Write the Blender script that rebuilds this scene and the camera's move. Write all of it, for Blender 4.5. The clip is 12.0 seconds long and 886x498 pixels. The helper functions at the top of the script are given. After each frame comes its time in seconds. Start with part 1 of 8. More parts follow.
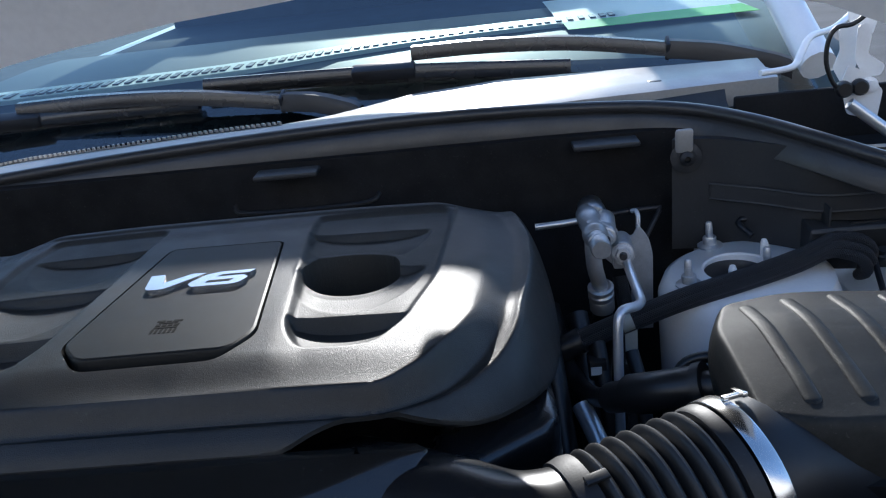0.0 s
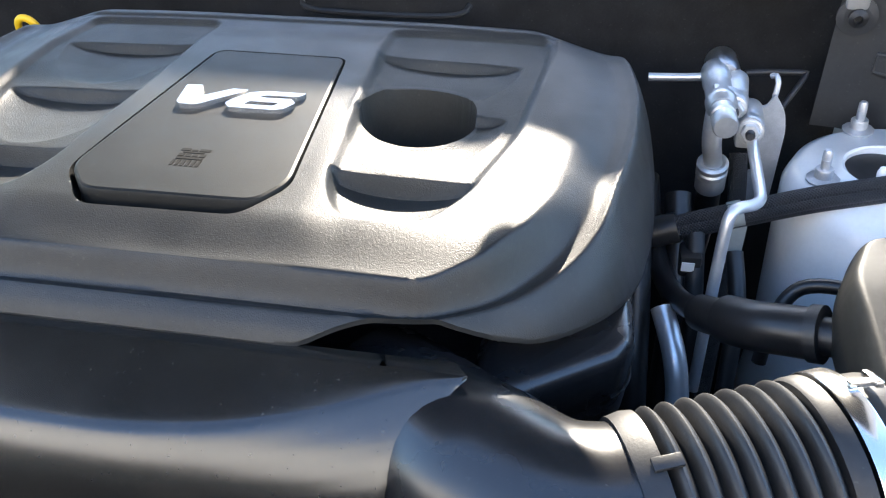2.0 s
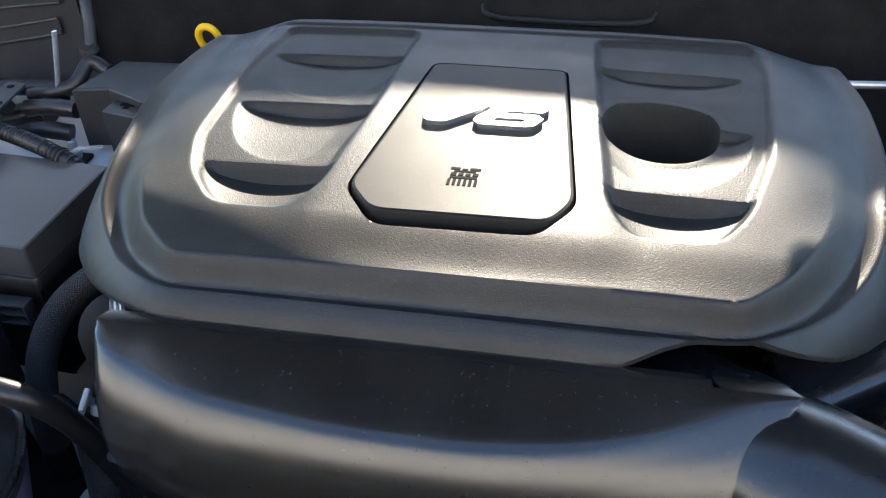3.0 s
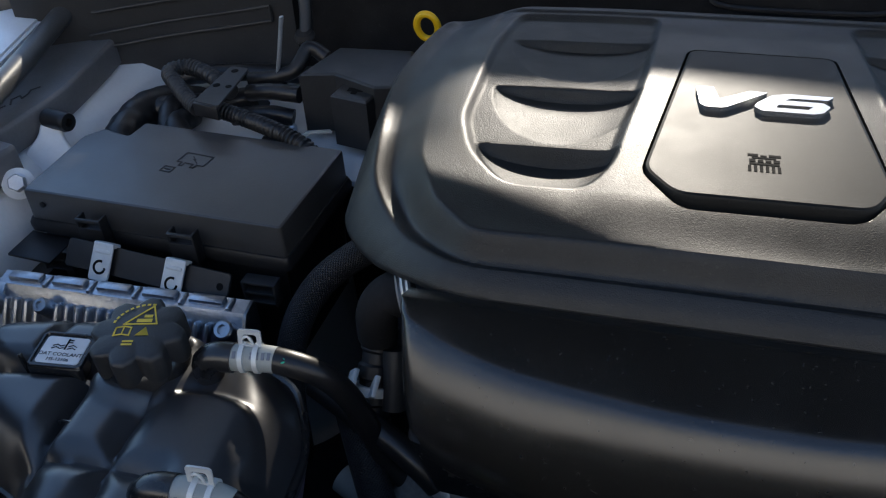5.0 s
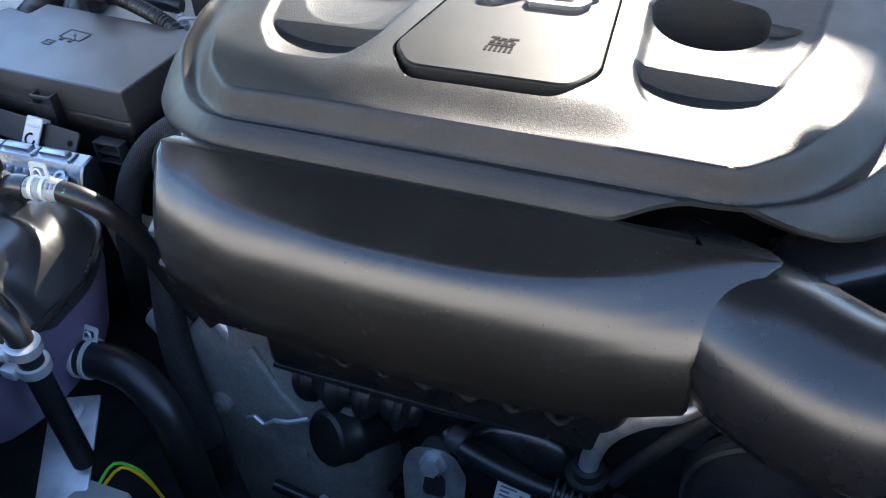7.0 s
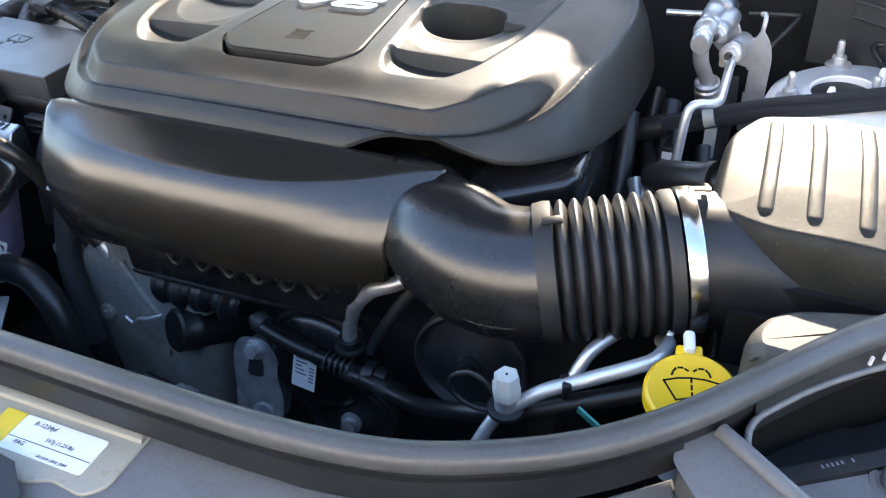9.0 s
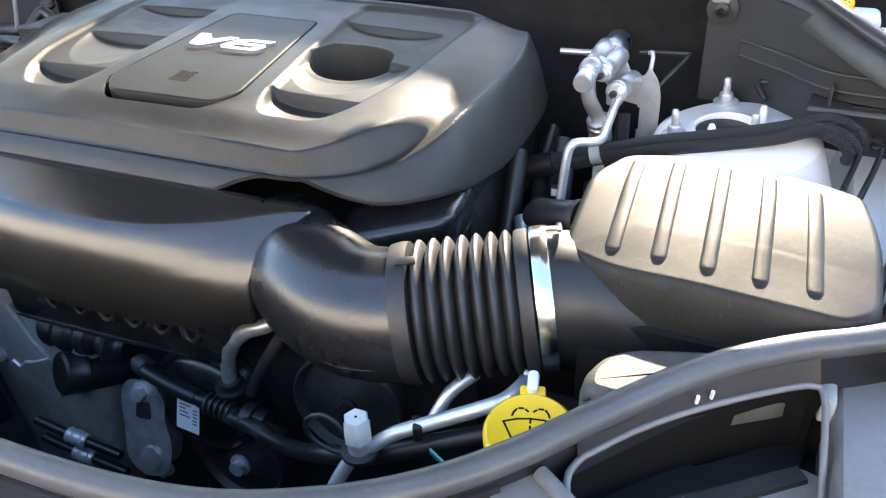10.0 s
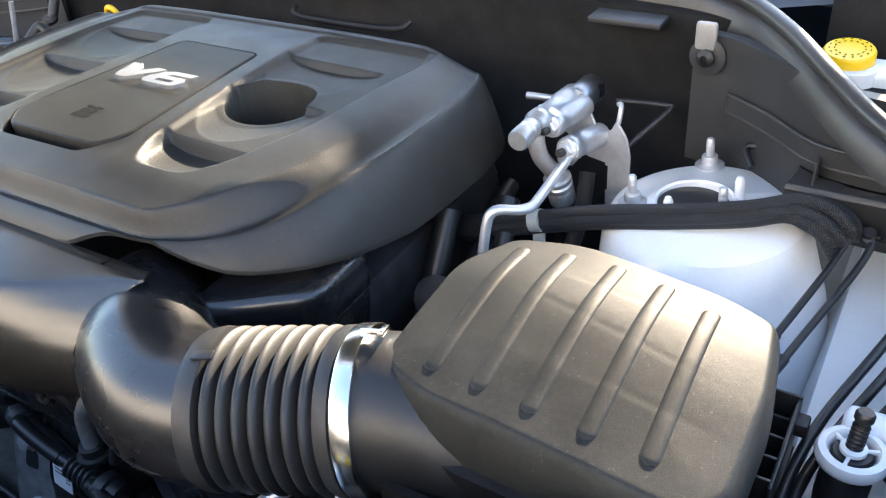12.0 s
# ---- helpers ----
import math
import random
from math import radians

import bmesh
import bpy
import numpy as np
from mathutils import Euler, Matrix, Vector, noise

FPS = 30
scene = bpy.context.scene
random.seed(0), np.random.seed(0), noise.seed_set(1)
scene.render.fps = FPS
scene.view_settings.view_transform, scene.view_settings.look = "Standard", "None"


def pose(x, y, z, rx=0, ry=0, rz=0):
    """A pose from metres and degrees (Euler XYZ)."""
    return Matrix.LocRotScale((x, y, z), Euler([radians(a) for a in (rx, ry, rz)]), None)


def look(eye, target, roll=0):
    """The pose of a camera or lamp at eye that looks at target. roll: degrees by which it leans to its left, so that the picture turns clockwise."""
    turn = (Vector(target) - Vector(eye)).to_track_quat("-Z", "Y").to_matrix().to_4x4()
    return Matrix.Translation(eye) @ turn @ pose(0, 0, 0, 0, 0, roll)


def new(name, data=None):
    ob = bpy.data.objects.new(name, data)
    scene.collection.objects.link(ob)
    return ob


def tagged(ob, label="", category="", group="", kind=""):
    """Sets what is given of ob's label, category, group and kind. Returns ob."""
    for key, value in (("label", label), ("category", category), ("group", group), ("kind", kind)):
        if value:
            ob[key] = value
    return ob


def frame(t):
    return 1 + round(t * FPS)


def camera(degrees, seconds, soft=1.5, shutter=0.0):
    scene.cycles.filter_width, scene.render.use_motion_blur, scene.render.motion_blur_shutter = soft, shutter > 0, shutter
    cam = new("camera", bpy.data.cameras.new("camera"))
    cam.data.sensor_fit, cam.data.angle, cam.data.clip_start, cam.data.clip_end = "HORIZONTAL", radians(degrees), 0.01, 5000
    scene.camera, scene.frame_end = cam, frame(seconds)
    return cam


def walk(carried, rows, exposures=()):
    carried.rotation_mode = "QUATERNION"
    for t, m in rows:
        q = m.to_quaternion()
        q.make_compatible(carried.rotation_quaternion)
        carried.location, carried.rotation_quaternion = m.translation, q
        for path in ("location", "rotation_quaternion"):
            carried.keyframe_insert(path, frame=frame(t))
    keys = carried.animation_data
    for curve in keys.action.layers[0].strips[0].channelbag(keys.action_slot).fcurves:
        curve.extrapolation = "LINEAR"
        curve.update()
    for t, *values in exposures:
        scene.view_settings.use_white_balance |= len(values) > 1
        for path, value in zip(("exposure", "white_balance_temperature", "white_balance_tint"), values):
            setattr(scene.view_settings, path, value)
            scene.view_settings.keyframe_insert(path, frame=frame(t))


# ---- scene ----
cam = camera(55.7, 12.0, soft=1.2)
METRES, EYE, TILT, LEAN, TURN = 1.7, 1.36, -22.0, 6.0, 1.5
ROWS = [
    (0.0, 0.0, 0.0, 0.0, 0.0, 0.0, 0.0),
    (0.5, 0.018, 0.0478, 0.0086, 2.38, -4.23, -3.91),
    (1.0, 0.0384, 0.0778, 0.0147, 5.06, -9.03, -6.17),
    (1.5, 0.0389, 0.085, 0.0278, 7.54, -14.89, -7.74),
    (2.0, 0.0002, 0.0835, 0.0341, 6.68, -15.53, -7.78),
    (2.5, -0.0648, 0.0725, 0.038, 5.97, -16.25, -7.93),
    (3.0, -0.1208, 0.0671, 0.0349, 6.56, -16.74, -7.49),
    (3.5, -0.1631, 0.0687, 0.0292, 7.72, -16.15, -7.64),
    (5.5, -0.2198, 0.055, 0.0066, 12.94, -17.81, -8.59),
    (6.0, -0.1791, 0.0506, 0.0092, 14.93, -19.19, -9.72),
    (6.5, -0.1242, 0.0429, 0.0102, 16.54, -20.41, -10.4),
    (7.0, -0.0599, 0.039, 0.0083, 17.14, -21.37, -10.13),
    (9.0, 0.1153, -0.0678, 0.0152, 18.69, -18.42, -10.39),
    (9.5, 0.1379, -0.0729, 0.0206, 17.6, -16.95, -10.22),
    (10.0, 0.1718, -0.0487, 0.0312, 17.16, -16.04, -10.17),
    (10.5, 0.2165, -0.0058, 0.0495, 19.04, -16.32, -10.66),
    (11.0, 0.2573, 0.0354, 0.0647, 22.11, -16.99, -11.48),
    (11.5, 0.2812, 0.0605, 0.0738, 25.52, -17.56, -11.89),
    (12.0, 0.2687, 0.0724, 0.0798, 27.6, -18.05, -11.43),
]
EXPOSURES = [(0.0, 1.42, 5750, 12), (0.5, 1.95, 5800, 12), (1.0, 2.68, 6050, 12), (1.5, 3.3, 6450, 12), (2.0, 3.43, 6650, 12), (3.0, 2.95, 6850, 12), (3.7, 2.2, 6700, 12), (5.3, 1.5, 6500, 12), (6.0, 1.96, 6450, 12), (7.0, 3.18, 6500, 14), (9.0, 3.53, 7400, 14), (10.0, 3.75, 7500, 14), (12.0, 3.65, 7700, 14)]
walk(cam, [(t, pose(0, 0, EYE, TILT, LEAN, TURN) @ pose(METRES * x, METRES * y, METRES * z, 90 + pitch, roll, yaw)) for t, x, y, z, yaw, pitch, roll in ROWS], EXPOSURES)

# ---------------------------------------------------------------- world and sun
SUN_EL, SUN_AZ = 20.0, -2.0          # low sun from behind the car, over its roof, degrees; azimuth from +y towards +x
world = bpy.data.worlds.new("world")
scene.world = world
world.use_nodes = True
wn = world.node_tree
sky = wn.nodes.new("ShaderNodeTexSky")
sky.sky_type = "NISHITA"
sky.sun_disc = False
sky.sun_elevation = radians(SUN_EL)
sky.sun_rotation = radians(SUN_AZ)
sky.dust_density = 0.3
sky.ozone_density = 3.0
wn.nodes["Background"].inputs["Strength"].default_value = 0.122
wn.links.new(sky.outputs["Color"], wn.nodes["Background"].inputs["Color"])
sun_data = bpy.data.lights.new("sun", "SUN")
sun_data.energy, sun_data.angle, sun_data.color = 2.0, radians(0.55), (1.0, 0.93, 0.80)
sun = new("sun", sun_data)
sun_way = Vector((math.sin(radians(SUN_AZ)) * math.cos(radians(SUN_EL)), math.cos(radians(SUN_AZ)) * math.cos(radians(SUN_EL)), math.sin(radians(SUN_EL))))
sun.matrix_world = look(sun_way * 20, (0, 0, 0))


# ---------------------------------------------------------------- materials
def material(name, color, rough=0.5, metal=0.0, grain=0.0, grain_scale=900.0, mottle=0.0, mottle_scale=14.0, rough_var=0.0,
             spec=0.5, coat=0.0, dust=0.0, alpha=1.0, transmission=0.0, per_object=0.0):
    m = bpy.data.materials.new(name)
    m.use_nodes = True
    nt = m.node_tree
    b = nt.nodes["Principled BSDF"]
    b.inputs["Roughness"].default_value = rough
    b.inputs["Metallic"].default_value = metal
    b.inputs["Specular IOR Level"].default_value = spec
    b.inputs["Coat Weight"].default_value = coat
    b.inputs["Coat Roughness"].default_value = 0.06
    b.inputs["Transmission Weight"].default_value = transmission
    b.inputs["Base Color"].default_value = (*color, 1)
    co = nt.nodes.new("ShaderNodeTexCoord").outputs["Object"]

    def noise_tex(scale, detail):
        n = nt.nodes.new("ShaderNodeTexNoise")
        n.inputs["Scale"].default_value, n.inputs["Detail"].default_value = scale, detail
        nt.links.new(co, n.inputs["Vector"])
        return n.outputs["Fac"]

    def ramp(src, a, b_, lo, hi):
        r = nt.nodes.new("ShaderNodeMapRange")
        r.inputs["From Min"].default_value, r.inputs["From Max"].default_value = a, b_
        r.inputs["To Min"].default_value, r.inputs["To Max"].default_value = lo, hi
        nt.links.new(src, r.inputs["Value"])
        return r.outputs["Result"]

    last = None
    if mottle:
        big, fine = noise_tex(mottle_scale, 5), noise_tex(mottle_scale * 17, 3)
        v = nt.nodes.new("ShaderNodeMath")
        v.operation = "MULTIPLY"
        nt.links.new(ramp(big, 0.3, 0.7, 1 - mottle, 1 + mottle), v.inputs[0])
        nt.links.new(ramp(fine, 0.3, 0.7, 1 - mottle * 0.5, 1 + mottle * 0.5), v.inputs[1])
        h = nt.nodes.new("ShaderNodeHueSaturation")
        h.inputs["Color"].default_value = (*color, 1)
        nt.links.new(v.outputs[0], h.inputs["Value"])
        last = h.outputs["Color"]
    if dust:
        # pale specks and a thin film of dust
        specks = ramp(noise_tex(330, 1), 0.70, 0.76, 0.0, 1.0)
        film = ramp(noise_tex(19, 6), 0.42, 0.75, 0.0, 0.35)
        mx = nt.nodes.new("ShaderNodeMath")
        mx.operation = "ADD"
        nt.links.new(specks, mx.inputs[0])
        nt.links.new(film, mx.inputs[1])
        sc = nt.nodes.new("ShaderNodeMath")
        sc.operation, sc.use_clamp = "MULTIPLY", True
        sc.inputs[1].default_value = dust
        nt.links.new(mx.outputs[0], sc.inputs[0])
        mix = nt.nodes.new("ShaderNodeMix")
        mix.data_type = "RGBA"
        mix.inputs["A"].default_value = (*color, 1)
        mix.inputs["B"].default_value = (0.29, 0.275, 0.24, 1)
        if last:
            nt.links.new(last, mix.inputs["A"])
        nt.links.new(sc.outputs[0], mix.inputs["Factor"])
        last = mix.outputs["Result"]
    if last:
        nt.links.new(last, b.inputs["Base Color"])
    if rough_var:
        nt.links.new(ramp(noise_tex(mottle_scale * 1.7, 4), 0.3, 0.7, max(rough - rough_var, 0.02), rough + rough_var), b.inputs["Roughness"])
    if grain:
        bump = nt.nodes.new("ShaderNodeBump")
        bump.inputs["Strength"].default_value = grain
        bump.inputs["Distance"].default_value = 0.0006
        nt.links.new(noise_tex(grain_scale, 2), bump.inputs["Height"])
        nt.links.new(bump.outputs["Normal"], b.inputs["Normal"])
    return m


COVER = material("grained_black_plastic", (0.0182, 0.0182, 0.0174), 0.42, spec=0.38, grain=0.5, grain_scale=1050, mottle=0.2, rough_var=0.05, dust=0.05)
COVERG = material("coarse_grained_black_plastic", (0.029, 0.029, 0.027), 0.48, spec=0.26, grain=0.9, grain_scale=800, mottle=0.15, rough_var=0.05, dust=0.06)
PANEL = material("fine_black_plastic", (0.018, 0.0174, 0.0158), 0.46, spec=0.18, grain=0.2, grain_scale=1900, mottle=0.1, rough_var=0.03, dust=0.04)
SMOOTH = material("smooth_black_plastic", (0.011, 0.011, 0.012), 0.27, grain=0.0, mottle=0.12, rough_var=0.03, dust=0.035, spec=0.7)
DUSTY = material("dusty_black_plastic", (0.013, 0.012, 0.0105), 0.24, grain=0.0, mottle=0.12, rough_var=0.025, dust=0.06, spec=0.8)
LID = material("dusty_grained_plastic", (0.0235, 0.0234, 0.0215), 0.42, spec=0.11, grain=0.38, grain_scale=2000, mottle=0.25, rough_var=0.06, dust=0.09)
BLACK = material("black_plastic", (0.010, 0.010, 0.011), 0.45, grain=0.15, mottle=0.2, rough_var=0.08)
RUBBER = material("black_rubber", (0.014, 0.014, 0.015), 0.50, grain=0.15, grain_scale=700, mottle=0.3, rough_var=0.1, dust=0.06)
HOSE = material("hose_rubber", (0.010, 0.010, 0.011), 0.36, grain=0.08, mottle=0.2, rough_var=0.06, dust=0.04)
SEAL = material("seal_rubber", (0.060, 0.060, 0.060), 0.40, grain=0.2, grain_scale=400, mottle=0.2, rough_var=0.08, dust=0.06)
SEALDARK = material("dark_seal_rubber", (0.028, 0.028, 0.029), 0.36, grain=0.2, grain_scale=400, mottle=0.2, rough_var=0.08, dust=0.04)
INSUL = material("firewall_mat", (0.010, 0.010, 0.011), 0.85, spec=0.2, grain=0.6, grain_scale=260, mottle=0.3, mottle_scale=30, dust=0.05)
GREYPL = material("grey_black_plastic", (0.022, 0.023, 0.025), 0.50, grain=0.3, grain_scale=700, mottle=0.15, rough_var=0.06, dust=0.05)
PAINT = material("white_body_paint", (0.80, 0.81, 0.82), 0.35, mottle=0.04, coat=0.3, dust=0.05)
ALU = material("cast_aluminium", (0.50, 0.51, 0.52), 0.40, metal=0.75, grain=0.3, grain_scale=500, mottle=0.12, rough_var=0.08)
ECUALU = material("dark_cast_aluminium", (0.50, 0.52, 0.55), 0.34, metal=1.0, grain=0.4, grain_scale=400, mottle=0.2, rough_var=0.08)
TUBE = material("bare_aluminium_tube", (0.68, 0.69, 0.71), 0.34, metal=0.7, mottle=0.08, rough_var=0.06, grain=0.05)
STEEL = material("polished_steel", (0.75, 0.74, 0.72), 0.20, metal=1.0, mottle=0.05, rough_var=0.04)
ZINC = material("zinc_plated_steel", (0.54, 0.55, 0.57), 0.42, metal=0.6, mottle=0.15, mottle_scale=60)
CASTING = material("dull_engine_casting", (0.21, 0.205, 0.195), 0.58, metal=0.1, grain=0.5, grain_scale=300, mottle=0.3)
DARKMETAL = material("dark_engine_metal", (0.035, 0.035, 0.038), 0.5, metal=0.4, grain=0.3, mottle=0.4, mottle_scale=30)
YELLOW = material("yellow_plastic", (0.80, 0.49, 0.012), 0.38, mottle=0.05)
# INK is also laid on sheets and discs that stand in for shaded hollows.
INK = material("black_print_and_shade", (0.006, 0.006, 0.006), 0.85, spec=0.15)
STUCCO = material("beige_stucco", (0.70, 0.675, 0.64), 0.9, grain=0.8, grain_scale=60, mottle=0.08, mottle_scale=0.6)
TANK = material("glossy_black_tank", (0.022, 0.022, 0.024), 0.36, spec=1.0, grain=0.03, grain_scale=300, mottle=0.15, rough_var=0.03)
CABIN = material("sky_tinted_cabin", (0.016, 0.032, 0.052), 0.8, spec=0.15, mottle=0.2)
BADGE = material("satin_silver_badge", (0.76, 0.76, 0.76), 0.22, metal=0.92, mottle=0.04)
FUSELID = material("grey_fuse_lid", (0.040, 0.040, 0.041), 0.34, spec=0.8, grain=0.35, grain_scale=900, mottle=0.12, rough_var=0.05, dust=0.06)
YINK = material("yellow_print", (0.65, 0.48, 0.04), 0.5)
PAPER = material("white_label", (0.72, 0.73, 0.74), 0.45, mottle=0.05)
GREYINK = material("grey_print", (0.16, 0.17, 0.20), 0.5)
WHITEPL = material("white_plastic", (0.70, 0.71, 0.72), 0.45, mottle=0.05)
GREYCAP = material("pale_grey_plastic", (0.30, 0.32, 0.305), 0.45, mottle=0.08)
CAPGREY = material("pale_cap_plastic", (0.47, 0.49, 0.47), 0.45, mottle=0.08)
PURPLE = material("translucent_tank", (0.16, 0.12, 0.20), 0.35, mottle=0.1, coat=0.2)
HOODUNDER = material("hood_underside", (0.80, 0.78, 0.76), 0.5, mottle=0.06, mottle_scale=5)
COWLPL = material("cowl_plastic", (0.26, 0.25, 0.235), 0.36, spec=1.0, grain=0.12, grain_scale=500, mottle=0.12, rough_var=0.05, dust=0.1)
# DASH leans blue for the reflected sky; DASHLIP is its sunlit strip, painted paler.
DASH = material("grey_dashboard", (0.055, 0.080, 0.085), 0.55, grain=0.3, grain_scale=400, mottle=0.06)
DASHLIP = material("sunlit_dash_strip", (0.60, 0.68, 0.66), 0.5, grain=0.2, grain_scale=400, mottle=0.06)
GREEN = material("green_print", (0.10, 0.62, 0.05), 0.6)
# PAD also goes on rubber and sheets kept dark in place of shade.
PAD = material("insulation_and_shade_black", (0.016, 0.016, 0.017), 0.9, grain=0.6, grain_scale=200, mottle=0.2, spec=0.15)
RAILPL = material("satin_grey_rail_plastic", (0.13, 0.13, 0.135), 0.40, spec=0.6, grain=0.25, grain_scale=900, mottle=0.15, rough_var=0.05, dust=0.08)
SUPPL = material("grey_support_plastic", (0.125, 0.125, 0.128), 0.46, grain=0.3, grain_scale=900, mottle=0.15, rough_var=0.06, dust=0.06)
# Paled for dust and for the sun on the snorkel's top.
DUSTYLIT = material("dusted_sunlit_plastic", (0.05, 0.048, 0.042), 0.6, grain=0.5, grain_scale=900, mottle=0.25, mottle_scale=30, dust=0.3)
HOOKMETAL = material("dull_hook_pipe", (0.44, 0.45, 0.46), 0.34, metal=0.7, mottle=0.3, mottle_scale=60)
STRIP = material("beige_grey_paint", (0.30, 0.28, 0.23), 0.30, mottle=0.08, rough_var=0.05, dust=0.08)
BRAID = None
DIMBASE = material("dark_backdrop_base", (0.04, 0.033, 0.03), 0.85, grain=0.6, grain_scale=40, mottle=0.2, mottle_scale=2)
# Darkened below usual asphalt to carry the car's shadow on the ground ahead.
ASPHALT = material("asphalt", (0.05, 0.05, 0.05), 0.85, grain=0.8, grain_scale=120, mottle=0.3, mottle_scale=3)


def braided():
    m = bpy.data.materials.new("braided_sleeve")
    m.use_nodes = True
    nt = m.node_tree
    b = nt.nodes["Principled BSDF"]
    b.inputs["Base Color"].default_value = (0.014, 0.014, 0.016, 1)
    b.inputs["Roughness"].default_value = 0.42
    uv = nt.nodes.new("ShaderNodeUVMap").outputs["UV"]
    hs = []
    for turn in (38, -38):
        mp = nt.nodes.new("ShaderNodeMapping")
        mp.inputs["Rotation"].default_value = (0, 0, radians(turn))
        nt.links.new(uv, mp.inputs["Vector"])
        w = nt.nodes.new("ShaderNodeTexWave")
        w.inputs["Scale"].default_value = 150.0
        nt.links.new(mp.outputs["Vector"], w.inputs["Vector"])
        hs.append(w.outputs["Fac"])
    mx = nt.nodes.new("ShaderNodeMath")
    mx.operation = "MAXIMUM"
    nt.links.new(hs[0], mx.inputs[0])
    nt.links.new(hs[1], mx.inputs[1])
    tone = nt.nodes.new("ShaderNodeMix")
    tone.data_type = "RGBA"
    tone.inputs["A"].default_value = (0.006, 0.006, 0.007, 1)
    tone.inputs["B"].default_value = (0.028, 0.028, 0.031, 1)
    nt.links.new(mx.outputs[0], tone.inputs["Factor"])
    nt.links.new(tone.outputs["Result"], b.inputs["Base Color"])
    bump = nt.nodes.new("ShaderNodeBump")
    bump.inputs["Distance"].default_value = 0.0016
    nt.links.new(mx.outputs[0], bump.inputs["Height"])
    nt.links.new(bump.outputs["Normal"], b.inputs["Normal"])
    return m


BRAID = braided()


def clear_glass(name, tint, rough=0.0):
    m = bpy.data.materials.new(name)
    m.use_nodes = True
    nt = m.node_tree
    out = nt.nodes["Material Output"]
    tr = nt.nodes.new("ShaderNodeBsdfTransparent")
    tr.inputs["Color"].default_value = (*tint, 1)
    gl = nt.nodes.new("ShaderNodeBsdfGlossy")
    gl.inputs["Roughness"].default_value = rough
    fr = nt.nodes.new("ShaderNodeFresnel")
    fr.inputs["IOR"].default_value = 2.1
    mix = nt.nodes.new("ShaderNodeMixShader")
    nt.links.new(fr.outputs[0], mix.inputs[0])
    nt.links.new(tr.outputs[0], mix.inputs[1])
    nt.links.new(gl.outputs[0], mix.inputs[2])
    nt.links.new(mix.outputs[0], out.inputs["Surface"])
    return m


GLASS = clear_glass("tinted_glass", (0.62, 0.80, 0.80))


# ---------------------------------------------------------------- mesh helpers
def link_mesh(name, bm, mat, smooth=True):
    me = bpy.data.meshes.new(name)
    bm.normal_update()
    bm.to_mesh(me)
    bm.free()
    me.materials.append(mat)
    if smooth:
        me.polygons.foreach_set("use_smooth", [True] * len(me.polygons))
        me.set_sharp_from_angle(angle=radians(38))
        keys = {k for p in me.polygons if p.loop_total > 8 for k in p.edge_keys}
        if keys:                                          # flat caps keep their crisp edge
            for e in me.edges:
                if e.key in keys:
                    e.use_edge_sharp = True
    return new(name, me)


def part(name, bm, mat, parent=None, label="", smooth=True):
    ob = link_mesh(name, bm, mat, smooth)
    if parent is not None:
        ob.parent = parent
        up = parent
        while up.parent:
            up = up.parent
        ob.matrix_parent_inverse = Matrix.Translation(-base_of(parent))
    return tagged(ob, label)


def base_of(ob):
    v = Vector(ob.location)
    if ob.parent:
        v = v + base_of(ob.parent) + ob.matrix_parent_inverse.translation
    return v


def thing(name, at, label, category, group="", kind=""):
    """An Empty at a thing's base; its parts are built in world metres."""
    e = new(name)
    e.location = at
    e.empty_display_size = 0.02
    return tagged(e, label, category, group, kind)


def bm_new():
    return bmesh.new()


def spline(points, step=0.006, closed=False):
    """Points along a smooth curve through the given ones."""
    p = [Vector(q) for q in points]
    n = len(p)
    out = []
    for i in range(n if closed else n - 1):
        a, b, c, d = (p[(i - 1) % n], p[i], p[(i + 1) % n], p[(i + 2) % n]) if closed else (p[max(i - 1, 0)], p[i], p[i + 1], p[min(i + 2, n - 1)])
        m = max(2, int((c - b).length / step))
        for k in range(m):
            t = k / m
            out.append(0.5 * (2 * b + (c - a) * t + (2 * a - 5 * b + 4 * c - d) * t * t + (3 * b - a - 3 * c + d) * t ** 3))
    if not closed:
        out.append(p[-1])
    return out


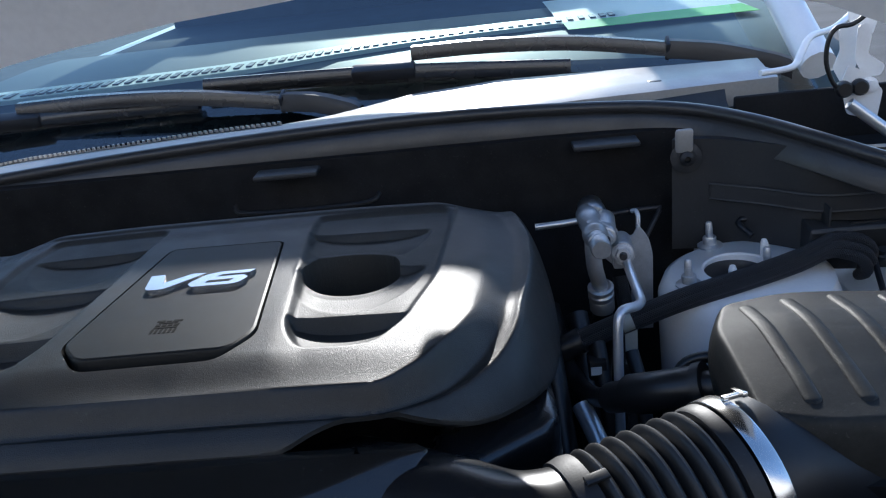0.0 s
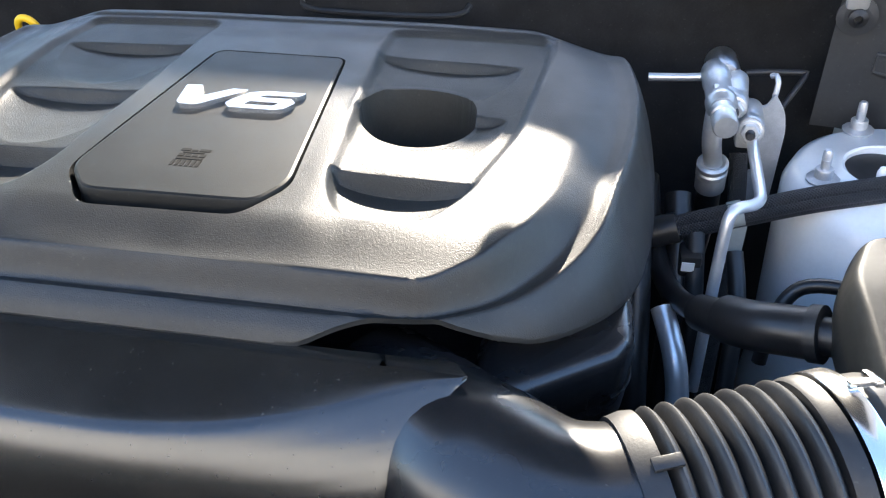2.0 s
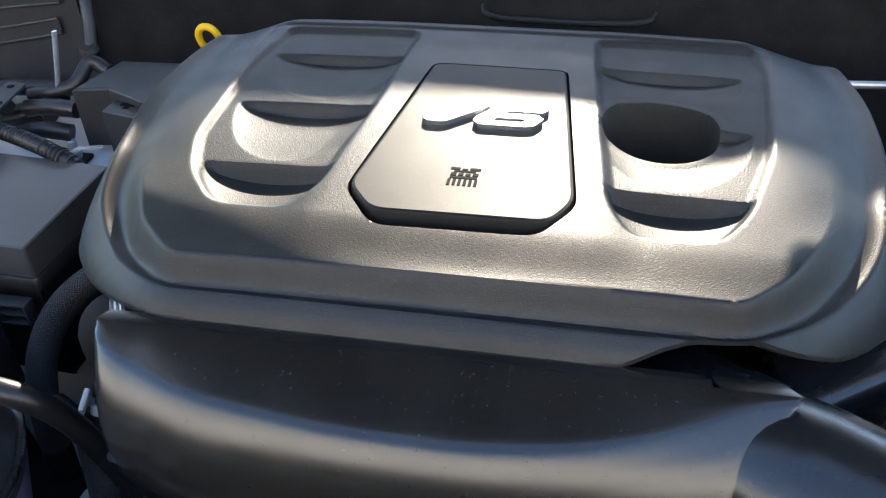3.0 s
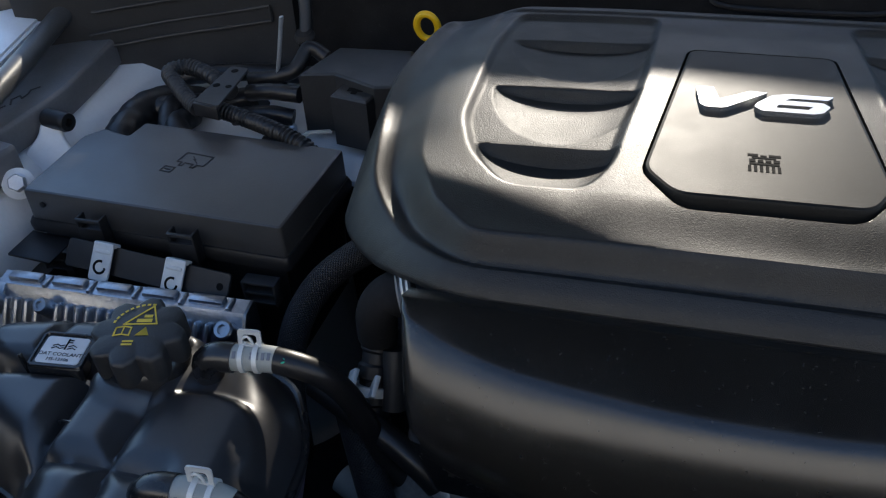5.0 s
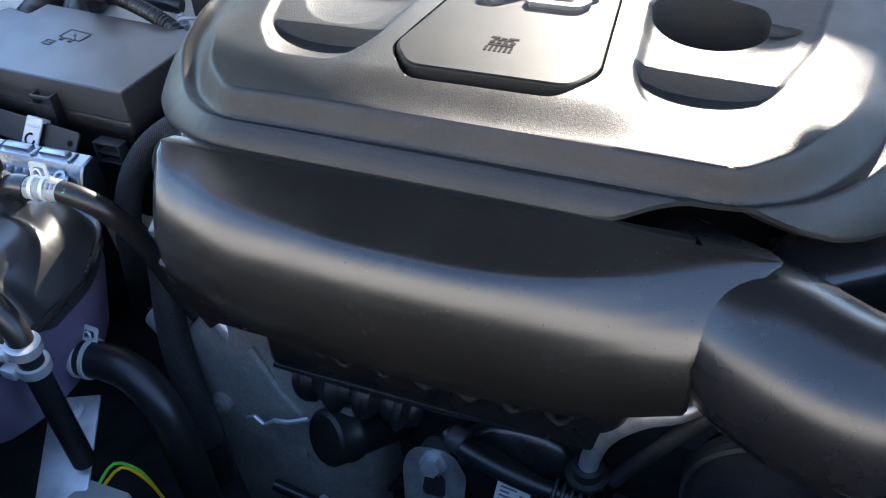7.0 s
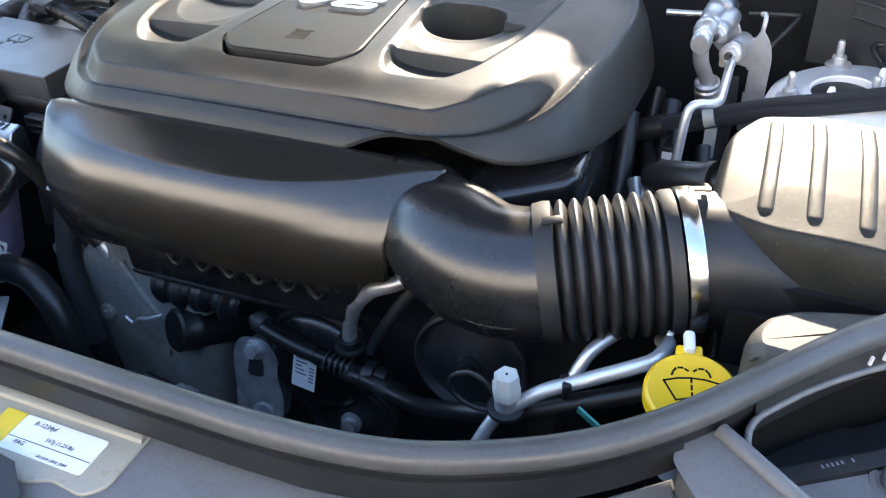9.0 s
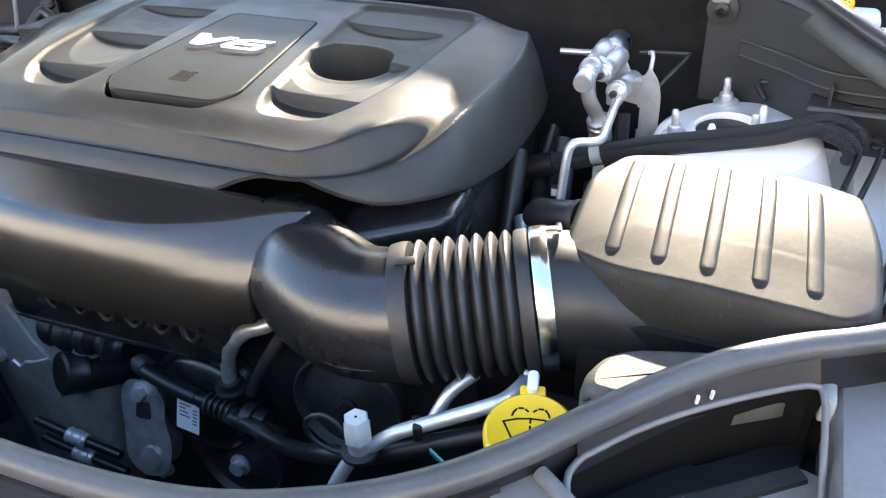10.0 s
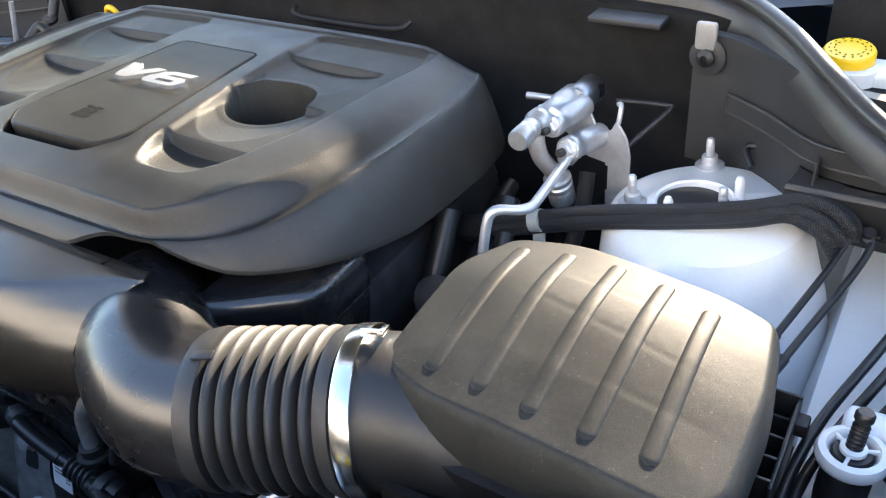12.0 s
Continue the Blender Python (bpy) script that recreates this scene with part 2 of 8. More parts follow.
def sweep(bm, pts, radius, sides=18, cap=True, squash=None, uv=False, up=None):
    """A tube along pts. radius: a number or f(s, metres along). squash: (a, b) scale of the section's two axes."""
    pts = [Vector(q) for q in pts]
    rings, s = [], 0.0
    side = None
    layer = bm.loops.layers.uv.verify() if uv else None
    us = []
    for i, p in enumerate(pts):
        d = (pts[min(i + 1, len(pts) - 1)] - pts[max(i - 1, 0)]).normalized()
        if side is None:
            ref = Vector(up) if up else (Vector((0, 0, 1)) if abs(d.z) < 0.9 else Vector((1, 0, 0)))
            side = d.cross(ref).normalized()
        else:
            side = (side - d * side.dot(d)).normalized()
        other = side.cross(d)
        if i:
            s += (p - pts[i - 1]).length
        r = radius(s) if callable(radius) else radius
        a, b = squash or (1, 1)
        rings.append([bm.verts.new(p + r * (math.cos(2 * math.pi * k / sides) * a * side + math.sin(2 * math.pi * k / sides) * b * other)) for k in range(sides)])
        us.append((s, r))
    for i in range(len(rings) - 1):
        for k in range(sides):
            f = bm.faces.new((rings[i][k], rings[i][(k + 1) % sides], rings[i + 1][(k + 1) % sides], rings[i + 1][k]))
            if uv:
                girth = 2 * math.pi * us[0][1]
                vals = ((us[i][0], girth * k / sides), (us[i][0], girth * (k + 1) / sides), (us[i + 1][0], girth * (k + 1) / sides), (us[i + 1][0], girth * k / sides))
                for lp, v in zip(f.loops, vals):
                    lp[layer].uv = v
    if cap:
        bm.faces.new(rings[0][::-1])
        bm.faces.new(rings[-1])
    bmesh.ops.recalc_face_normals(bm, faces=bm.faces)
    return bm


def tube(pts, radius, sides=18, smooth_step=0.006, **kw):
    return sweep(bm_new(), spline(pts, smooth_step), radius, sides, **kw)


def lathe(profile, at=(0, 0, 0), axis=(0, 0, 1), sides=32, bm=None, lobes=None):
    """Turns (radius, height) pairs round an axis through at. lobes: (count, depth) for a lobed rim."""
    bm = bm or bm_new()
    q = Vector((0, 0, 1)).rotation_difference(Vector(axis).normalized()).to_matrix()
    rings = []
    for r, h in profile:
        ring = []
        for k in range(sides):
            a = 2 * math.pi * k / sides
            rr = r * (1 + (lobes[1] * math.cos(lobes[0] * a) if lobes and r > lobes[2] else 0))
            ring.append(bm.verts.new(Vector(at) + q @ Vector((rr * math.cos(a), rr * math.sin(a), h))))
        rings.append(ring)
    for a, b in zip(rings, rings[1:]):
        for k in range(sides):
            bm.faces.new((a[k], a[(k + 1) % sides], b[(k + 1) % sides], b[k]))
    if profile[0][0] > 0:
        bm.faces.new(rings[0][::-1])
    if profile[-1][0] > 0:
        bm.faces.new(rings[-1])
    bmesh.ops.remove_doubles(bm, verts=bm.verts, dist=1e-6)
    bmesh.ops.recalc_face_normals(bm, faces=bm.faces)
    return bm


def rbox(lo, hi, bevel=0.003, seg=2, turn=None, bm=None):
    """A box from corner lo to corner hi with rounded edges; turn: a matrix about its middle."""
    bm = bm or bm_new()
    lo, hi = Vector(lo), Vector(hi)
    mid, size = (lo + hi) / 2, hi - lo
    made = bmesh.ops.create_cube(bm, size=1)["verts"]
    bmesh.ops.scale(bm, vec=size, verts=made)
    if bevel:
        edges = list({e for v in made for e in v.link_edges})
        made = [v for v in bmesh.ops.bevel(bm, geom=edges, offset=bevel, segments=seg, affect="EDGES", profile=0.5)["verts"]] or made
        made = list({v for v in made} | {v for v in bm.verts if v.is_valid and v in made})
    verts = island(bm, made[0])
    if turn is not None:
        bmesh.ops.transform(bm, matrix=turn.to_4x4(), verts=verts)
    bmesh.ops.translate(bm, vec=mid, verts=verts)
    return bm


def island(bm, start):
    seen, todo = {start}, [start]
    while todo:
        v = todo.pop()
        for e in v.link_edges:
            o = e.other_vert(v)
            if o not in seen:
                seen.add(o)
                todo.append(o)
    return list(seen)


def inset_poly(pts, d):
    """The polygon pts (x, y; counter-clockwise) moved inwards by d."""
    n, out = len(pts), []
    for i in range(n):
        a, b, c = (Vector(pts[(i + k) % n][:2]) for k in (-1, 0, 1))
        u, w = (b - a).normalized(), (c - b).normalized()
        nu, nw = Vector((-u.y, u.x)), Vector((-w.y, w.x))
        m = (nu + nw)
        m = m / max(m.dot(nu), 0.35) if m.length > 1e-6 else nu
        out.append((b + m * d)[:])
    return out


def round_poly(pts, r, seg=5):
    """Rounds the corners of a polygon; r: one radius, or one each."""
    n, out = len(pts), []
    for i in range(n):
        a, b, c = (Vector(pts[(i + k) % n][:2]) for k in (-1, 0, 1))
        rad = r[i] if isinstance(r, (list, tuple)) else r
        la, lc = (a - b).length, (c - b).length
        t = min(rad, la * 0.48, lc * 0.48)
        p, q = b + (a - b) / la * t, b + (c - b) / lc * t
        for k in range(seg + 1):
            s = k / seg
            out.append(((1 - s) ** 2 * p + 2 * s * (1 - s) * b + s * s * q)[:])
    return out


def stack(levels, bm=None, cap=True):
    """A solid through rings of equal point counts: [(points xy, z or f(x, y)), ...] from below upwards."""
    bm = bm or bm_new()
    rings = [[bm.verts.new((p[0], p[1], z(p[0], p[1]) if callable(z) else z)) for p in pts] for pts, z in levels]
    n = len(rings[0])
    for a, b in zip(rings, rings[1:]):
        for k in range(n):
            bm.faces.new((a[k], a[(k + 1) % n], b[(k + 1) % n], b[k]))
    if cap:
        bm.faces.new(rings[0][::-1])
        bm.faces.new(rings[-1])
    bmesh.ops.recalc_face_normals(bm, faces=bm.faces)
    return bm


def plate(outline, z0, z1, bevel=0.0015, r=0.0, seg=4):
    """A flat plate with rounded corners and softened upper edges."""
    o = round_poly(outline, r, seg) if r else outline
    return stack([(o, z0), (o, z1 - bevel), (inset_poly(o, bevel * 0.35), z1 - bevel * 0.35), (inset_poly(o, bevel), z1)])


def written(text, size, mat, m, name="lettering", parent=None, depth=0.0004, shear=0.0, bold=0.0, width=1.0, spacing=1.0, label=""):
    """Writing with the built-in font, centred at the pose m."""
    c = bpy.data.curves.new(name, "FONT")
    c.body, c.size, c.extrude, c.shear, c.offset = text, size, depth, shear, bold
    c.align_x, c.align_y, c.space_character = "CENTER", "CENTER", spacing
    c.resolution_u = 3
    tmp = bpy.data.objects.new("tmp", c)
    me = bpy.data.meshes.new_from_object(tmp)
    bpy.data.objects.remove(tmp)
    bm = bm_new()
    bm.from_mesh(me)
    bpy.data.meshes.remove(me)
    bmesh.ops.scale(bm, vec=(width, 1, 1), verts=bm.verts)
    bmesh.ops.transform(bm, matrix=m, verts=bm.verts)
    return part(name, bm, mat, parent, label, smooth=False)


def move_bm(bm, m):
    bmesh.ops.transform(bm, matrix=m, verts=bm.verts)
    return bm


def frame_at(at, x_axis, z_axis):
    """A pose with its z along z_axis and its x as near x_axis as can be."""
    z = Vector(z_axis).normalized()
    x = (Vector(x_axis) - z * Vector(x_axis).dot(z)).normalized()
    y = z.cross(x)
    return Matrix(((x.x, y.x, z.x, at[0]), (x.y, y.y, z.y, at[1]), (x.z, y.z, z.z, at[2]), (0, 0, 0, 1)))


C = -0.296                            # x of the car's middle line


# ---------------------------------------------------------------- ground and far distance
bm = bm_new()
bmesh.ops.create_grid(bm, x_segments=60, y_segments=60, size=400)
tagged(part("ground", bm, ASPHALT), "dark grey asphalt parking lot", "ground", kind="structure")
# unseen pale building across the lot, facing the nose, added for reflected light
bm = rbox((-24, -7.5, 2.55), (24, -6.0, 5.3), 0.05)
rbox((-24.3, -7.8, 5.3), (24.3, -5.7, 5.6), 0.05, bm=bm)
backdrop = tagged(part("backdrop", bm, STUCCO), "unseen long beige stucco building across the lot, added for reflections", "building", kind="structure")
# Dark lower half is added to cut the low light from the front.
part("dimming_base", rbox((-24, -7.5, 0.0), (24, -5.98, 2.55), 0.02), DIMBASE, backdrop, "dark lower half added to hold back light from the front")


# ---------------------------------------------------------------- engine cover
def smoothstep(a, b, v):
    t = np.clip((v - a) / (b - a), 0, 1)
    return t * t * (3 - 2 * t)


def poly_distance(px, py, poly):
    """Signed distance to a polygon, positive inside."""
    n = len(poly)
    best = np.full(px.shape, 1e9)
    inside = np.zeros(px.shape, bool)
    for i in range(n):
        (ax, ay), (bx, by) = poly[i], poly[(i + 1) % n]
        ex, ey = bx - ax, by - ay
        t = np.clip(((px - ax) * ex + (py - ay) * ey) / (ex * ex + ey * ey), 0, 1)
        best = np.minimum(best, np.hypot(px - ax - t * ex, py - ay - t * ey))
        cross = ((ay > py) != (by > py)) & (px < ex * (py - ay) / (ey if abs(ey) > 1e-12 else 1e-12) + ax)
        inside ^= cross
    return np.where(inside, best, -best)


RIM = round_poly([(-0.205, 0.513), (0.125, 0.513), (0.155, 0.526), (0.185, 0.534), (0.233, 0.541), (0.275, 0.562), (0.318, 0.606), (0.338, 0.65), (0.352, 0.74), (0.355, 0.86),
                  (0.345, 0.93), (0.30, 0.975), (0.20, 0.985), (-0.20, 0.985), (-0.29, 0.97), (-0.335, 0.92), (-0.348, 0.84), (-0.346, 0.72), (-0.326, 0.62), (-0.296, 0.578), (-0.258, 0.545)], 0.03, 4)
# the same outline without the arch cut into its front lip
FLANK = round_poly([(-0.205, 0.513), (0.15, 0.513), (0.205, 0.521), (0.243, 0.541), (0.275, 0.562), (0.318, 0.606), (0.338, 0.65), (0.352, 0.74), (0.355, 0.86),
                    (0.345, 0.93), (0.30, 0.975), (0.20, 0.985), (-0.20, 0.985), (-0.29, 0.97), (-0.335, 0.92), (-0.348, 0.84), (-0.346, 0.72), (-0.326, 0.62), (-0.296, 0.578), (-0.258, 0.545)], 0.03, 4)
TOP = round_poly([(-0.195, 0.547), (0.198, 0.549), (0.232, 0.580), (0.257, 0.622), (0.271, 0.660), (0.280, 0.735), (0.282, 0.836), (0.266, 0.905), (0.232, 0.945), (-0.232, 0.945), (-0.262, 0.905),
                  (-0.273, 0.77), (-0.268, 0.70), (-0.257, 0.636), (-0.230, 0.580)], 0.012, 4)
U_LEFT = round_poly([(-0.186, 0.600), (-0.122, 0.600), (-0.106, 0.635), (-0.090, 0.80), (-0.085, 0.934), (-0.236, 0.934), (-0.246, 0.85), (-0.241, 0.70), (-0.222, 0.645)], 0.018, 4)
U_RIGHT = round_poly([(0.122, 0.600), (0.188, 0.602), (0.214, 0.645), (0.240, 0.735), (0.253, 0.875), (0.250, 0.938), (0.085, 0.934), (0.093, 0.80), (0.106, 0.64)], 0.018, 4)
PANEL_OUT = round_poly([(-0.062, 0.601), (0.070, 0.603), (0.086, 0.632), (0.066, 0.846), (-0.059, 0.848), (-0.086, 0.632)], [0.012, 0.012, 0.012, 0.01, 0.01, 0.012], 4)
SLOT = round_poly([(-0.058, 0.588), (0.062, 0.590), (0.0872, 0.628), (0.0672, 0.8472), (-0.0602, 0.8492), (-0.0872, 0.629)], 0.012, 4)
HOLE = (0.150, 0.767, 0.049)


def cover_height(u, y):
    dt, dr = poly_distance(u, y, TOP), poly_distance(u, y, FLANK)
    rim_z = np.interp(y, [0.51, 0.53, 0.56, 0.62, 0.72, 0.84, 1.0], [1.004, 0.997, 0.984, 0.974, 0.955, 0.951, 0.948])
    top_z = 1.0335 + 0.0035 * smoothstep(0.30, 0.10, np.abs(u)) + 0.002 * smoothstep(0.55, 0.70, y) + 0.004 * smoothstep(0.545, 0.60, y)
    top_z = top_z - 0.0035 * smoothstep(0.61, 0.68, y) * smoothstep(0.95, 0.90, y) * (1 - np.clip(dt / 0.042, 0, 1)) ** 2      # rolls off towards the sides
    f = np.clip(-dt / np.maximum(-dt + np.maximum(dr, 0), 1e-6), 0, 1)
    # round the top runs a soft crease, a valley, a rounded shoulder and the fall to the lip
    front, back = smoothstep(0.69, 0.575, y), smoothstep(0.68, 0.80, y)
    valley, ridge, sunk = 0.38 + 0.08 * back, 0.57 + 0.10 * back, 0.150 + 0.360 * front - 0.055 * back
    run = np.clip((f - ridge) / (1 - ridge), 0, 1)
    s = sunk * (0.4 * smoothstep(0.0, valley, f) + 0.6 * np.clip(f / valley, 0, 1)) - 0.035 * np.exp(-((f - ridge - 0.02) / 0.09) ** 2) + (1 - sunk) * (0.35 * run + 0.65 * run ** 2.2)
    rear = smoothstep(0.91, 0.965, y)
    s = s * (1 - rear) + (0.10 * f + 0.90 * f ** 3.0) * rear
    z = top_z * (1 - s) + rim_z * s
    z = z - 0.0022 * smoothstep(0.9405, 0.9345, y) * smoothstep(0.256, 0.250, np.abs(u)) * smoothstep(0.85, 0.92, y)
    for poly, sign in ((U_LEFT, -1), (U_RIGHT, 1)):
        d = poly_distance(u, y, poly)
        z = z - 0.005 * smoothstep(0.0, 0.010, d)
        mid = sign * 0.157
        for ys, depth, run, half in ((0.662, 0.017, 0.060, 0.060), (0.765, 0.012, 0.095, 0.068), (0.868, 0.010, 0.090, 0.070)):
            lens = np.clip(1 - ((u - mid) / half) ** 2, 0, 1) ** 0.6
            ahead = ys - y
            dip = smoothstep(-0.0035, 0.004, ahead) * np.clip(1 - ahead / (run * np.maximum(lens, 0.05)), 0, 1) ** 0.8
            z = z - depth * lens * dip * smoothstep(0.0, 0.008, d)
    z = z + 0.0025 * smoothstep(0.128, 0.092, np.abs(u) - 0.05 * (0.75 - y)) * smoothstep(0.55, 0.60, y) * smoothstep(0.92, 0.88, y)
    ds = poly_distance(u, y, SLOT)
    z = z - 0.018 * smoothstep(0.0, 0.0022, ds)
    dh = np.hypot(u - HOLE[0], y - HOLE[1]) - HOLE[2]
    z = z + 0.0010 * smoothstep(0.010, 0.002, dh)
    z = z - 0.085 * smoothstep(0, -0.005, dh)
    return z


def grid_shell(poly, height, step, skirt, origin_x=0.0, inward=0.06, lines=()):
    """A moulded shell: a height field cut to the outline poly, with a lip and a skirt turned down round its edge."""
    px, py = [p[0] for p in poly], [p[1] for p in poly]
    us, ys = np.arange(min(px) - 2 * step, max(px) + 3 * step, step), np.arange(min(py) - 2 * step, max(py) + 3 * step, step)
    gu, gy = np.meshgrid(us, ys)
    d = poly_distance(gu, gy, poly)
    e = 0.0005
    nx = (poly_distance(gu + e, gy, poly) - poly_distance(gu - e, gy, poly)) / (2 * e)
    ny = (poly_distance(gu, gy + e, poly) - poly_distance(gu, gy - e, poly)) / (2 * e)
    off = np.where(d < 0, d, 0)
    gu2, gy2 = gu - off * nx, gy - off * ny
    for ln in lines:                                      # vertices near a sharp line move onto it
        dl = poly_distance(gu2, gy2, ln)
        lx = (poly_distance(gu2 + e, gy2, ln) - poly_distance(gu2 - e, gy2, ln)) / (2 * e)
        ly = (poly_distance(gu2, gy2 + e, ln) - poly_distance(gu2, gy2 - e, ln)) / (2 * e)
        near = np.abs(dl) < 0.62 * step
        gu2, gy2 = np.where(near, gu2 - dl * lx, gu2), np.where(near, gy2 - dl * ly, gy2)
    gz = height(gu2, gy2)
    inside = d > 0
    cell = inside[:-1, :-1] | inside[1:, :-1] | inside[:-1, 1:] | inside[1:, 1:]
    idx = np.arange(gu.size).reshape(gu.shape)
    quads = np.stack([idx[:-1, :-1][cell], idx[:-1, 1:][cell], idx[1:, 1:][cell], idx[1:, :-1][cell]], 1)
    used, quads = np.unique(quads, return_inverse=True)
    co = np.stack([gu2.ravel()[used] + origin_x, gy2.ravel()[used], gz.ravel()[used]], 1)
    me = bpy.data.meshes.new("shell")
    me.from_pydata(co.tolist(), [], quads.reshape(-1, 4).tolist())
    bm = bm_new()
    bm.from_mesh(me)
    bpy.data.meshes.remove(me)
    mid = Vector((sum(px) / len(px) + origin_x, sum(py) / len(py), 0))
    rim = [q for q in bm.edges if len(q.link_faces) == 1]
    for drop, pull in ((0.004, 0.0), (skirt, inward)):
        made = bmesh.ops.extrude_edge_only(bm, edges=rim)["geom"]
        for v in made:
            if isinstance(v, bmesh.types.BMVert):
                v.co -= Vector((v.co.x - mid.x, v.co.y - mid.y, 0)) * pull
                v.co.z -= drop
        rim = [q for q in made if isinstance(q, bmesh.types.BMEdge)]
    return bm


cover = thing("engine_cover", (C, 0.75, 0.93), "large grained black plastic engine cover with scooped recesses", "engine cover")
shell = part("shell", grid_shell(RIM, cover_height, 0.0016, 0.006, C, inward=0.05, lines=(SLOT, [(HOLE[0] + HOLE[2] * math.cos(a), HOLE[1] + HOLE[2] * math.sin(a)) for a in np.linspace(0, 2 * math.pi, 72, endpoint=False)])), COVER, cover)
# the recesses carry a coarser grain
shell.data.materials.append(COVERG)
mids = np.empty(len(shell.data.polygons) * 3)
shell.data.polygons.foreach_get("center", mids)
mids = mids.reshape(-1, 3)
mx, my = mids[:, 0] - C, mids[:, 1]
inset = np.maximum(poly_distance(mx, my, U_LEFT), poly_distance(mx, my, U_RIGHT)) > 0.004
shell.data.polygons.foreach_set("material_index", inset.astype(np.int32))
bm = stack([([(C + p[0], p[1]) for p in inset_poly(PANEL_OUT, 0.0008)], 1.028), ([(C + p[0], p[1]) for p in inset_poly(PANEL_OUT, 0.0004)], 1.0435),
            ([(C + p[0], p[1]) for p in inset_poly(PANEL_OUT, 0.0014)], 1.0458), ([(C + p[0], p[1]) for p in inset_poly(PANEL_OUT, 0.0035)], 1.0466)])
panel = part("badge_panel", bm, PANEL, cover, "flat satin black badge panel")
# raised badge: two wide slanted characters
V_OUT = [(-0.0535, 0.0165), (-0.0395, 0.0175), (-0.0345, -0.0035), (-0.010, 0.0145), (0.004, 0.0135), (-0.0285, -0.0165), (-0.0335, -0.0185), (-0.0455, -0.018), (-0.0495, -0.014)]
S_OUT = [(-0.0075, -0.012), (-0.002, -0.0185), (0.037, -0.0185), (0.0445, -0.0155), (0.0505, -0.0045), (0.0455, 0.0018), (0.0165, 0.0018), (0.022, 0.0064), (0.0495, 0.0068), (0.0545, 0.0135), (0.020, 0.0135), (0.007, 0.0095), (-0.005, -0.005)]
S_IN = [(0.009, -0.0118), (0.0335, -0.0118), (0.0375, -0.0058), (0.0115, -0.0058)]
for outl in (V_OUT, S_OUT):
    o = round_poly(outl, 0.0011, 2)
    if outl is S_OUT:                                     # cut in from the corner to the long opening
        o = o + o[:1] + S_IN[:1] + S_IN[:0:-1] + S_IN[:1]
    o = [(x + C + 0.002, y + 0.747) for x, y in o]
    part("badge", stack([(o, 1.0465), (o, 1.0506)]), BADGE, panel, "satin chrome V6 badge character")
# small printed engine emblem: plain bars
bm = bm_new()
for k in range(6):
    rbox((-0.3075 + 0.0041 * k, 0.6405, 1.0464), (-0.3052 + 0.0041 * k, 0.6490, 1.0469), 0, bm=bm)
for x0, y0, x1, y1 in ((-0.3065, 0.6502, -0.2855, 0.6532), (-0.3065, 0.6542, -0.302, 0.6582), (-0.3005, 0.6542, -0.2965, 0.6575), (-0.295, 0.6542, -0.291, 0.6575), (-0.2895, 0.6542, -0.2850, 0.6582),
                       (-0.3045, 0.6592, -0.2875, 0.6612), (-0.3075, 0.6622, -0.3000, 0.6655), (-0.2925, 0.6622, -0.2840, 0.6655), (-0.2985, 0.6622, -0.2940, 0.6642)):
    rbox((x0, y0, 1.0464), (x1, y1, 1.0469), 0, bm=bm)
part("emblem", bm, INK, panel, "small black printed engine emblem", smooth=False)


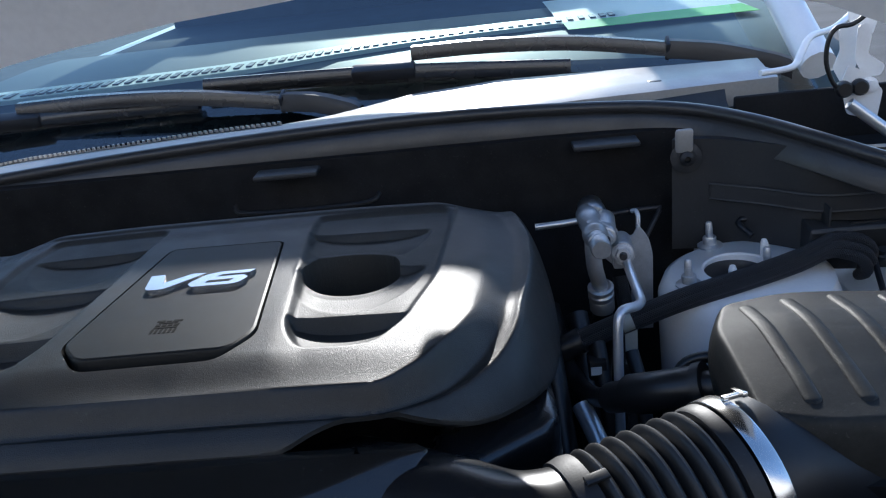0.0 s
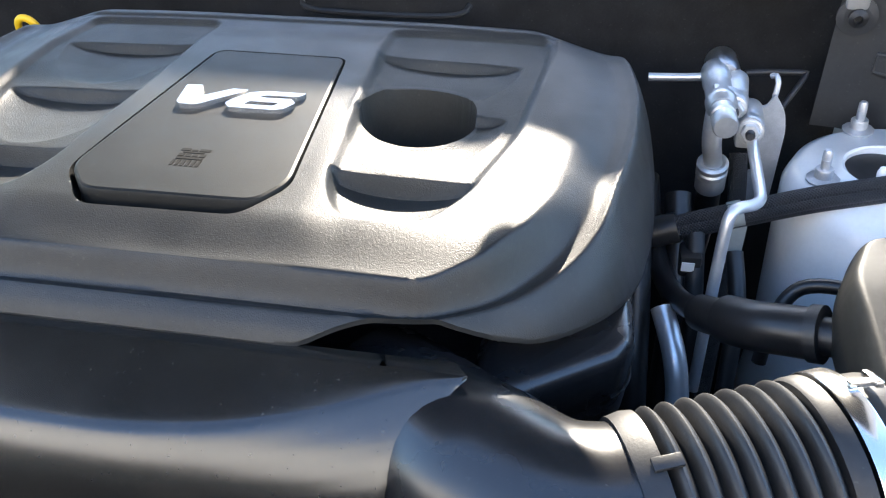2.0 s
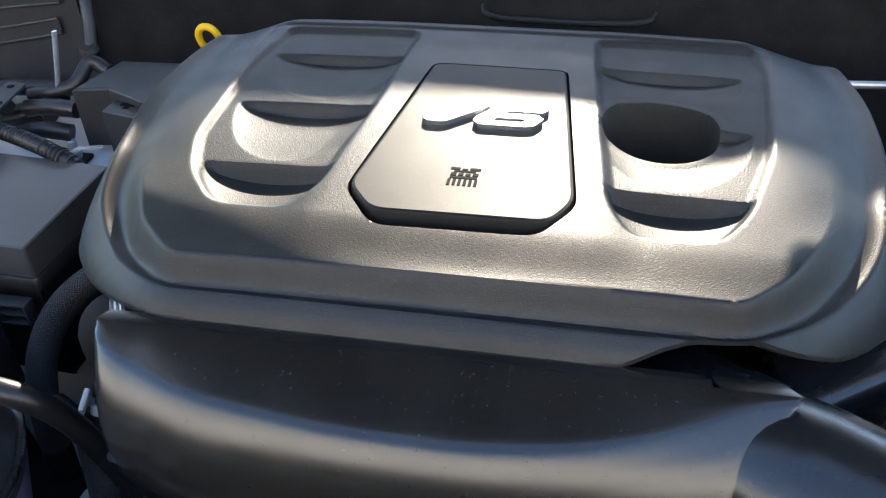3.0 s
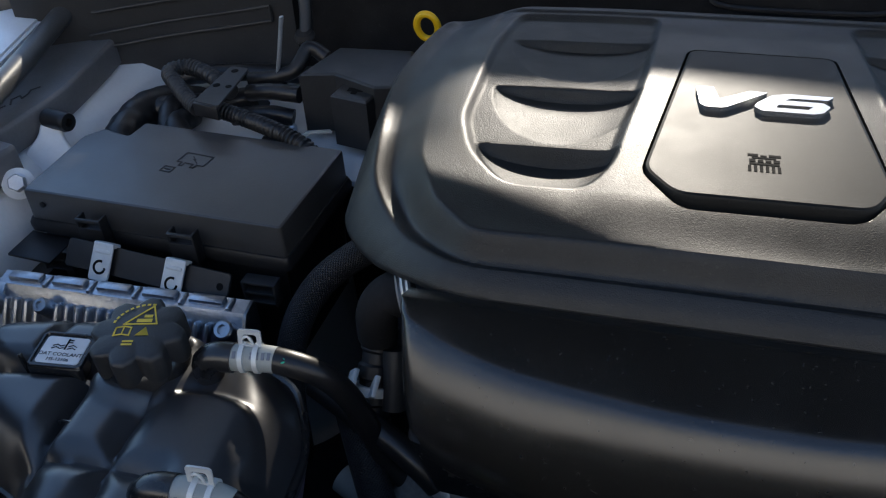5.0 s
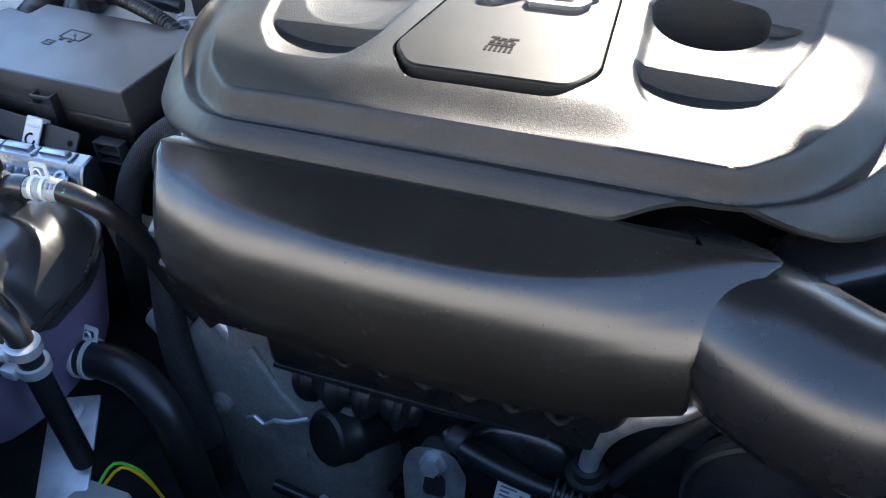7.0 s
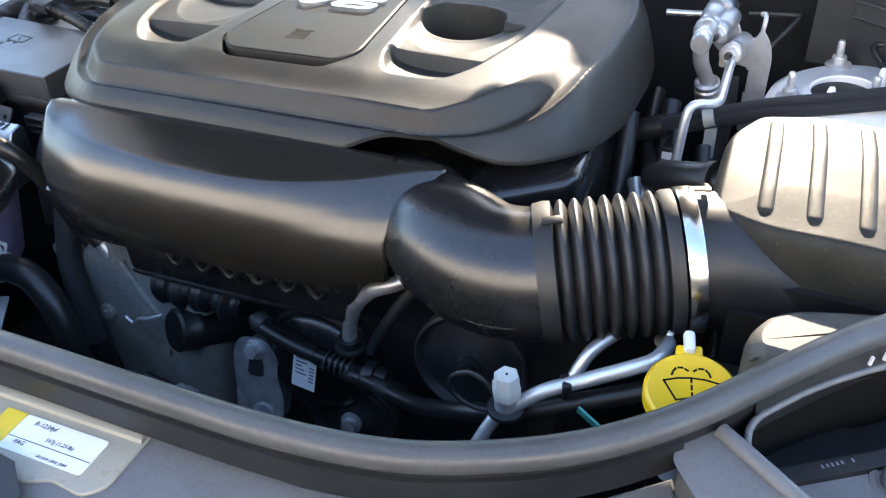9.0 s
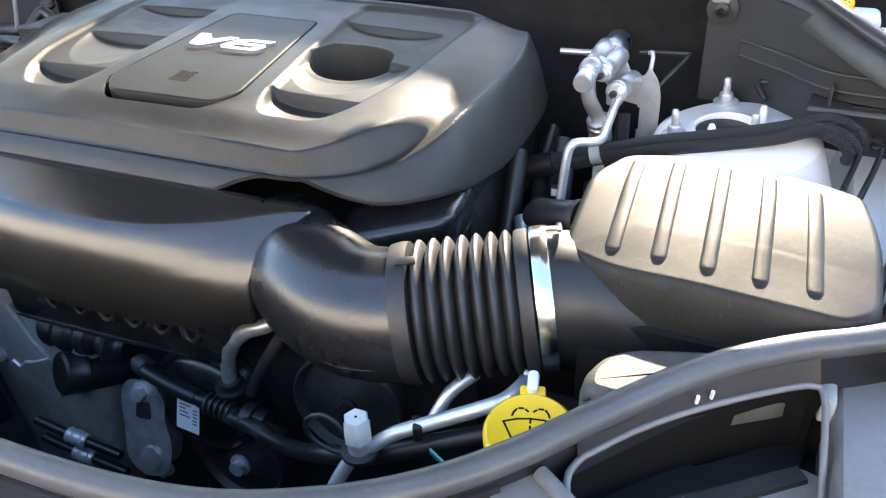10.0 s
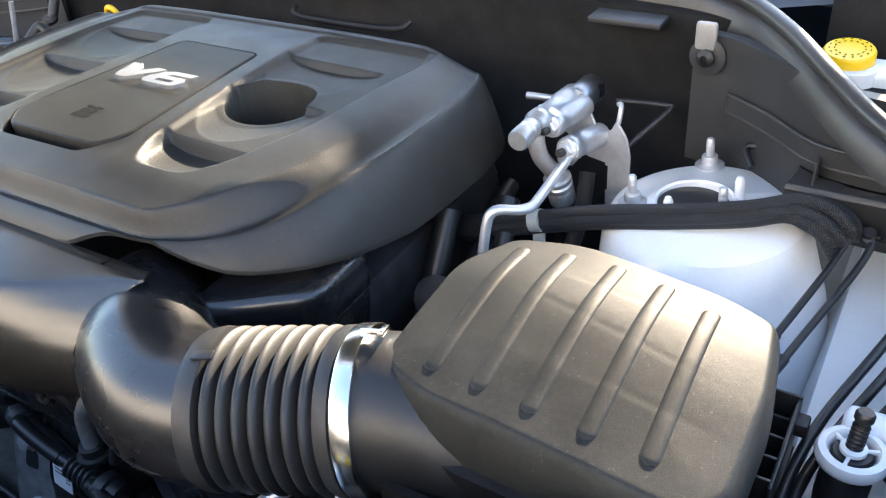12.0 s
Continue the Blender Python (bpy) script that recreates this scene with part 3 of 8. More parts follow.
# ---------------------------------------------------------------- front intake duct with its elbow and bellows
def intake_shell():
    """Three lines run along the duct: its straight rear edge, the bowed ridge and the lower edge; it is flat behind the ridge and bulges below it."""
    ridge = ([-0.53, -0.518, -0.447, -0.347, -0.262, -0.20, -0.143, -0.10, -0.065], [0.494, 0.479, 0.452, 0.439, 0.438, 0.446, 0.467, 0.488, 0.4995])
    low = ([-0.53, -0.503, -0.442, -0.342, -0.254, -0.174, -0.119, -0.065], [0.452, 0.437, 0.419, 0.412, 0.412, 0.419, 0.430, 0.445])
    fine = np.linspace(-0.535, -0.06, 240)

    def soft(table, n):
        y = np.interp(fine, *table)
        for _ in range(n):
            y[1:-1] = 0.25 * y[:-2] + 0.5 * y[1:-1] + 0.25 * y[2:]
        return y

    yr_, yl_ = soft(ridge, 160), soft(low, 160)
    nt, nf = 14, 34
    ends = np.concatenate([np.linspace(0, 0.03, 9)[:-1], np.linspace(0.03, 0.97, 90), np.linspace(0.97, 1.0, 7)[1:]])
    g = []
    for a in ends:
        col = []
        for j in range(nt + nf + 1):
            if j <= nt:                                   # flat top
                k, d = j / nt, 0.0
            else:
                k, d = 1.0, (j - nt) / nf                 # front, from the ridge down
            xr = np.interp(d, [0, 0.1, 0.2, 0.35, 0.5, 0.65, 0.8, 1.0], [-0.062, -0.0685, -0.078, -0.090, -0.098, -0.100, -0.099, -0.099])
            xl = np.interp(d, [0, 1.0], [-0.531, -0.513])
            x = xl + (xr - xl) * a
            yr, yl = np.interp(x, fine, yr_), np.interp(x, fine, yl_)
            zr = 0.9970 + 0.0055 * smoothstep(-0.15, -0.066, x) + 0.005 * smoothstep(-0.49, -0.531, x)
            zb = np.interp(x, [-0.53, -0.40, -0.17, -0.10], [0.915, 0.905, 0.900, 0.912])
            if j <= nt:
                y, z = 0.503 + (yr - 0.503) * k, 1.0045 + (zr - 1.0045) * k + 0.0008 * math.sin(math.pi * k)
            else:
                p0, p1, p2, p3 = (yr, zr), (yr - 0.015, zr - 0.013), (yl - 0.009, 0.952), (yl + 0.004, zb)
                w = ((1 - d) ** 3, 3 * d * (1 - d) ** 2, 3 * d * d * (1 - d), d ** 3)
                y, z = (sum(w[i] * p[c] for i, p in enumerate((p0, p1, p2, p3))) for c in (0, 1))
            # rounded corner at the free end, a crisper one at the elbow
            for gap, r in ((x - xl, 0.012), (xr - x, 0.004)):
                if gap < r and j > 2:
                    y += min(1, k * 1.2) * (r - math.sqrt(max(r * r - (r - gap) ** 2, 0)))
            col.append((x, min(y, 0.5035), z))
        g.append(col)
    g = np.array(g)
    for _ in range(2):                                    # soften the ridge
        g[:, 1:-1, 1:] = 0.25 * g[:, :-2, 1:] + 0.5 * g[:, 1:-1, 1:] + 0.25 * g[:, 2:, 1:]
    bm = bm_new()
    v = [[bm.verts.new(p) for p in col] for col in g]
    for i in range(len(g) - 1):
        for j in range(nt + nf):
            bm.faces.new((v[i][j], v[i][j + 1], v[i + 1][j + 1], v[i + 1][j]))
    rim = [e for e in bm.edges if len(e.link_faces) == 1]
    made = bmesh.ops.extrude_edge_only(bm, edges=rim)["geom"]
    for q in made:
        if isinstance(q, bmesh.types.BMVert):
            q.co += Vector((0.002 if q.co.x < -0.5 else (-0.010 if q.co.x > -0.115 else 0), 0.014, -0.004))
    bmesh.ops.recalc_face_normals(bm, faces=bm.faces)
    return bm


duct = thing("intake_duct", (-0.30, 0.46, 0.90), "smooth black plastic intake duct with dusty crescent top", "air duct")
part("shell", intake_shell(), DUSTY, duct)
bm = stack([(round_poly([(-0.505, 0.455), (-0.14, 0.448), (-0.13, 0.50), (-0.51, 0.50)], 0.01), 0.86), (round_poly([(-0.515, 0.44), (-0.13, 0.432), (-0.12, 0.50), (-0.515, 0.50)], 0.01), 0.93)])
part("underside", bm, SMOOTH, duct)

elbow = thing("intake_elbow", (-0.04, 0.46, 0.88), "smooth black moulded intake elbow with a mould seam", "air duct")
ELBOW = [(-0.132, 0.555, 0.930), (-0.100, 0.522, 0.938), (-0.058, 0.485, 0.941), (-0.010, 0.4605, 0.939), (0.028, 0.4600, 0.9393), (0.0487, 0.4670, 0.9417)]
part("pipe", tube(ELBOW, lambda s: 0.047 + 0.0128 * min(1, s / 0.11), 40), SMOOTH, elbow)
seam = spline(ELBOW, 0.006)[8:]
part("mould_seam", sweep(bm_new(), [p + Vector((0.002, -0.0585, -0.014)) for p in seam], 0.0007, 6), SMOOTH, elbow)

A0, A1 = Vector((0.043, 0.465, 0.941)), Vector((0.150, 0.5025, 0.954))
AX = (A1 - A0).normalized()
bellows = thing("intake_bellows", A0[:], "black corrugated rubber intake bellows", "air hose")


def bellows_profile():
    out = [(0.0535, -0.004), (0.0615, -0.0035), (0.0632, 0.006), (0.0625, 0.012), (0.056, 0.0135)]
    n, start, pitch = 7, 0.014, 0.0126
    for k in range(n):
        for j in range(10):
            t = j / 10
            r = 0.0525 + 0.0105 * (0.5 - 0.5 * math.cos(2 * math.pi * t)) ** 0.45
            out.append((r, start + pitch * (k + t)))
    e = start + pitch * n
    out += [(0.055, e), (0.061, e + 0.001), (0.0625, e + 0.004), (0.0625, e + 0.012), (0.060, e + 0.013), (0.058, e + 0.013)]
    return out


part("hose", lathe(bellows_profile(), A0, AX, 56), RUBBER, bellows)
for ang in (100, 285):
    q = Matrix.Rotation(radians(ang), 3, AX) @ Vector((0, 0, 1)).cross(AX).normalized()
    part("locating_tab", move_bm(rbox((-0.003, -0.004, -0.001), (0.014, 0.004, 0.0020), 0.0008), frame_at(A0 + AX * 0.008 + q * 0.064, AX, q)), RUBBER, bellows)
CL = A0 + AX * 0.1165
clampb = thing("hose_clamp", CL[:], "bright steel band clamp round the intake hose", "hose clamp")
part("band", lathe([(0.0585, 0.0), (0.0632, 0.0), (0.0636, 0.0008), (0.0636, 0.0132), (0.0632, 0.014), (0.0585, 0.014)], CL, AX, 56), STEEL, clampb)
hd = Matrix.Rotation(radians(-18), 3, AX) @ Vector((0, 0, 1))
mm = frame_at(CL + AX * 0.007 + hd * 0.065, AX, hd)
part("screw_housing", move_bm(rbox((-0.0045, -0.009, -0.002), (0.0125, -0.004, 0.0018), 0.0008), mm), STEEL, clampb)
part("tee_tab", move_bm(rbox((0.009, -0.012, -0.002), (0.0135, 0.004, 0.0022), 0.0008), mm), STEEL, clampb)
mm = frame_at(CL + AX * 0.006 - Vector((0, 0.045, 0.046)), AX, (0, -1, -1))
part("screw", move_bm(rbox((-0.003, -0.010, -0.002), (0.003, 0.010, 0.004), 0.0015), mm), ZINC, clampb)

# ---------------------------------------------------------------- air filter box
airbox = thing("air_filter_box", (0.29, 0.58, 0.84), "black air filter box with a ribbed dusty lid", "air box")
LIDP = round_poly([(0.168, 0.502), (0.212, 0.484), (0.388, 0.470), (0.416, 0.490), (0.417, 0.575), (0.405, 0.652), (0.365, 0.670), (0.245, 0.690), (0.188, 0.676), (0.166, 0.62)],
                  [0.012, 0.02, 0.012, 0.015, 0.02, 0.012, 0.02, 0.02, 0.015, 0.02], 5)


def lid_height(x, y):
    d = poly_distance(x, y, LIDP)
    edge = np.clip(d / 0.009, 0, 1)
    z = 0.984 + 0.030 * np.sqrt(np.clip(1 - (1 - edge) ** 2, 0, 1)) + 0.003 * np.clip(d / 0.06, 0, 1)
    z = z + 0.0045 * (1 - ((x - 0.29) / 0.13) ** 2) + 0.011 * smoothstep(0.46, 0.605, y) - 0.0055 - 0.009 * smoothstep(0.60, 0.70, y)
    for y0, lean, x0, x1 in ((0.590, -0.22, 0.20, 0.40), (0.628, -0.16, 0.24, 0.40), (0.545, -0.12, 0.29, 0.41)):      # faint folds
        z = z - 0.00016 * np.exp(-((y - y0 - lean * (x - 0.29)) / 0.003) ** 2) * smoothstep(x0, x0 + 0.04, x) * smoothstep(x1, x1 - 0.04, x)
    return z + 0.0004 * np.sin(41 * x + 23 * y) * np.sin(57 * y - 19 * x)      # slight warp


lid = part("lid", grid_shell(LIDP, lid_height, 0.0018, 0.022, inward=0.02), LID, airbox)
for (x0, y0), (x1, y1) in (((0.212, 0.507), (0.208, 0.658)), ((0.249, 0.504), (0.244, 0.664)), ((0.287, 0.500), (0.284, 0.664)), ((0.326, 0.497), (0.323, 0.656)), ((0.365, 0.496), (0.360, 0.638))):
    bm = bm_new()
    n, rows = 60, []
    for k in range(n + 1):
        s_ = k / n
        along = s_ * math.hypot(x1 - x0, y1 - y0)
        x, y = x0 + (x1 - x0) * s_, y0 + (y1 - y0) * s_
        end = min(along, math.hypot(x1 - x0, y1 - y0) - along)
        half = 0.0060 * math.sqrt(max(0.0, 1 - (1 - min(1, end / 0.0060)) ** 2)) + 1e-5
        row = []
        for o, h in ((-1.12, -0.0004), (-1.0, 0.0004), (-0.8, 0.0011), (-0.45, 0.0015), (0, 0.0016), (0.45, 0.0015), (0.8, 0.0011), (1.0, 0.0004), (1.12, -0.0004)):
            xx = x + o * half
            row.append(bm.verts.new((xx, y, float(lid_height(np.array([xx]), np.array([y]))[0]) + h * min(1, end / 0.003 + 0.1))))
        rows.append(row)
    for a, b in zip(rows, rows[1:]):
        for k in range(8):
            bm.faces.new((a[k], a[k + 1], b[k + 1], b[k]))
    part("rib", bm, LID, lid)
base = round_poly([(0.185, 0.490), (0.235, 0.474), (0.375, 0.470), (0.402, 0.49), (0.405, 0.575), (0.395, 0.64), (0.25, 0.675), (0.195, 0.66)], 0.02, 4)
part("body", stack([(inset_poly(base, 0.015), 0.80), (base, 0.968)]), BLACK, airbox)
part("inlet_neck", tube([A0 + AX * 0.125, A0 + AX * 0.140, (0.205, 0.520, 0.947), (0.25, 0.530, 0.930), (0.31, 0.54, 0.915)], 0.0575, 40), BLACK, airbox)
for k in range(4):
    y = 0.574 + 0.024 * k
    bm = rbox((0.405, y, 0.895), (0.4225, y + 0.0025, 0.950 - 0.004 * k), 0.0006)
    part("flange_rib", bm, BLACK, airbox)
bm = rbox((0.4215, 0.570, 0.895), (0.4245, 0.662, 0.948), 0.001)
rbox((0.405, 0.659, 0.895), (0.4245, 0.662, 0.950), 0.001, bm=bm)
rbox((0.405, 0.565, 0.890), (0.4255, 0.664, 0.897), 0.001, bm=bm)
rbox((0.420, 0.640, 0.930), (0.4330, 0.654, 0.942), 0.002, bm=bm)
part("flange", bm, BLACK, airbox)


# ---------------------------------------------------------------- the car's body round the engine bay
def ribbon(pts, offsets, closed=False):
    """A strip: each point of a path carries the same row of (side, up) offsets. The side is to the right of the way."""
    bm = bm_new()
    pts = [Vector(p) for p in pts]
    rows = []
    for i, p in enumerate(pts):
        d = pts[min(i + 1, len(pts) - 1)] - pts[max(i - 1, 0)]
        side = Vector((d.y, -d.x, 0)).normalized()
        rows.append([bm.verts.new(p + side * a + Vector((0, 0, b))) for a, b in offsets])
    for a, b in zip(rows, rows[1:]):
        for k in range(len(offsets) - 1 + (1 if closed else 0)):
            n = (k + 1) % len(offsets)
            bm.faces.new((a[k], b[k], b[n], a[n]))
    bmesh.ops.recalc_face_normals(bm, faces=bm.faces)
    return bm


def slab(lo, hi, mat, name, label, category="wall", bevel=0.004, kind="structure"):
    return tagged(part(name, rbox(lo, hi, bevel), mat), label, category, kind=kind)


SEAL_REAR = [(-1.20, 0.93, 1.035), (-1.10, 0.99, 1.048), (-0.98, 1.04, 1.060), (-0.83, 1.07, 1.072), (-0.67, 1.082, 1.083), (-0.43, 1.086, 1.098), (-0.16, 1.086, 1.108), (0.03, 1.086, 1.107), (0.18, 1.078, 1.101),
             (0.26, 1.050, 1.096), (0.32, 0.990, 1.090), (0.372, 0.922, 1.080), (0.42, 0.868, 1.068), (0.50, 0.80, 1.05), (0.57, 0.72, 1.03)]
rear = spline(SEAL_REAR, 0.012)
hood_seal = thing("hood_seal", (C, 1.08, 1.05), "black rubber hood seal along the cowl edge", "rubber seal")
part("bulb", sweep(bm_new(), rear, 0.0085, 14), SEALDARK, hood_seal)
part("flange", ribbon(rear, [(-0.006, -0.004), (0.004, -0.006), (0.010, -0.012), (0.013, -0.034), (0.010, -0.036), (0.004, -0.02), (-0.006, -0.012)], True), SEALDARK, hood_seal)

# firewall: matted middle, plain grey panels towards both fenders
wall = [(-0.86, 1.040), (-0.80, 1.045), (-0.60, 1.055), (-0.296, 1.058), (0.02, 1.055), (0.20, 1.045), (0.262, 1.040)]
zs = [0.45, 0.80, 0.92, 1.0, 1.04, 1.075]
bm = bm_new()
pts = spline([(x, y, 0) for x, y in wall], 0.02)
rows = [[bm.verts.new((p.x, p.y - 0.03 * max(0, 1.0 - z) + 0.012 * math.sin(7 * z + 9 * p.x) * (z < 1.03), z)) for z in zs] for p in pts]
for a, b in zip(rows, rows[1:]):
    for k in range(len(zs) - 1):
        bm.faces.new((a[k], b[k], b[k + 1], a[k + 1]))
ext = bmesh.ops.extrude_face_region(bm, geom=list(bm.faces))
bmesh.ops.translate(bm, vec=(0, 0.03, 0), verts=[v for v in ext["geom"] if isinstance(v, bmesh.types.BMVert)])
bmesh.ops.recalc_face_normals(bm, faces=bm.faces)
firewall = tagged(part("wall_firewall", bm, INSUL), "black matted firewall behind the engine", "firewall", kind="structure")
for x in (-0.30, 0.106):
    part("clip", rbox((x, 1.012, 1.066), (x + 0.082, 1.045, 1.0725), 0.002), GREYPL, firewall)
bm = tube([(-0.335, 1.035, 1.030), (-0.315, 1.02, 1.022), (-0.17, 1.02, 1.022), (-0.145, 1.035, 1.030)], 0.0035, 8)
part("lower_lip", bm, BLACK, firewall)

RIGHT_WALL = [(0.226, 1.012), (0.268, 1.003), (0.32, 0.965), (0.368, 0.922), (0.41, 0.909), (0.46, 0.905), (0.53, 0.902), (0.60, 0.898)]


def fender_panel(path, name, lo, hi):
    p = spline([(x, y, 0) for x, y in path], 0.012)
    bm = bm_new()
    zz = [lo, lo + 0.004, (lo + hi) / 2, hi]
    rows = [[bm.verts.new((q.x, q.y, z)) for z in zz] for q in p]
    for a, b in zip(rows, rows[1:]):
        for k in range(3):
            bm.faces.new((a[k], b[k], b[k + 1], a[k + 1]))
    ext = bmesh.ops.extrude_face_region(bm, geom=list(bm.faces))
    bmesh.ops.translate(bm, vec=(0.006 if path[0][0] > C else -0.006, 0.012, 0), verts=[v for v in ext["geom"] if isinstance(v, bmesh.types.BMVert)])
    bmesh.ops.recalc_face_normals(bm, faces=bm.faces)
    return tagged(part(name, bm, GREYPL), "dark grey plastic cowl side panel with a raised rib", "panel", kind="structure")


rp = fender_panel(RIGHT_WALL, "wall_panel_right", 0.925, 1.070)
LEFT_WALL = [(-0.830, 1.012), (-0.90, 1.008), (-1.0, 0.990), (-1.09, 0.955), (-1.16, 0.915)]
lp = fender_panel(LEFT_WALL, "wall_panel_left", 0.90, 1.05)


def rib_on(parent, path, z0, z1, inward):
    """A wide raised bead on a side panel."""
    a = [Vector((x - inward * 0.0005, y - 0.0022, z0 + (z1 - z0) * k / (len(path) - 1))) for k, (x, y) in enumerate(path)]
    line = spline(a, 0.008)
    n = len(line)
    up = [p + Vector((0, 0, 0.0095)) for p in line]
    low = [p - Vector((0, 0, 0.0095)) for p in line]
    bm = sweep(bm_new(), low[::-1] + [line[0] - Vector((0, 0, 0.005)), line[0], line[0] + Vector((0, 0, 0.005))] + up, 0.0021, 8)
    part("raised_field", ribbon(line, [(0.0022, -0.0092), (0.0012, -0.0090), (0.0012, 0.0090), (0.0022, 0.0092)]), GREYPL, parent)
    return part("raised_rib", bm, GREYPL, parent)


rib_on(rp, [(0.270, 1.001), (0.32, 0.963), (0.368, 0.920), (0.41, 0.907), (0.46, 0.903), (0.53, 0.900), (0.59, 0.897)], 1.004, 1.013, 1)
rib_on(lp, [(-0.86, 1.009), (-0.92, 1.004), (-1.0, 0.988), (-1.09, 0.953)], 0.990, 0.960, -1)
rib_on(lp, [(-0.85, 1.009), (-0.92, 1.004), (-1.0, 0.988), (-1.08, 0.957)], 1.030, 1.008, -1)
push = thing("push_fastener", (0.242, 1.004, 1.048), "black plastic push fastener in the side panel", "fastener")
part("washer", lathe([(0.0, 0.0), (0.019, 0.0), (0.019, 0.002), (0.012, 0.004)], (0.242, 1.006, 1.048), (-0.1, -1, 0.05)), GREYPL, push)
part("head", lathe([(0.009, 0.0), (0.009, 0.006), (0.004, 0.009), (0.003, 0.004)], (0.242, 1.003, 1.048), (-0.1, -1, 0.05)), BLACK, push)
part("bracket", rbox((0.228, 1.000, 1.055), (0.250, 1.008, 1.085), 0.004), COWLPL, push, "dull grey mounting tab")

# strut towers and white inner fenders
def strut_tower(cx, cy, name, studs):
    t = thing(name, (cx, cy, 0.45), "white painted strut tower with studs round its opening", "strut tower", kind="structure")
    lean = 0.06 if cx > C else -0.06

    def ring(r, z, sx=1.0, sy=1.0, dx=0.0, dy=0.0):
        return [(cx + dx + r * sx * math.cos(2 * math.pi * k / 56), cy + dy + r * sy * math.sin(2 * math.pi * k / 56)) for k in range(56)]

    tilt = lambda h: (lambda x, y: h + lean * (x - cx) + 0.02 * (y - cy))
    bm = stack([(ring(0.13, 0, 1.0, 1.0, 0.03 * lean / 0.06), 0.45), (ring(0.125, 0, 1.0, 1.1, 0.03 * lean / 0.06, -0.02), 0.72), (ring(0.112, 0, 1.0, 1.06, 0.012 * lean / 0.06, -0.01), 0.86),
                (ring(0.100, 0), tilt(0.918)), (ring(0.094, 0), tilt(0.934)), (ring(0.084, 0), tilt(0.940)), (ring(0.047, 0, 1, 1, -0.012), tilt(0.9415)), (ring(0.042, 0, 1, 1, -0.012), tilt(0.9455)), (ring(0.0385, 0, 1, 1, -0.012), tilt(0.9470)), (ring(0.036, 0, 1, 1, -0.012), tilt(0.9455)), (ring(0.0355, 0, 1, 1, -0.012), tilt(0.936))], cap=False)
    if cx < C:
        bmesh.ops.translate(bm, vec=(0, 0, -0.03), verts=bm.verts)
    part("dome", bm, PAINT, t)
    part("strut_cup", lathe([(0.0, 0.010), (0.012, 0.010), (0.014, 0.0), (0.033, 0.0), (0.0362, 0.035)], (cx - 0.012, cy, 0.9045 - (0.03 if cx < C else 0))), BLACK, t, "dark strut mount below the opening")
    for x, y, kind in studs:
        zt = 0.9405 + lean * (x - cx) + 0.02 * (y - cy)
        if kind == "stud":
            s = part("stud", lathe([(0.0045, 0.0), (0.0045, 0.022), (0.004, 0.0225), (0.0045, 0.023), (0.0042, 0.030), (0.003, 0.032)], (x, y, zt), (-lean, 0, 1), 14), ZINC, t)
            part("nut", lathe([(0.0155, 0.0), (0.0155, 0.0018), (0.0095, 0.0035), (0.0085, 0.0038), (0.0085, 0.011), (0.0078, 0.0125), (0.005, 0.0125)], (x, y, zt), (-lean, 0, 1), 12), ZINC, s)
        else:
            part("pin", lathe([(0.008, 0.0), (0.006, 0.0012), (0.0048, 0.002), (0.0048, 0.022), (0.003, 0.027), (0.0, 0.0275)], (x, y, zt), (-lean, 0, 1), 14), PAINT, t)
    return t


strut_tower(0.285, 0.895, "strut_tower_right", [(0.2155, 0.879, "stud"), (0.264, 0.975, "stud"), (0.304, 0.882, "stud"), (0.311, 0.914, "pin"), (0.259, 0.858, "pin")])
strut_tower(-0.855, 0.905, "strut_tower_left", [])


def inner_fender(sign, name):
    x = lambda a: C + sign * (a - C)
    # sloped white apron from the tower outwards, then the outer wall
    bm = bm_new()
    prof = [(0.405, 0.50), (0.405, 0.80), (0.412, 0.87), (0.43, 0.912), (0.45, 0.924), (0.54, 0.926), (0.585, 0.94), (0.60, 0.965)] if sign < 0 else [(0.405, 0.50), (0.41, 0.80), (0.425, 0.878), (0.47, 0.893), (0.54, 0.900), (0.585, 0.93), (0.60, 1.0), (0.612, 1.03)]
    ys = [0.45, 0.52, 0.6, 0.75, 0.9, 1.1]
    rows = [[bm.verts.new((x(a), y, z - 0.03 * max(0, 0.55 - y) * (a < 0.58))) for a, z in prof] for y in ys]
    for a, b in zip(rows, rows[1:]):
        for k in range(len(prof) - 1):
            bm.faces.new((a[k], b[k], b[k + 1], a[k + 1]))
    ext = bmesh.ops.extrude_face_region(bm, geom=list(bm.faces))
    bmesh.ops.translate(bm, vec=(sign * 0.004, 0, -0.006), verts=[v for v in ext["geom"] if isinstance(v, bmesh.types.BMVert)])
    bmesh.ops.recalc_face_normals(bm, faces=bm.faces)
    return tagged(part(name, bm, PAINT), "white painted inner fender apron", "fender", kind="structure")


inner_fender(1, "wall_fender_right")
inner_fender(-1, "wall_fender_left")
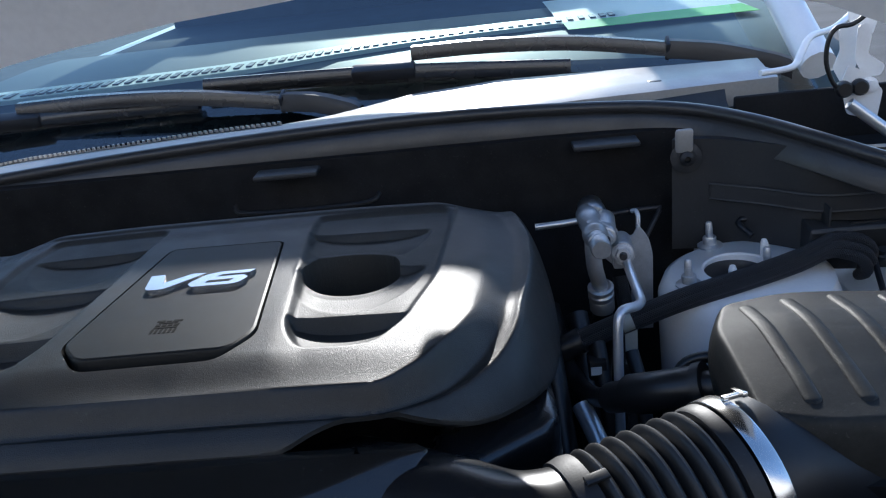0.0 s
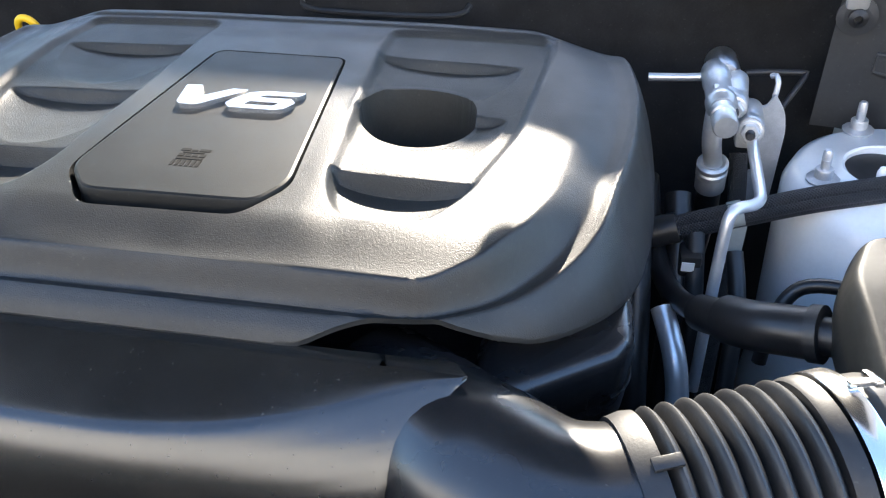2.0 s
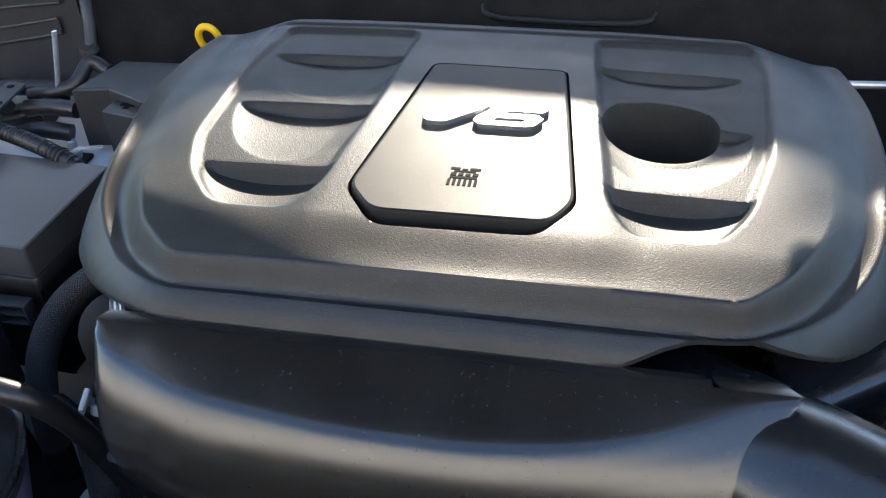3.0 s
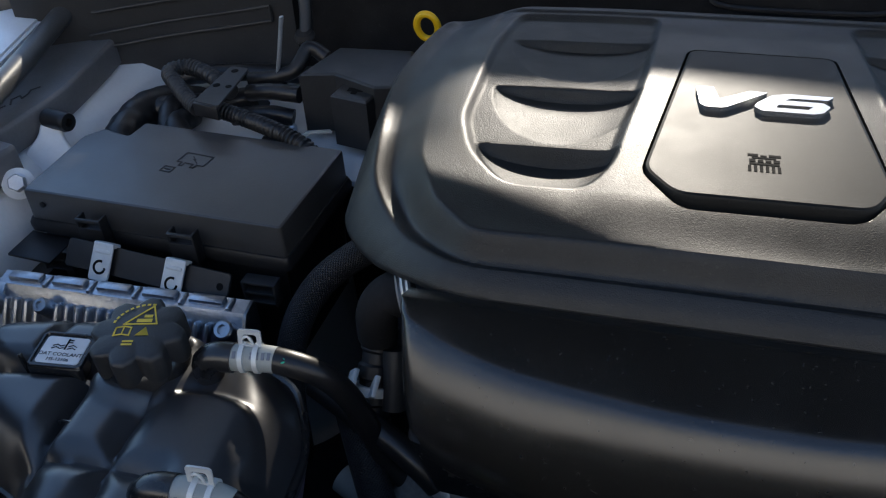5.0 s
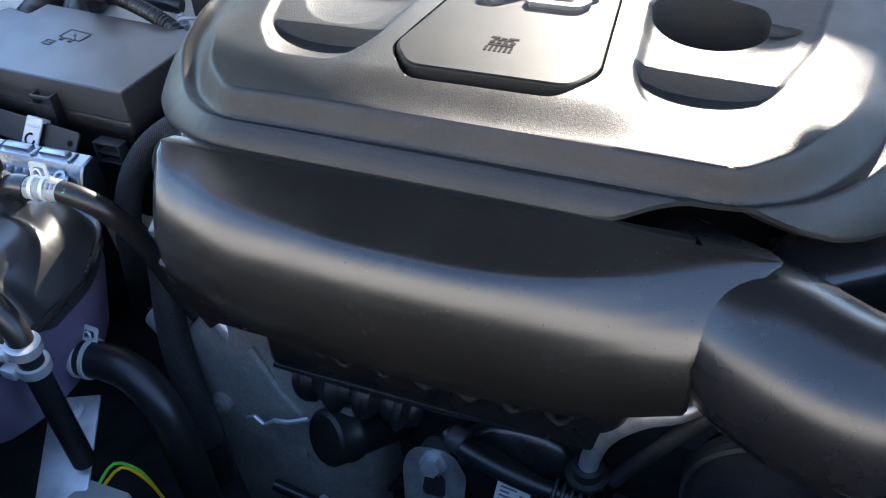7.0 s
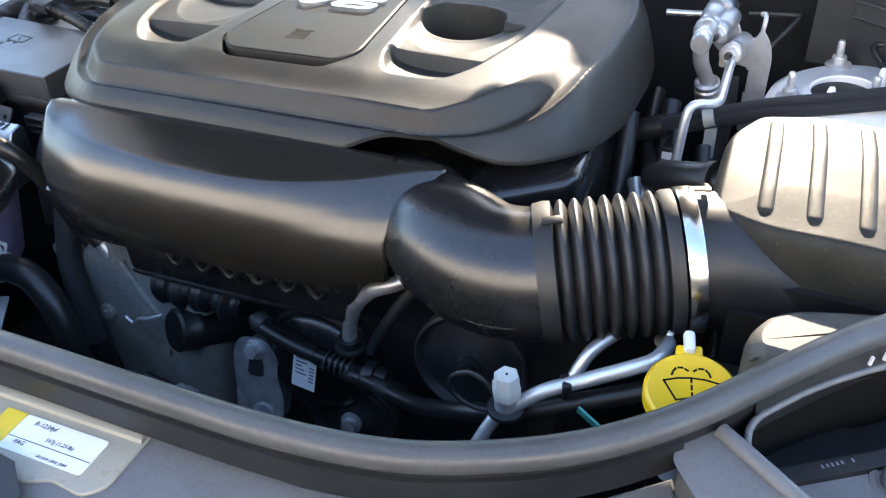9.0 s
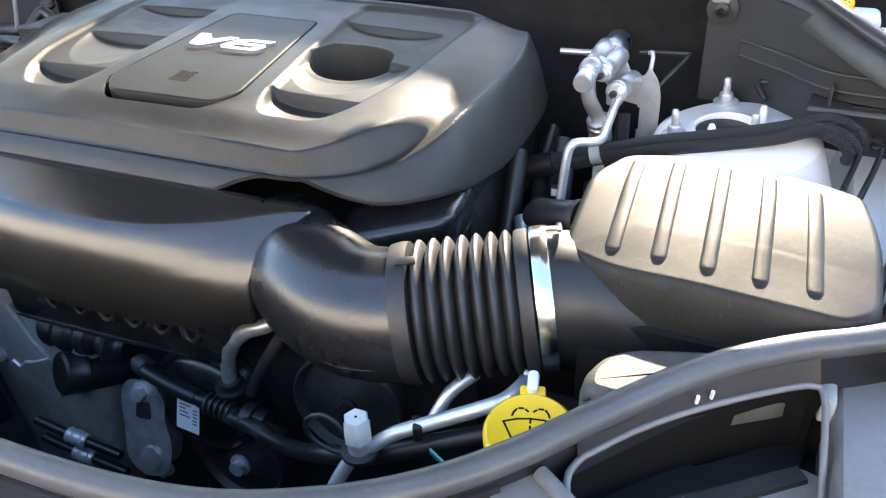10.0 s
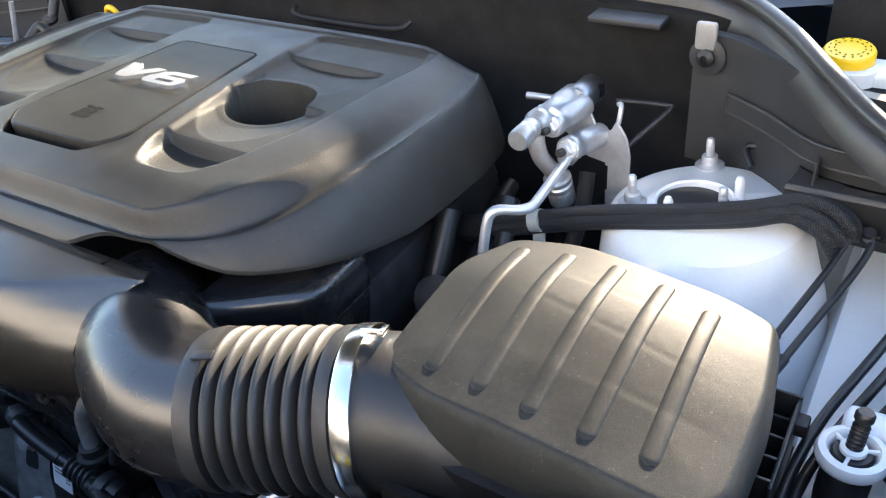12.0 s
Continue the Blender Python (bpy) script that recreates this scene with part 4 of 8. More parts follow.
for sign, name in ((1, "fender_right"), (-1, "fender_left")):
    x0 = C + sign * 0.91
    way = [(x0 + sign * 0.02, -0.1, 0.99), (x0 + sign * 0.03, 0.3, 1.03), (x0 + sign * 0.03, 0.8, 1.06), (x0 + sign * 0.02, 1.3, 1.09)] if sign > 0 else [(-1.07, 0.0, 0.985), (-1.075, 0.55, 0.992), (-1.088, 0.70, 0.994), (-1.116, 0.83, 0.996), (-1.146, 0.98, 0.999), (-1.17, 1.3, 1.004)]
    edge = [(-sign * 0.0, 0.0), (sign * 0.06, -0.012), (sign * 0.10, -0.06), (sign * 0.12, -0.20), (sign * 0.12, -0.6)] if sign > 0 else [(0.0, -0.02), (-0.002, 0.0), (-0.035, 0.010), (-0.10, 0.006), (-0.17, -0.02), (-0.21, -0.10), (-0.22, -0.6)]
    bm = ribbon(spline(way, 0.04), edge)
    ext = bmesh.ops.extrude_face_region(bm, geom=list(bm.faces))
    bmesh.ops.translate(bm, vec=(-sign * 0.004, 0, -0.004), verts=[v for v in ext["geom"] if isinstance(v, bmesh.types.BMVert)])
    tagged(part(name, bm, PAINT), "white painted outer fender", "fender", kind="structure")
slab((-1.25, -0.12, 0.40), (0.66, 1.06, 0.42), DARKMETAL, "floor", "dark underside tray below the engine", "floor")

# cowl, windscreen, dashboard and the raised hood
cw = bm_new()
xs = np.linspace(-1.10, 0.42, 66)
rows = []
for x in xs:
    u = x - C
    lim = float(np.interp(x, [-1.16, -1.0, -0.83, -0.67, -0.16, 0.0, 0.06, 0.12, 0.23, 0.355, 0.42], [0.97, 1.045, 1.08, 1.092, 1.096, 1.102, 1.125, 1.146, 1.164, 1.192, 1.205]))
    zf = float(np.interp(x, [-1.08, -0.67, -0.40, -0.16, 0.2, 0.42], [1.04, 1.086, 1.099, 1.104, 1.098, 1.092]))
    zb = float(np.interp(x, [-0.75, -0.45, -0.28, -0.12, 0.03, 0.32], [1.046, 1.056, 1.068, 1.094, 1.105, 1.103]))
    rows.append([cw.verts.new((x, yy, zz)) for yy, zz in ((lim, zf - 0.03), (lim + 0.004, zf), (lim + 0.035, zf + 0.006), (lim + 0.06, zf + 0.004), (1.33 - 0.05 * u * u, zb), (1.44 - 0.05 * u * u, zb - 0.03))])
for a, b in zip(rows, rows[1:]):
    for k in range(5):
        cw.faces.new((a[k], a[k + 1], b[k + 1], b[k]))
ext = bmesh.ops.extrude_face_region(cw, geom=list(cw.faces))
bmesh.ops.translate(cw, vec=(0, 0, -0.004), verts=[v for v in ext["geom"] if isinstance(v, bmesh.types.BMVert)])
bmesh.ops.recalc_face_normals(cw, faces=cw.faces)
cowl = tagged(part("cowl", cw, COWLPL), "dark grey plastic cowl panel below the windscreen", "cowl", kind="structure")


def cowl_z(x, y):
    lim = float(np.interp(x, [-0.83, -0.67, -0.16, 0.12, 0.19], [1.08, 1.092, 1.096, 1.094, 1.098]))
    zf = float(np.interp(x, [-1.08, -0.67, -0.40, -0.16, 0.2], [1.04, 1.086, 1.099, 1.104, 1.098]))
    zb = float(np.interp(x, [-0.75, -0.45, -0.28, -0.12, 0.03], [1.046, 1.056, 1.068, 1.094, 1.105]))
    return float(np.interp(y, [lim + 0.004, lim + 0.035, lim + 0.06, 1.33], [zf, zf + 0.006, zf + 0.004, zb]))


def grille(x0, x1, n, front, depth, lean):
    """Slanted slats over a dark sheet in place of shaded depth; depth gives the slats' length at x."""
    well, bm = bm_new(), bm_new()
    edge = []
    for k in range(n):
        x = x0 + (x1 - x0) * k / (n - 1)
        y0, y1, dx = front(x), front(x) + depth(x), lean * depth(x)
        z0, z1 = cowl_z(x, y0), cowl_z(x + dx, y1)
        edge.append((well.verts.new((x, y0, z0 + 0.0012)), well.verts.new((x + dx, y1, z1 + 0.0012))))
        ring = []
        for px, py, pz in ((x, y0, z0), (x + dx, y1, z1)):
            ring.append([bm.verts.new((px + a, py, pz + b)) for a, b in ((-0.0019, 0.001), (0.0019, 0.001), (0.0015, 0.0050), (-0.0015, 0.0050))])
        for a in range(4):
            bm.faces.new((ring[0][a], ring[0][(a + 1) % 4], ring[1][(a + 1) % 4], ring[1][a]))
        bm.faces.new(ring[0][::-1])
        bm.faces.new(ring[1])
    for (a, b), (c, d) in zip(edge, edge[1:]):
        well.faces.new((a, c, d, b))
    return well, bm


well, slats = grille(-0.80, -0.285, 70, lambda x: 1.136 + 0.010 * smoothstep(-0.5, -0.28, x), lambda x: float(np.interp(x, [-0.80, -0.5, -0.285], [0.052, 0.040, 0.014])), -0.45)
part("grille_shade", well, PAD, cowl, smooth=False)
tagged(part("grille", slats, COWLPL, cowl, smooth=False), kind="stuff")


# dark strip between the hood seal and the cowl's front edge
bm = bm_new()
rows = []
for x in np.linspace(-0.02, 0.34, 19):
    near = float(np.interp(x, [-0.02, 0.16, 0.22, 0.28, 0.34], [1.092, 1.092, 1.105, 1.130, 1.165]))
    back = float(np.interp(x, [-0.16, 0.0, 0.06, 0.12, 0.23, 0.355, 0.42], [1.096, 1.102, 1.125, 1.146, 1.164, 1.192, 1.205])) + 0.003
    rows.append([bm.verts.new((x, y, z)) for y, z in ((near, 1.062), (near + 0.6 * (back - near), 1.071), (back, 1.086))])
for a, b in zip(rows, rows[1:]):
    for k in range(2):
        bm.faces.new((a[k], b[k], b[k + 1], a[k + 1]))
part("front_infill", bm, GREYPL, cowl, "dark sloping strip")
part("drain_slot", rbox((0.236, 1.205, 1.098), (0.256, 1.216, 1.1035), 0.002), BLACK, cowl)


def glass_z(y):
    return 1.059 + 0.60 * (y - 1.3685)


bm = bm_new()
rows = []
for u in np.linspace(-0.84, 0.84, 25):
    sweepback = 0.10 * u * u
    rows.append([bm.verts.new((C + u * (1 - 0.06 * t), 1.3685 + 0.85 * t - sweepback * 0.3 + sweepback * 0.9 * t, glass_z(1.3685 + 0.85 * t) - 0.06 * u * u)) for t in np.linspace(0, 1, 9)])
for a, b in zip(rows, rows[1:]):
    for k in range(8):
        bm.faces.new((a[k], b[k], b[k + 1], a[k + 1]))
ws = tagged(part("window_windscreen", bm, GLASS), "tinted curved windscreen glass", "windscreen", kind="structure")
ws.visible_shadow = False
bm = bm_new()
rows = []
for u in np.linspace(-0.84, 0.84, 25):
    sweepback = 0.10 * u * u
    rows.append([bm.verts.new((C + u * (1 - 0.06 * t), 1.3685 + 0.85 * t - sweepback * 0.3 + sweepback * 0.9 * t, glass_z(1.3685 + 0.85 * t) - 0.06 * u * u - 0.006)) for t in (0.0, 0.06, 0.115)])
for a, b in zip(rows, rows[1:]):
    for k in range(2):
        bm.faces.new((a[k], b[k], b[k + 1], a[k + 1]))
part("frit_band", bm, SMOOTH, ws, "black edge band of the glass")
dash = thing("dashboard", (C, 1.5, 0.9), "grey dashboard top seen through the windscreen", "dashboard")
prof = [(1.42, 0.98), (1.46, 1.035), (1.56, 1.075), (1.70, 1.10), (2.10, 1.106), (2.26, 1.10), (2.30, 1.0)]
bm = bm_new()
rows = [[bm.verts.new((x, y - 0.08 * (x - C) ** 2, z)) for y, z in prof] for x in np.linspace(C - 0.80, C + 0.92, 15)]
for a, b in zip(rows, rows[1:]):
    for k in range(len(prof) - 1):
        bm.faces.new((a[k], b[k], b[k + 1], a[k + 1]))
part("top_pad", bm, DASH, dash)
LIP = spline([(-1.05, 1.62, 1.107), (-0.887, 1.64, 1.107), (-0.507, 1.70, 1.108), (-0.29, 1.79, 1.109), (-0.075, 1.86, 1.110), (0.152, 1.89, 1.110), (0.32, 1.90, 1.110)], 0.02)
part("front_strip", ribbon(LIP, [(-0.052, 0.004), (0.0, 0.006), (0.055, 0.003), (0.055, -0.006), (-0.052, -0.006)], True), DASHLIP, dash, "strip along the defrost vents, painted pale as sunlit")
for k in range(6, len(LIP) - 2):
    p = LIP[k]
    part("defrost_slot", rbox((p.x - 0.0075, p.y - 0.042, p.z + 0.003), (p.x + 0.0045, p.y + 0.002, p.z + 0.0068), 0), BLACK, dash, smooth=False)
# Plain closing box; its blue stands in for sky reflected by the windscreen.
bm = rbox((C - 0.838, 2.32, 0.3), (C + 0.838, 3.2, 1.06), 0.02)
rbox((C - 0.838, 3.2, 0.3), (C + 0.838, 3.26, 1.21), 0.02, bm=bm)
tagged(part("wall_cabin", bm, CABIN), "plain closing box behind the dashboard, blue for reflected sky", "cabin", kind="structure")
# plain body sides and tail that close the cabin
for sign, name in ((-1, "wall_side_left"), (1, "wall_side_right")):
    a, b = sorted((C + sign * 0.842, C + sign * 0.90))
    slab((a, 1.42, 0.32), (b, 4.90, 1.055), PAINT, name, "plain white painted body side", "car side", 0.02)
    part("rear_pillar", tube([(C + sign * 0.865, 4.55, 1.05), (C + sign * 0.80, 4.62, 1.35), (C + sign * 0.70, 4.75, 1.62)], 0.03, 12, smooth_step=0.04), PAINT, bpy.data.objects[name])
slab((C - 0.90, 4.902, 0.32), (C + 0.90, 4.96, 1.055), PAINT, "wall_tail", "plain white painted tail panel", "car tail", 0.02)
note = thing("paper_sheet", (0.37, 2.05, 1.11), "white paper with a green edge on the dashboard", "paper")
nm = pose(0.37, 2.04, 1.113, 0.6, 0, 0.5)
part("sheet", move_bm(rbox((-0.195, -0.21, 0), (0.195, 0.21, 0.0008), 0), nm), PAPER, note, smooth=False)
part("border", move_bm(rbox((-0.19, -0.30, 0.0010), (0.19, -0.185, 0.0020), 0), nm), GREEN, note, "green printed edge", smooth=False)

bm = bm_new()
us, ys = np.linspace(-0.70, 0.70, 29), [2.20, 2.21, 2.30, 2.42, 2.56, 2.75, 3.0, 3.3, 3.65, 3.9, 4.4, 4.9]
# Roof out of view; the uneven edge offsets are tuned to where its shadow falls.
rz = lambda u, y: float(np.interp(y, [2.20, 2.21, 2.30, 2.60, 3.10, 4.20, 4.90], [1.553, 1.5655, 1.592, 1.655, 1.70, 1.70, 1.66])) + float(np.interp(u, [-0.70, -0.40, -0.31, -0.05, 0.05, 0.22, 0.40, 0.70], [0.024, 0.024, -0.004, 0.0, 0.003, 0.0145, 0.018, 0.018])) - 0.05 * (abs(u) / 0.70) ** 5
rows = [[bm.verts.new((C + u, y + 0.10 * u * u, rz(u, y))) for y in ys] for u in us]
for i in range(28):
    for k in range(11):
        if not (3 < i < 24 and 4 <= k < 8):               # the glass roof's opening
            bm.faces.new((rows[i][k], rows[i + 1][k], rows[i + 1][k + 1], rows[i][k + 1]))
ext = bmesh.ops.extrude_face_region(bm, geom=list(bm.faces))
bmesh.ops.translate(bm, vec=(0, 0.012, -0.03), verts=[v for v in ext["geom"] if isinstance(v, bmesh.types.BMVert)])
bmesh.ops.recalc_face_normals(bm, faces=bm.faces)
roof = tagged(part("roof", bm, PAINT), "white painted car roof with a glass panel", "roof", kind="structure")
bm = bm_new()
g_ = [[bm.verts.new((C + u, y + 0.10 * u * u, rz(u, y) - 0.006)) for y in ys[4:9]] for u in us[4:25]]
for a, b in zip(g_, g_[1:]):
    for k in range(4):
        bm.faces.new((a[k], b[k], b[k + 1], a[k + 1]))
pane = part("glass_panel", bm, GLASS, roof, "tinted glass roof panel")
pane.visible_shadow = False
for sign in (-1, 1):
    x = C + sign * 0.635
    part("roof_rail", tube([(x, 2.42, 1.62), (x, 2.50, 1.665), (x, 2.62, 1.705), (x, 3.0, 1.755), (x, 4.0, 1.765), (x, 4.6, 1.70)], 0.018, 14, smooth_step=0.03), BLACK, roof, "black roof rail")
    part("pillar", tube([(C + sign * 0.83, 1.36, 1.07), (C + sign * 0.80, 1.75, 1.30), (C + sign * 0.71, 2.24, 1.545)], 0.028, 14, smooth_step=0.03), PAINT, roof)
OPEN = 62.0


# The step near u 0.24 is put into the edge to shade the elbow.
def hood_edge(u):
    return float(np.interp(u, [-0.80, -0.60, -0.44, -0.36, -0.283, -0.20, -0.117, 0.0, 0.10, 0.195, 0.213, 0.265, 0.285, 0.31, 0.45, 0.60, 0.70, 0.80],
                           [1.08, 1.145, 1.200, 1.223, 1.2355, 1.2457, 1.257, 1.265, 1.272, 1.2715, 1.264, 1.264, 1.263, 1.264, 1.250, 1.236, 1.214, 1.17]))


def hood_back(u):
    """How far back the hood's rear edge lies, with the added elbow-shading step."""
    return float(np.interp(u, [-0.80, -0.60, -0.36, -0.20, 0.0, 0.10, 0.195, 0.213, 0.265, 0.285, 0.31, 0.45, 0.60, 0.80], [1.00, 1.10, 1.162, 1.158, 1.165, 1.19, 1.190, 1.235, 1.235, 1.185, 1.150, 1.098, 1.054, 0.976]))


bm = bm_new()
rows = []
for u in np.linspace(-0.80, 0.80, 161):
    row = []
    for v in np.linspace(0, 1.14, 12):
        vv = v * (1 - 0.06 * (u / 0.8) ** 4)
        bow = 0.03 * math.sin(math.pi * v / 1.14)
        row.append(bm.verts.new((C + u, hood_back(u) - vv * math.cos(radians(OPEN)) + bow, hood_edge(u) + vv * math.sin(radians(OPEN)) + bow * 0.5)))
    rows.append(row)
for a, b in zip(rows, rows[1:]):
    for k in range(11):
        bm.faces.new((a[k], b[k], b[k + 1], a[k + 1]))
ext = bmesh.ops.extrude_face_region(bm, geom=list(bm.faces))
bmesh.ops.translate(bm, vec=(0, 0.022, 0.012), verts=[v for v in ext["geom"] if isinstance(v, bmesh.types.BMVert)])
bmesh.ops.recalc_face_normals(bm, faces=bm.faces)
hood = thing("hood", (C, 1.155, 1.2), "raised hood with a pale painted underside", "hood")
part("inner_panel", bm, HOODUNDER, hood, "pale painted inner panel")
bm = bm_new()
rows = []
for u in np.linspace(-0.66, 0.66, 23):
    edge = 0.05 * (u / 0.66) ** 6
    rows.append([bm.verts.new((C + u, hood_back(u) - v * math.cos(radians(OPEN)) + 0.03 * math.sin(math.pi * v / 1.14) - 0.012, hood_edge(u) + v * math.sin(radians(OPEN)) + 0.015 * math.sin(math.pi * v / 1.14) - 0.007)) for v in np.linspace(0.13 + edge, 1.02 - edge, 10)])
for a, b in zip(rows, rows[1:]):
    for k in range(9):
        bm.faces.new((a[k], b[k], b[k + 1], a[k + 1]))
ext = bmesh.ops.extrude_face_region(bm, geom=list(bm.faces))
bmesh.ops.translate(bm, vec=(0, 0.010, 0.006), verts=[v for v in ext["geom"] if isinstance(v, bmesh.types.BMVert)])
bmesh.ops.recalc_face_normals(bm, faces=bm.faces)
part("insulation_pad", bm, PAD, hood, "black felt insulation pad")

# front: radiator support, its rubber seal
half = [(-0.296, 0.187), (-0.138, 0.185), (-0.038, 0.186), (0.038, 0.197), (0.104, 0.223), (0.151, 0.252), (0.196, 0.293), (0.242, 0.347), (0.294, 0.404), (0.350, 0.447), (0.412, 0.481), (0.469, 0.520), (0.54, 0.575), (0.60, 0.65)]
FRONT = [(2 * C - x, y, 1.0) for x, y in half[:0:-1]] + [(x, y, 1.0) for x, y in half]
front = spline(FRONT, 0.012)
fs = thing("front_seal", (C, 0.187, 0.97), "thick black rubber seal on the radiator support", "rubber seal")
part("bulb", sweep(bm_new(), front, 0.0105, 16, squash=(1.0, 0.95)), SEAL, fs)
# Flange and lower lip are black to stand in for the shaded gap below.
part("flange", ribbon(front, [(-0.008, -0.006), (0.004, -0.009), (0.006, -0.040), (-0.008, -0.040)], True), BLACK, fs)
part("lower_lip", ribbon([p for p in front if abs(p.x - C) < 0.49], [(0.004, -0.014), (0.0075, -0.015), (0.0085, -0.022), (0.0085, -0.037), (0.004, -0.038)], True), BLACK, fs)

# black slabs added to close the bay below and stand in for its dark depths
slab((-1.15, 0.195, 0.42), (0.24, 0.215, 0.955), BLACK, "wall_bay_front", "added black slab closing the bay behind the front seal", "shroud")
slab((0.07, 0.565, 0.42), (0.19, 0.60, 0.855), BLACK, "wall_bay_inner", "added black slab for the dark gap between engine and strut tower", "liner")
slab((0.16, 0.415, 0.42), (0.42, 0.46, 0.895), BLACK, "wall_bay_right", "added black slab closing the bay below the air box", "liner")
slab((0.24, -0.10, 0.42), (0.62, 0.30, 0.86), BLACK, "wall_bay_lamp", "added black slab closing the bay behind the headlamp", "liner")
slab((-1.24, -0.10, 0.42), (-1.15, 0.50, 0.93), BLACK, "wall_bay_left", "added black slab closing the bay beside the coolant tank", "liner")
slab((-1.14, 0.42, 0.42), (-0.98, 1.05, 0.84), BLACK, "wall_bay_rear", "added black slab closing the bay below the left fender apron", "liner")


# ---------------------------------------------------------------- driver-side bay: refrigerant block, lines, cables
ac = thing("refrigerant_manifold", (0.125, 0.92, 0.93), "bare aluminium refrigerant line block with sealed caps", "pipe fitting")


def turned(name, p0, p1, prof, mat, parent, sides=24, label=""):
    """A turned part from p0 towards p1; the profile's heights are shares of the way."""
    p0, p1 = Vector(p0), Vector(p1)
    n = (p1 - p0).length
    return part(name, lathe([(r, h * n) for r, h in prof], p0, p1 - p0, sides), mat, parent, label)


turned("body", (0.113, 0.964, 1.001), (0.111, 0.868, 1.008), [(0.009, -0.03), (0.0128, 0.0), (0.0140, 0.02), (0.0140, 0.34), (0.0128, 0.36), (0.0128, 0.80), (0.0142, 0.82), (0.0142, 0.93), (0.0120, 0.96), (0.0105, 1.0)], ALU, ac)
turned("service_cap", (0.111, 0.868, 1.008), (0.1115, 0.831, 1.008), [(0.0085, 0.0), (0.0085, 0.10), (0.0112, 0.14), (0.0112, 0.38), (0.0092, 0.42), (0.0092, 0.50), (0.0115, 0.54), (0.0115, 0.92), (0.0100, 1.0), (0.0, 1.01)], ALU, ac, 20, "pale turned service cap")
turned("rear_port", (0.121, 1.000, 0.998), (0.121, 0.950, 1.001), [(0.0135, 0.0), (0.0160, 0.1), (0.0160, 0.9), (0.0135, 1.0)], ECUALU, ac, 28)
for name, p0, p1, r in (("upper_union", (0.132, 0.948, 0.999), (0.124, 0.884, 1.002), 0.0118), ("lower_union", (0.150, 0.948, 0.968), (0.142, 0.882, 0.980), 0.0132)):
    u_ = turned(name, p0, p1, [(r, 0.0), (r, 0.60), (r * 0.92, 0.63), (r * 0.92, 0.80), (r * 1.03, 0.83), (r * 1.03, 0.98), (r * 0.95, 1.0)], ALU, ac)
    q0 = Vector(p1)
    qd = (Vector(p1) - Vector(p0)).normalized()
    turned("washer", q0, q0 + qd * 0.0025, [(0.0112, 0.0), (0.0112, 0.8), (0.0100, 1.0)], ZINC, u_, 24)
    turned("hex_nut", q0 + qd * 0.0025, q0 + qd * 0.009, [(0.0090, 0.0), (0.0090, 0.8), (0.0078, 1.0)], ZINC, u_, 6)
    turned("stud", q0 + qd * 0.009, q0 + qd * 0.018, [(0.0044, 0.0), (0.0044, 0.7), (0.0032, 1.0)], DARKMETAL, u_, 14)
SAD = round_poly([(0.099, 0.996), (0.108, 0.993), (0.126, 0.990), (0.136, 0.997), (0.134, 1.010), (0.122, 1.017), (0.104, 1.019)], 0.003, 2)
SAD2 = round_poly([(0.131, 0.962), (0.148, 0.962), (0.154, 0.975), (0.151, 0.989), (0.138, 0.991), (0.130, 0.980)], 0.003, 2)
for sad, y in ((SAD, 0.897), (SAD2, 0.893)):
    part("saddle", move_bm(stack([(inset_poly(sad, 0.0006), 0.0), (sad, 0.0006), (sad, 0.0105), (inset_poly(sad, 0.0008), 0.0115)]), frame_at((0, y, 0), (1, 0, 0), (0, -1, 0))), ALU, ac)
part("suction_tube", tube([(0.109, 0.884, 1.006), (0.108, 0.879, 0.990), (0.110, 0.884, 0.966), (0.1145, 0.897, 0.946), (0.119, 0.908, 0.928)], 0.0092, 18), TUBE, ac)
part("crimp_collar", lathe([(0.0125, 0.0), (0.0155, 0.002), (0.0155, 0.007), (0.0135, 0.009), (0.0155, 0.011), (0.0155, 0.017), (0.0135, 0.019), (0.0150, 0.021), (0.0150, 0.036), (0.013, 0.038)], (0.1185, 0.907, 0.931), (0.08, 0.30, -1), 22), ALU, ac)
part("rubber_hose", tube([(0.121, 0.918, 0.895), (0.123, 0.925, 0.86), (0.118, 0.92, 0.80), (0.11, 0.90, 0.70)], 0.0125, 16), HOSE, ac)
part("liquid_line", tube([(0.1445, 0.882, 0.976), (0.1447, 0.872, 0.972), (0.1452, 0.835, 0.967), (0.1455, 0.805, 0.9635), (0.1445, 0.793, 0.9625), (0.138, 0.781, 0.964), (0.124, 0.768, 0.968), (0.118, 0.762, 0.966), (0.1150, 0.757, 0.955), (0.113, 0.748, 0.92), (0.111, 0.735, 0.87), (0.109, 0.72, 0.80)], 0.0052, 14, smooth_step=0.003), TUBE, ac)
outline_b = round_poly([(0.138, 0.942), (0.160, 0.938), (0.1615, 0.85), (0.187, 0.85), (0.1875, 0.950), (0.183, 0.972), (0.1705, 0.990), (0.164, 0.976), (0.156, 0.977), (0.149, 0.978), (0.137, 1.0045), (0.112, 1.0065), (0.104, 0.998), (0.112, 0.968)], [0.003, 0.002, 0.001, 0.001, 0.006, 0.008, 0.003, 0.004, 0.004, 0.003, 0.003, 0.003, 0.004, 0.004], 4)
bm = stack([(outline_b, 0.0), (outline_b, 0.0022), (inset_poly(outline_b, 0.0006), 0.0028)])
part("support_bracket", move_bm(bm, frame_at((0, 0.9455, 0), (1, 0, 0), (0, -1, 0))), ZINC, ac)
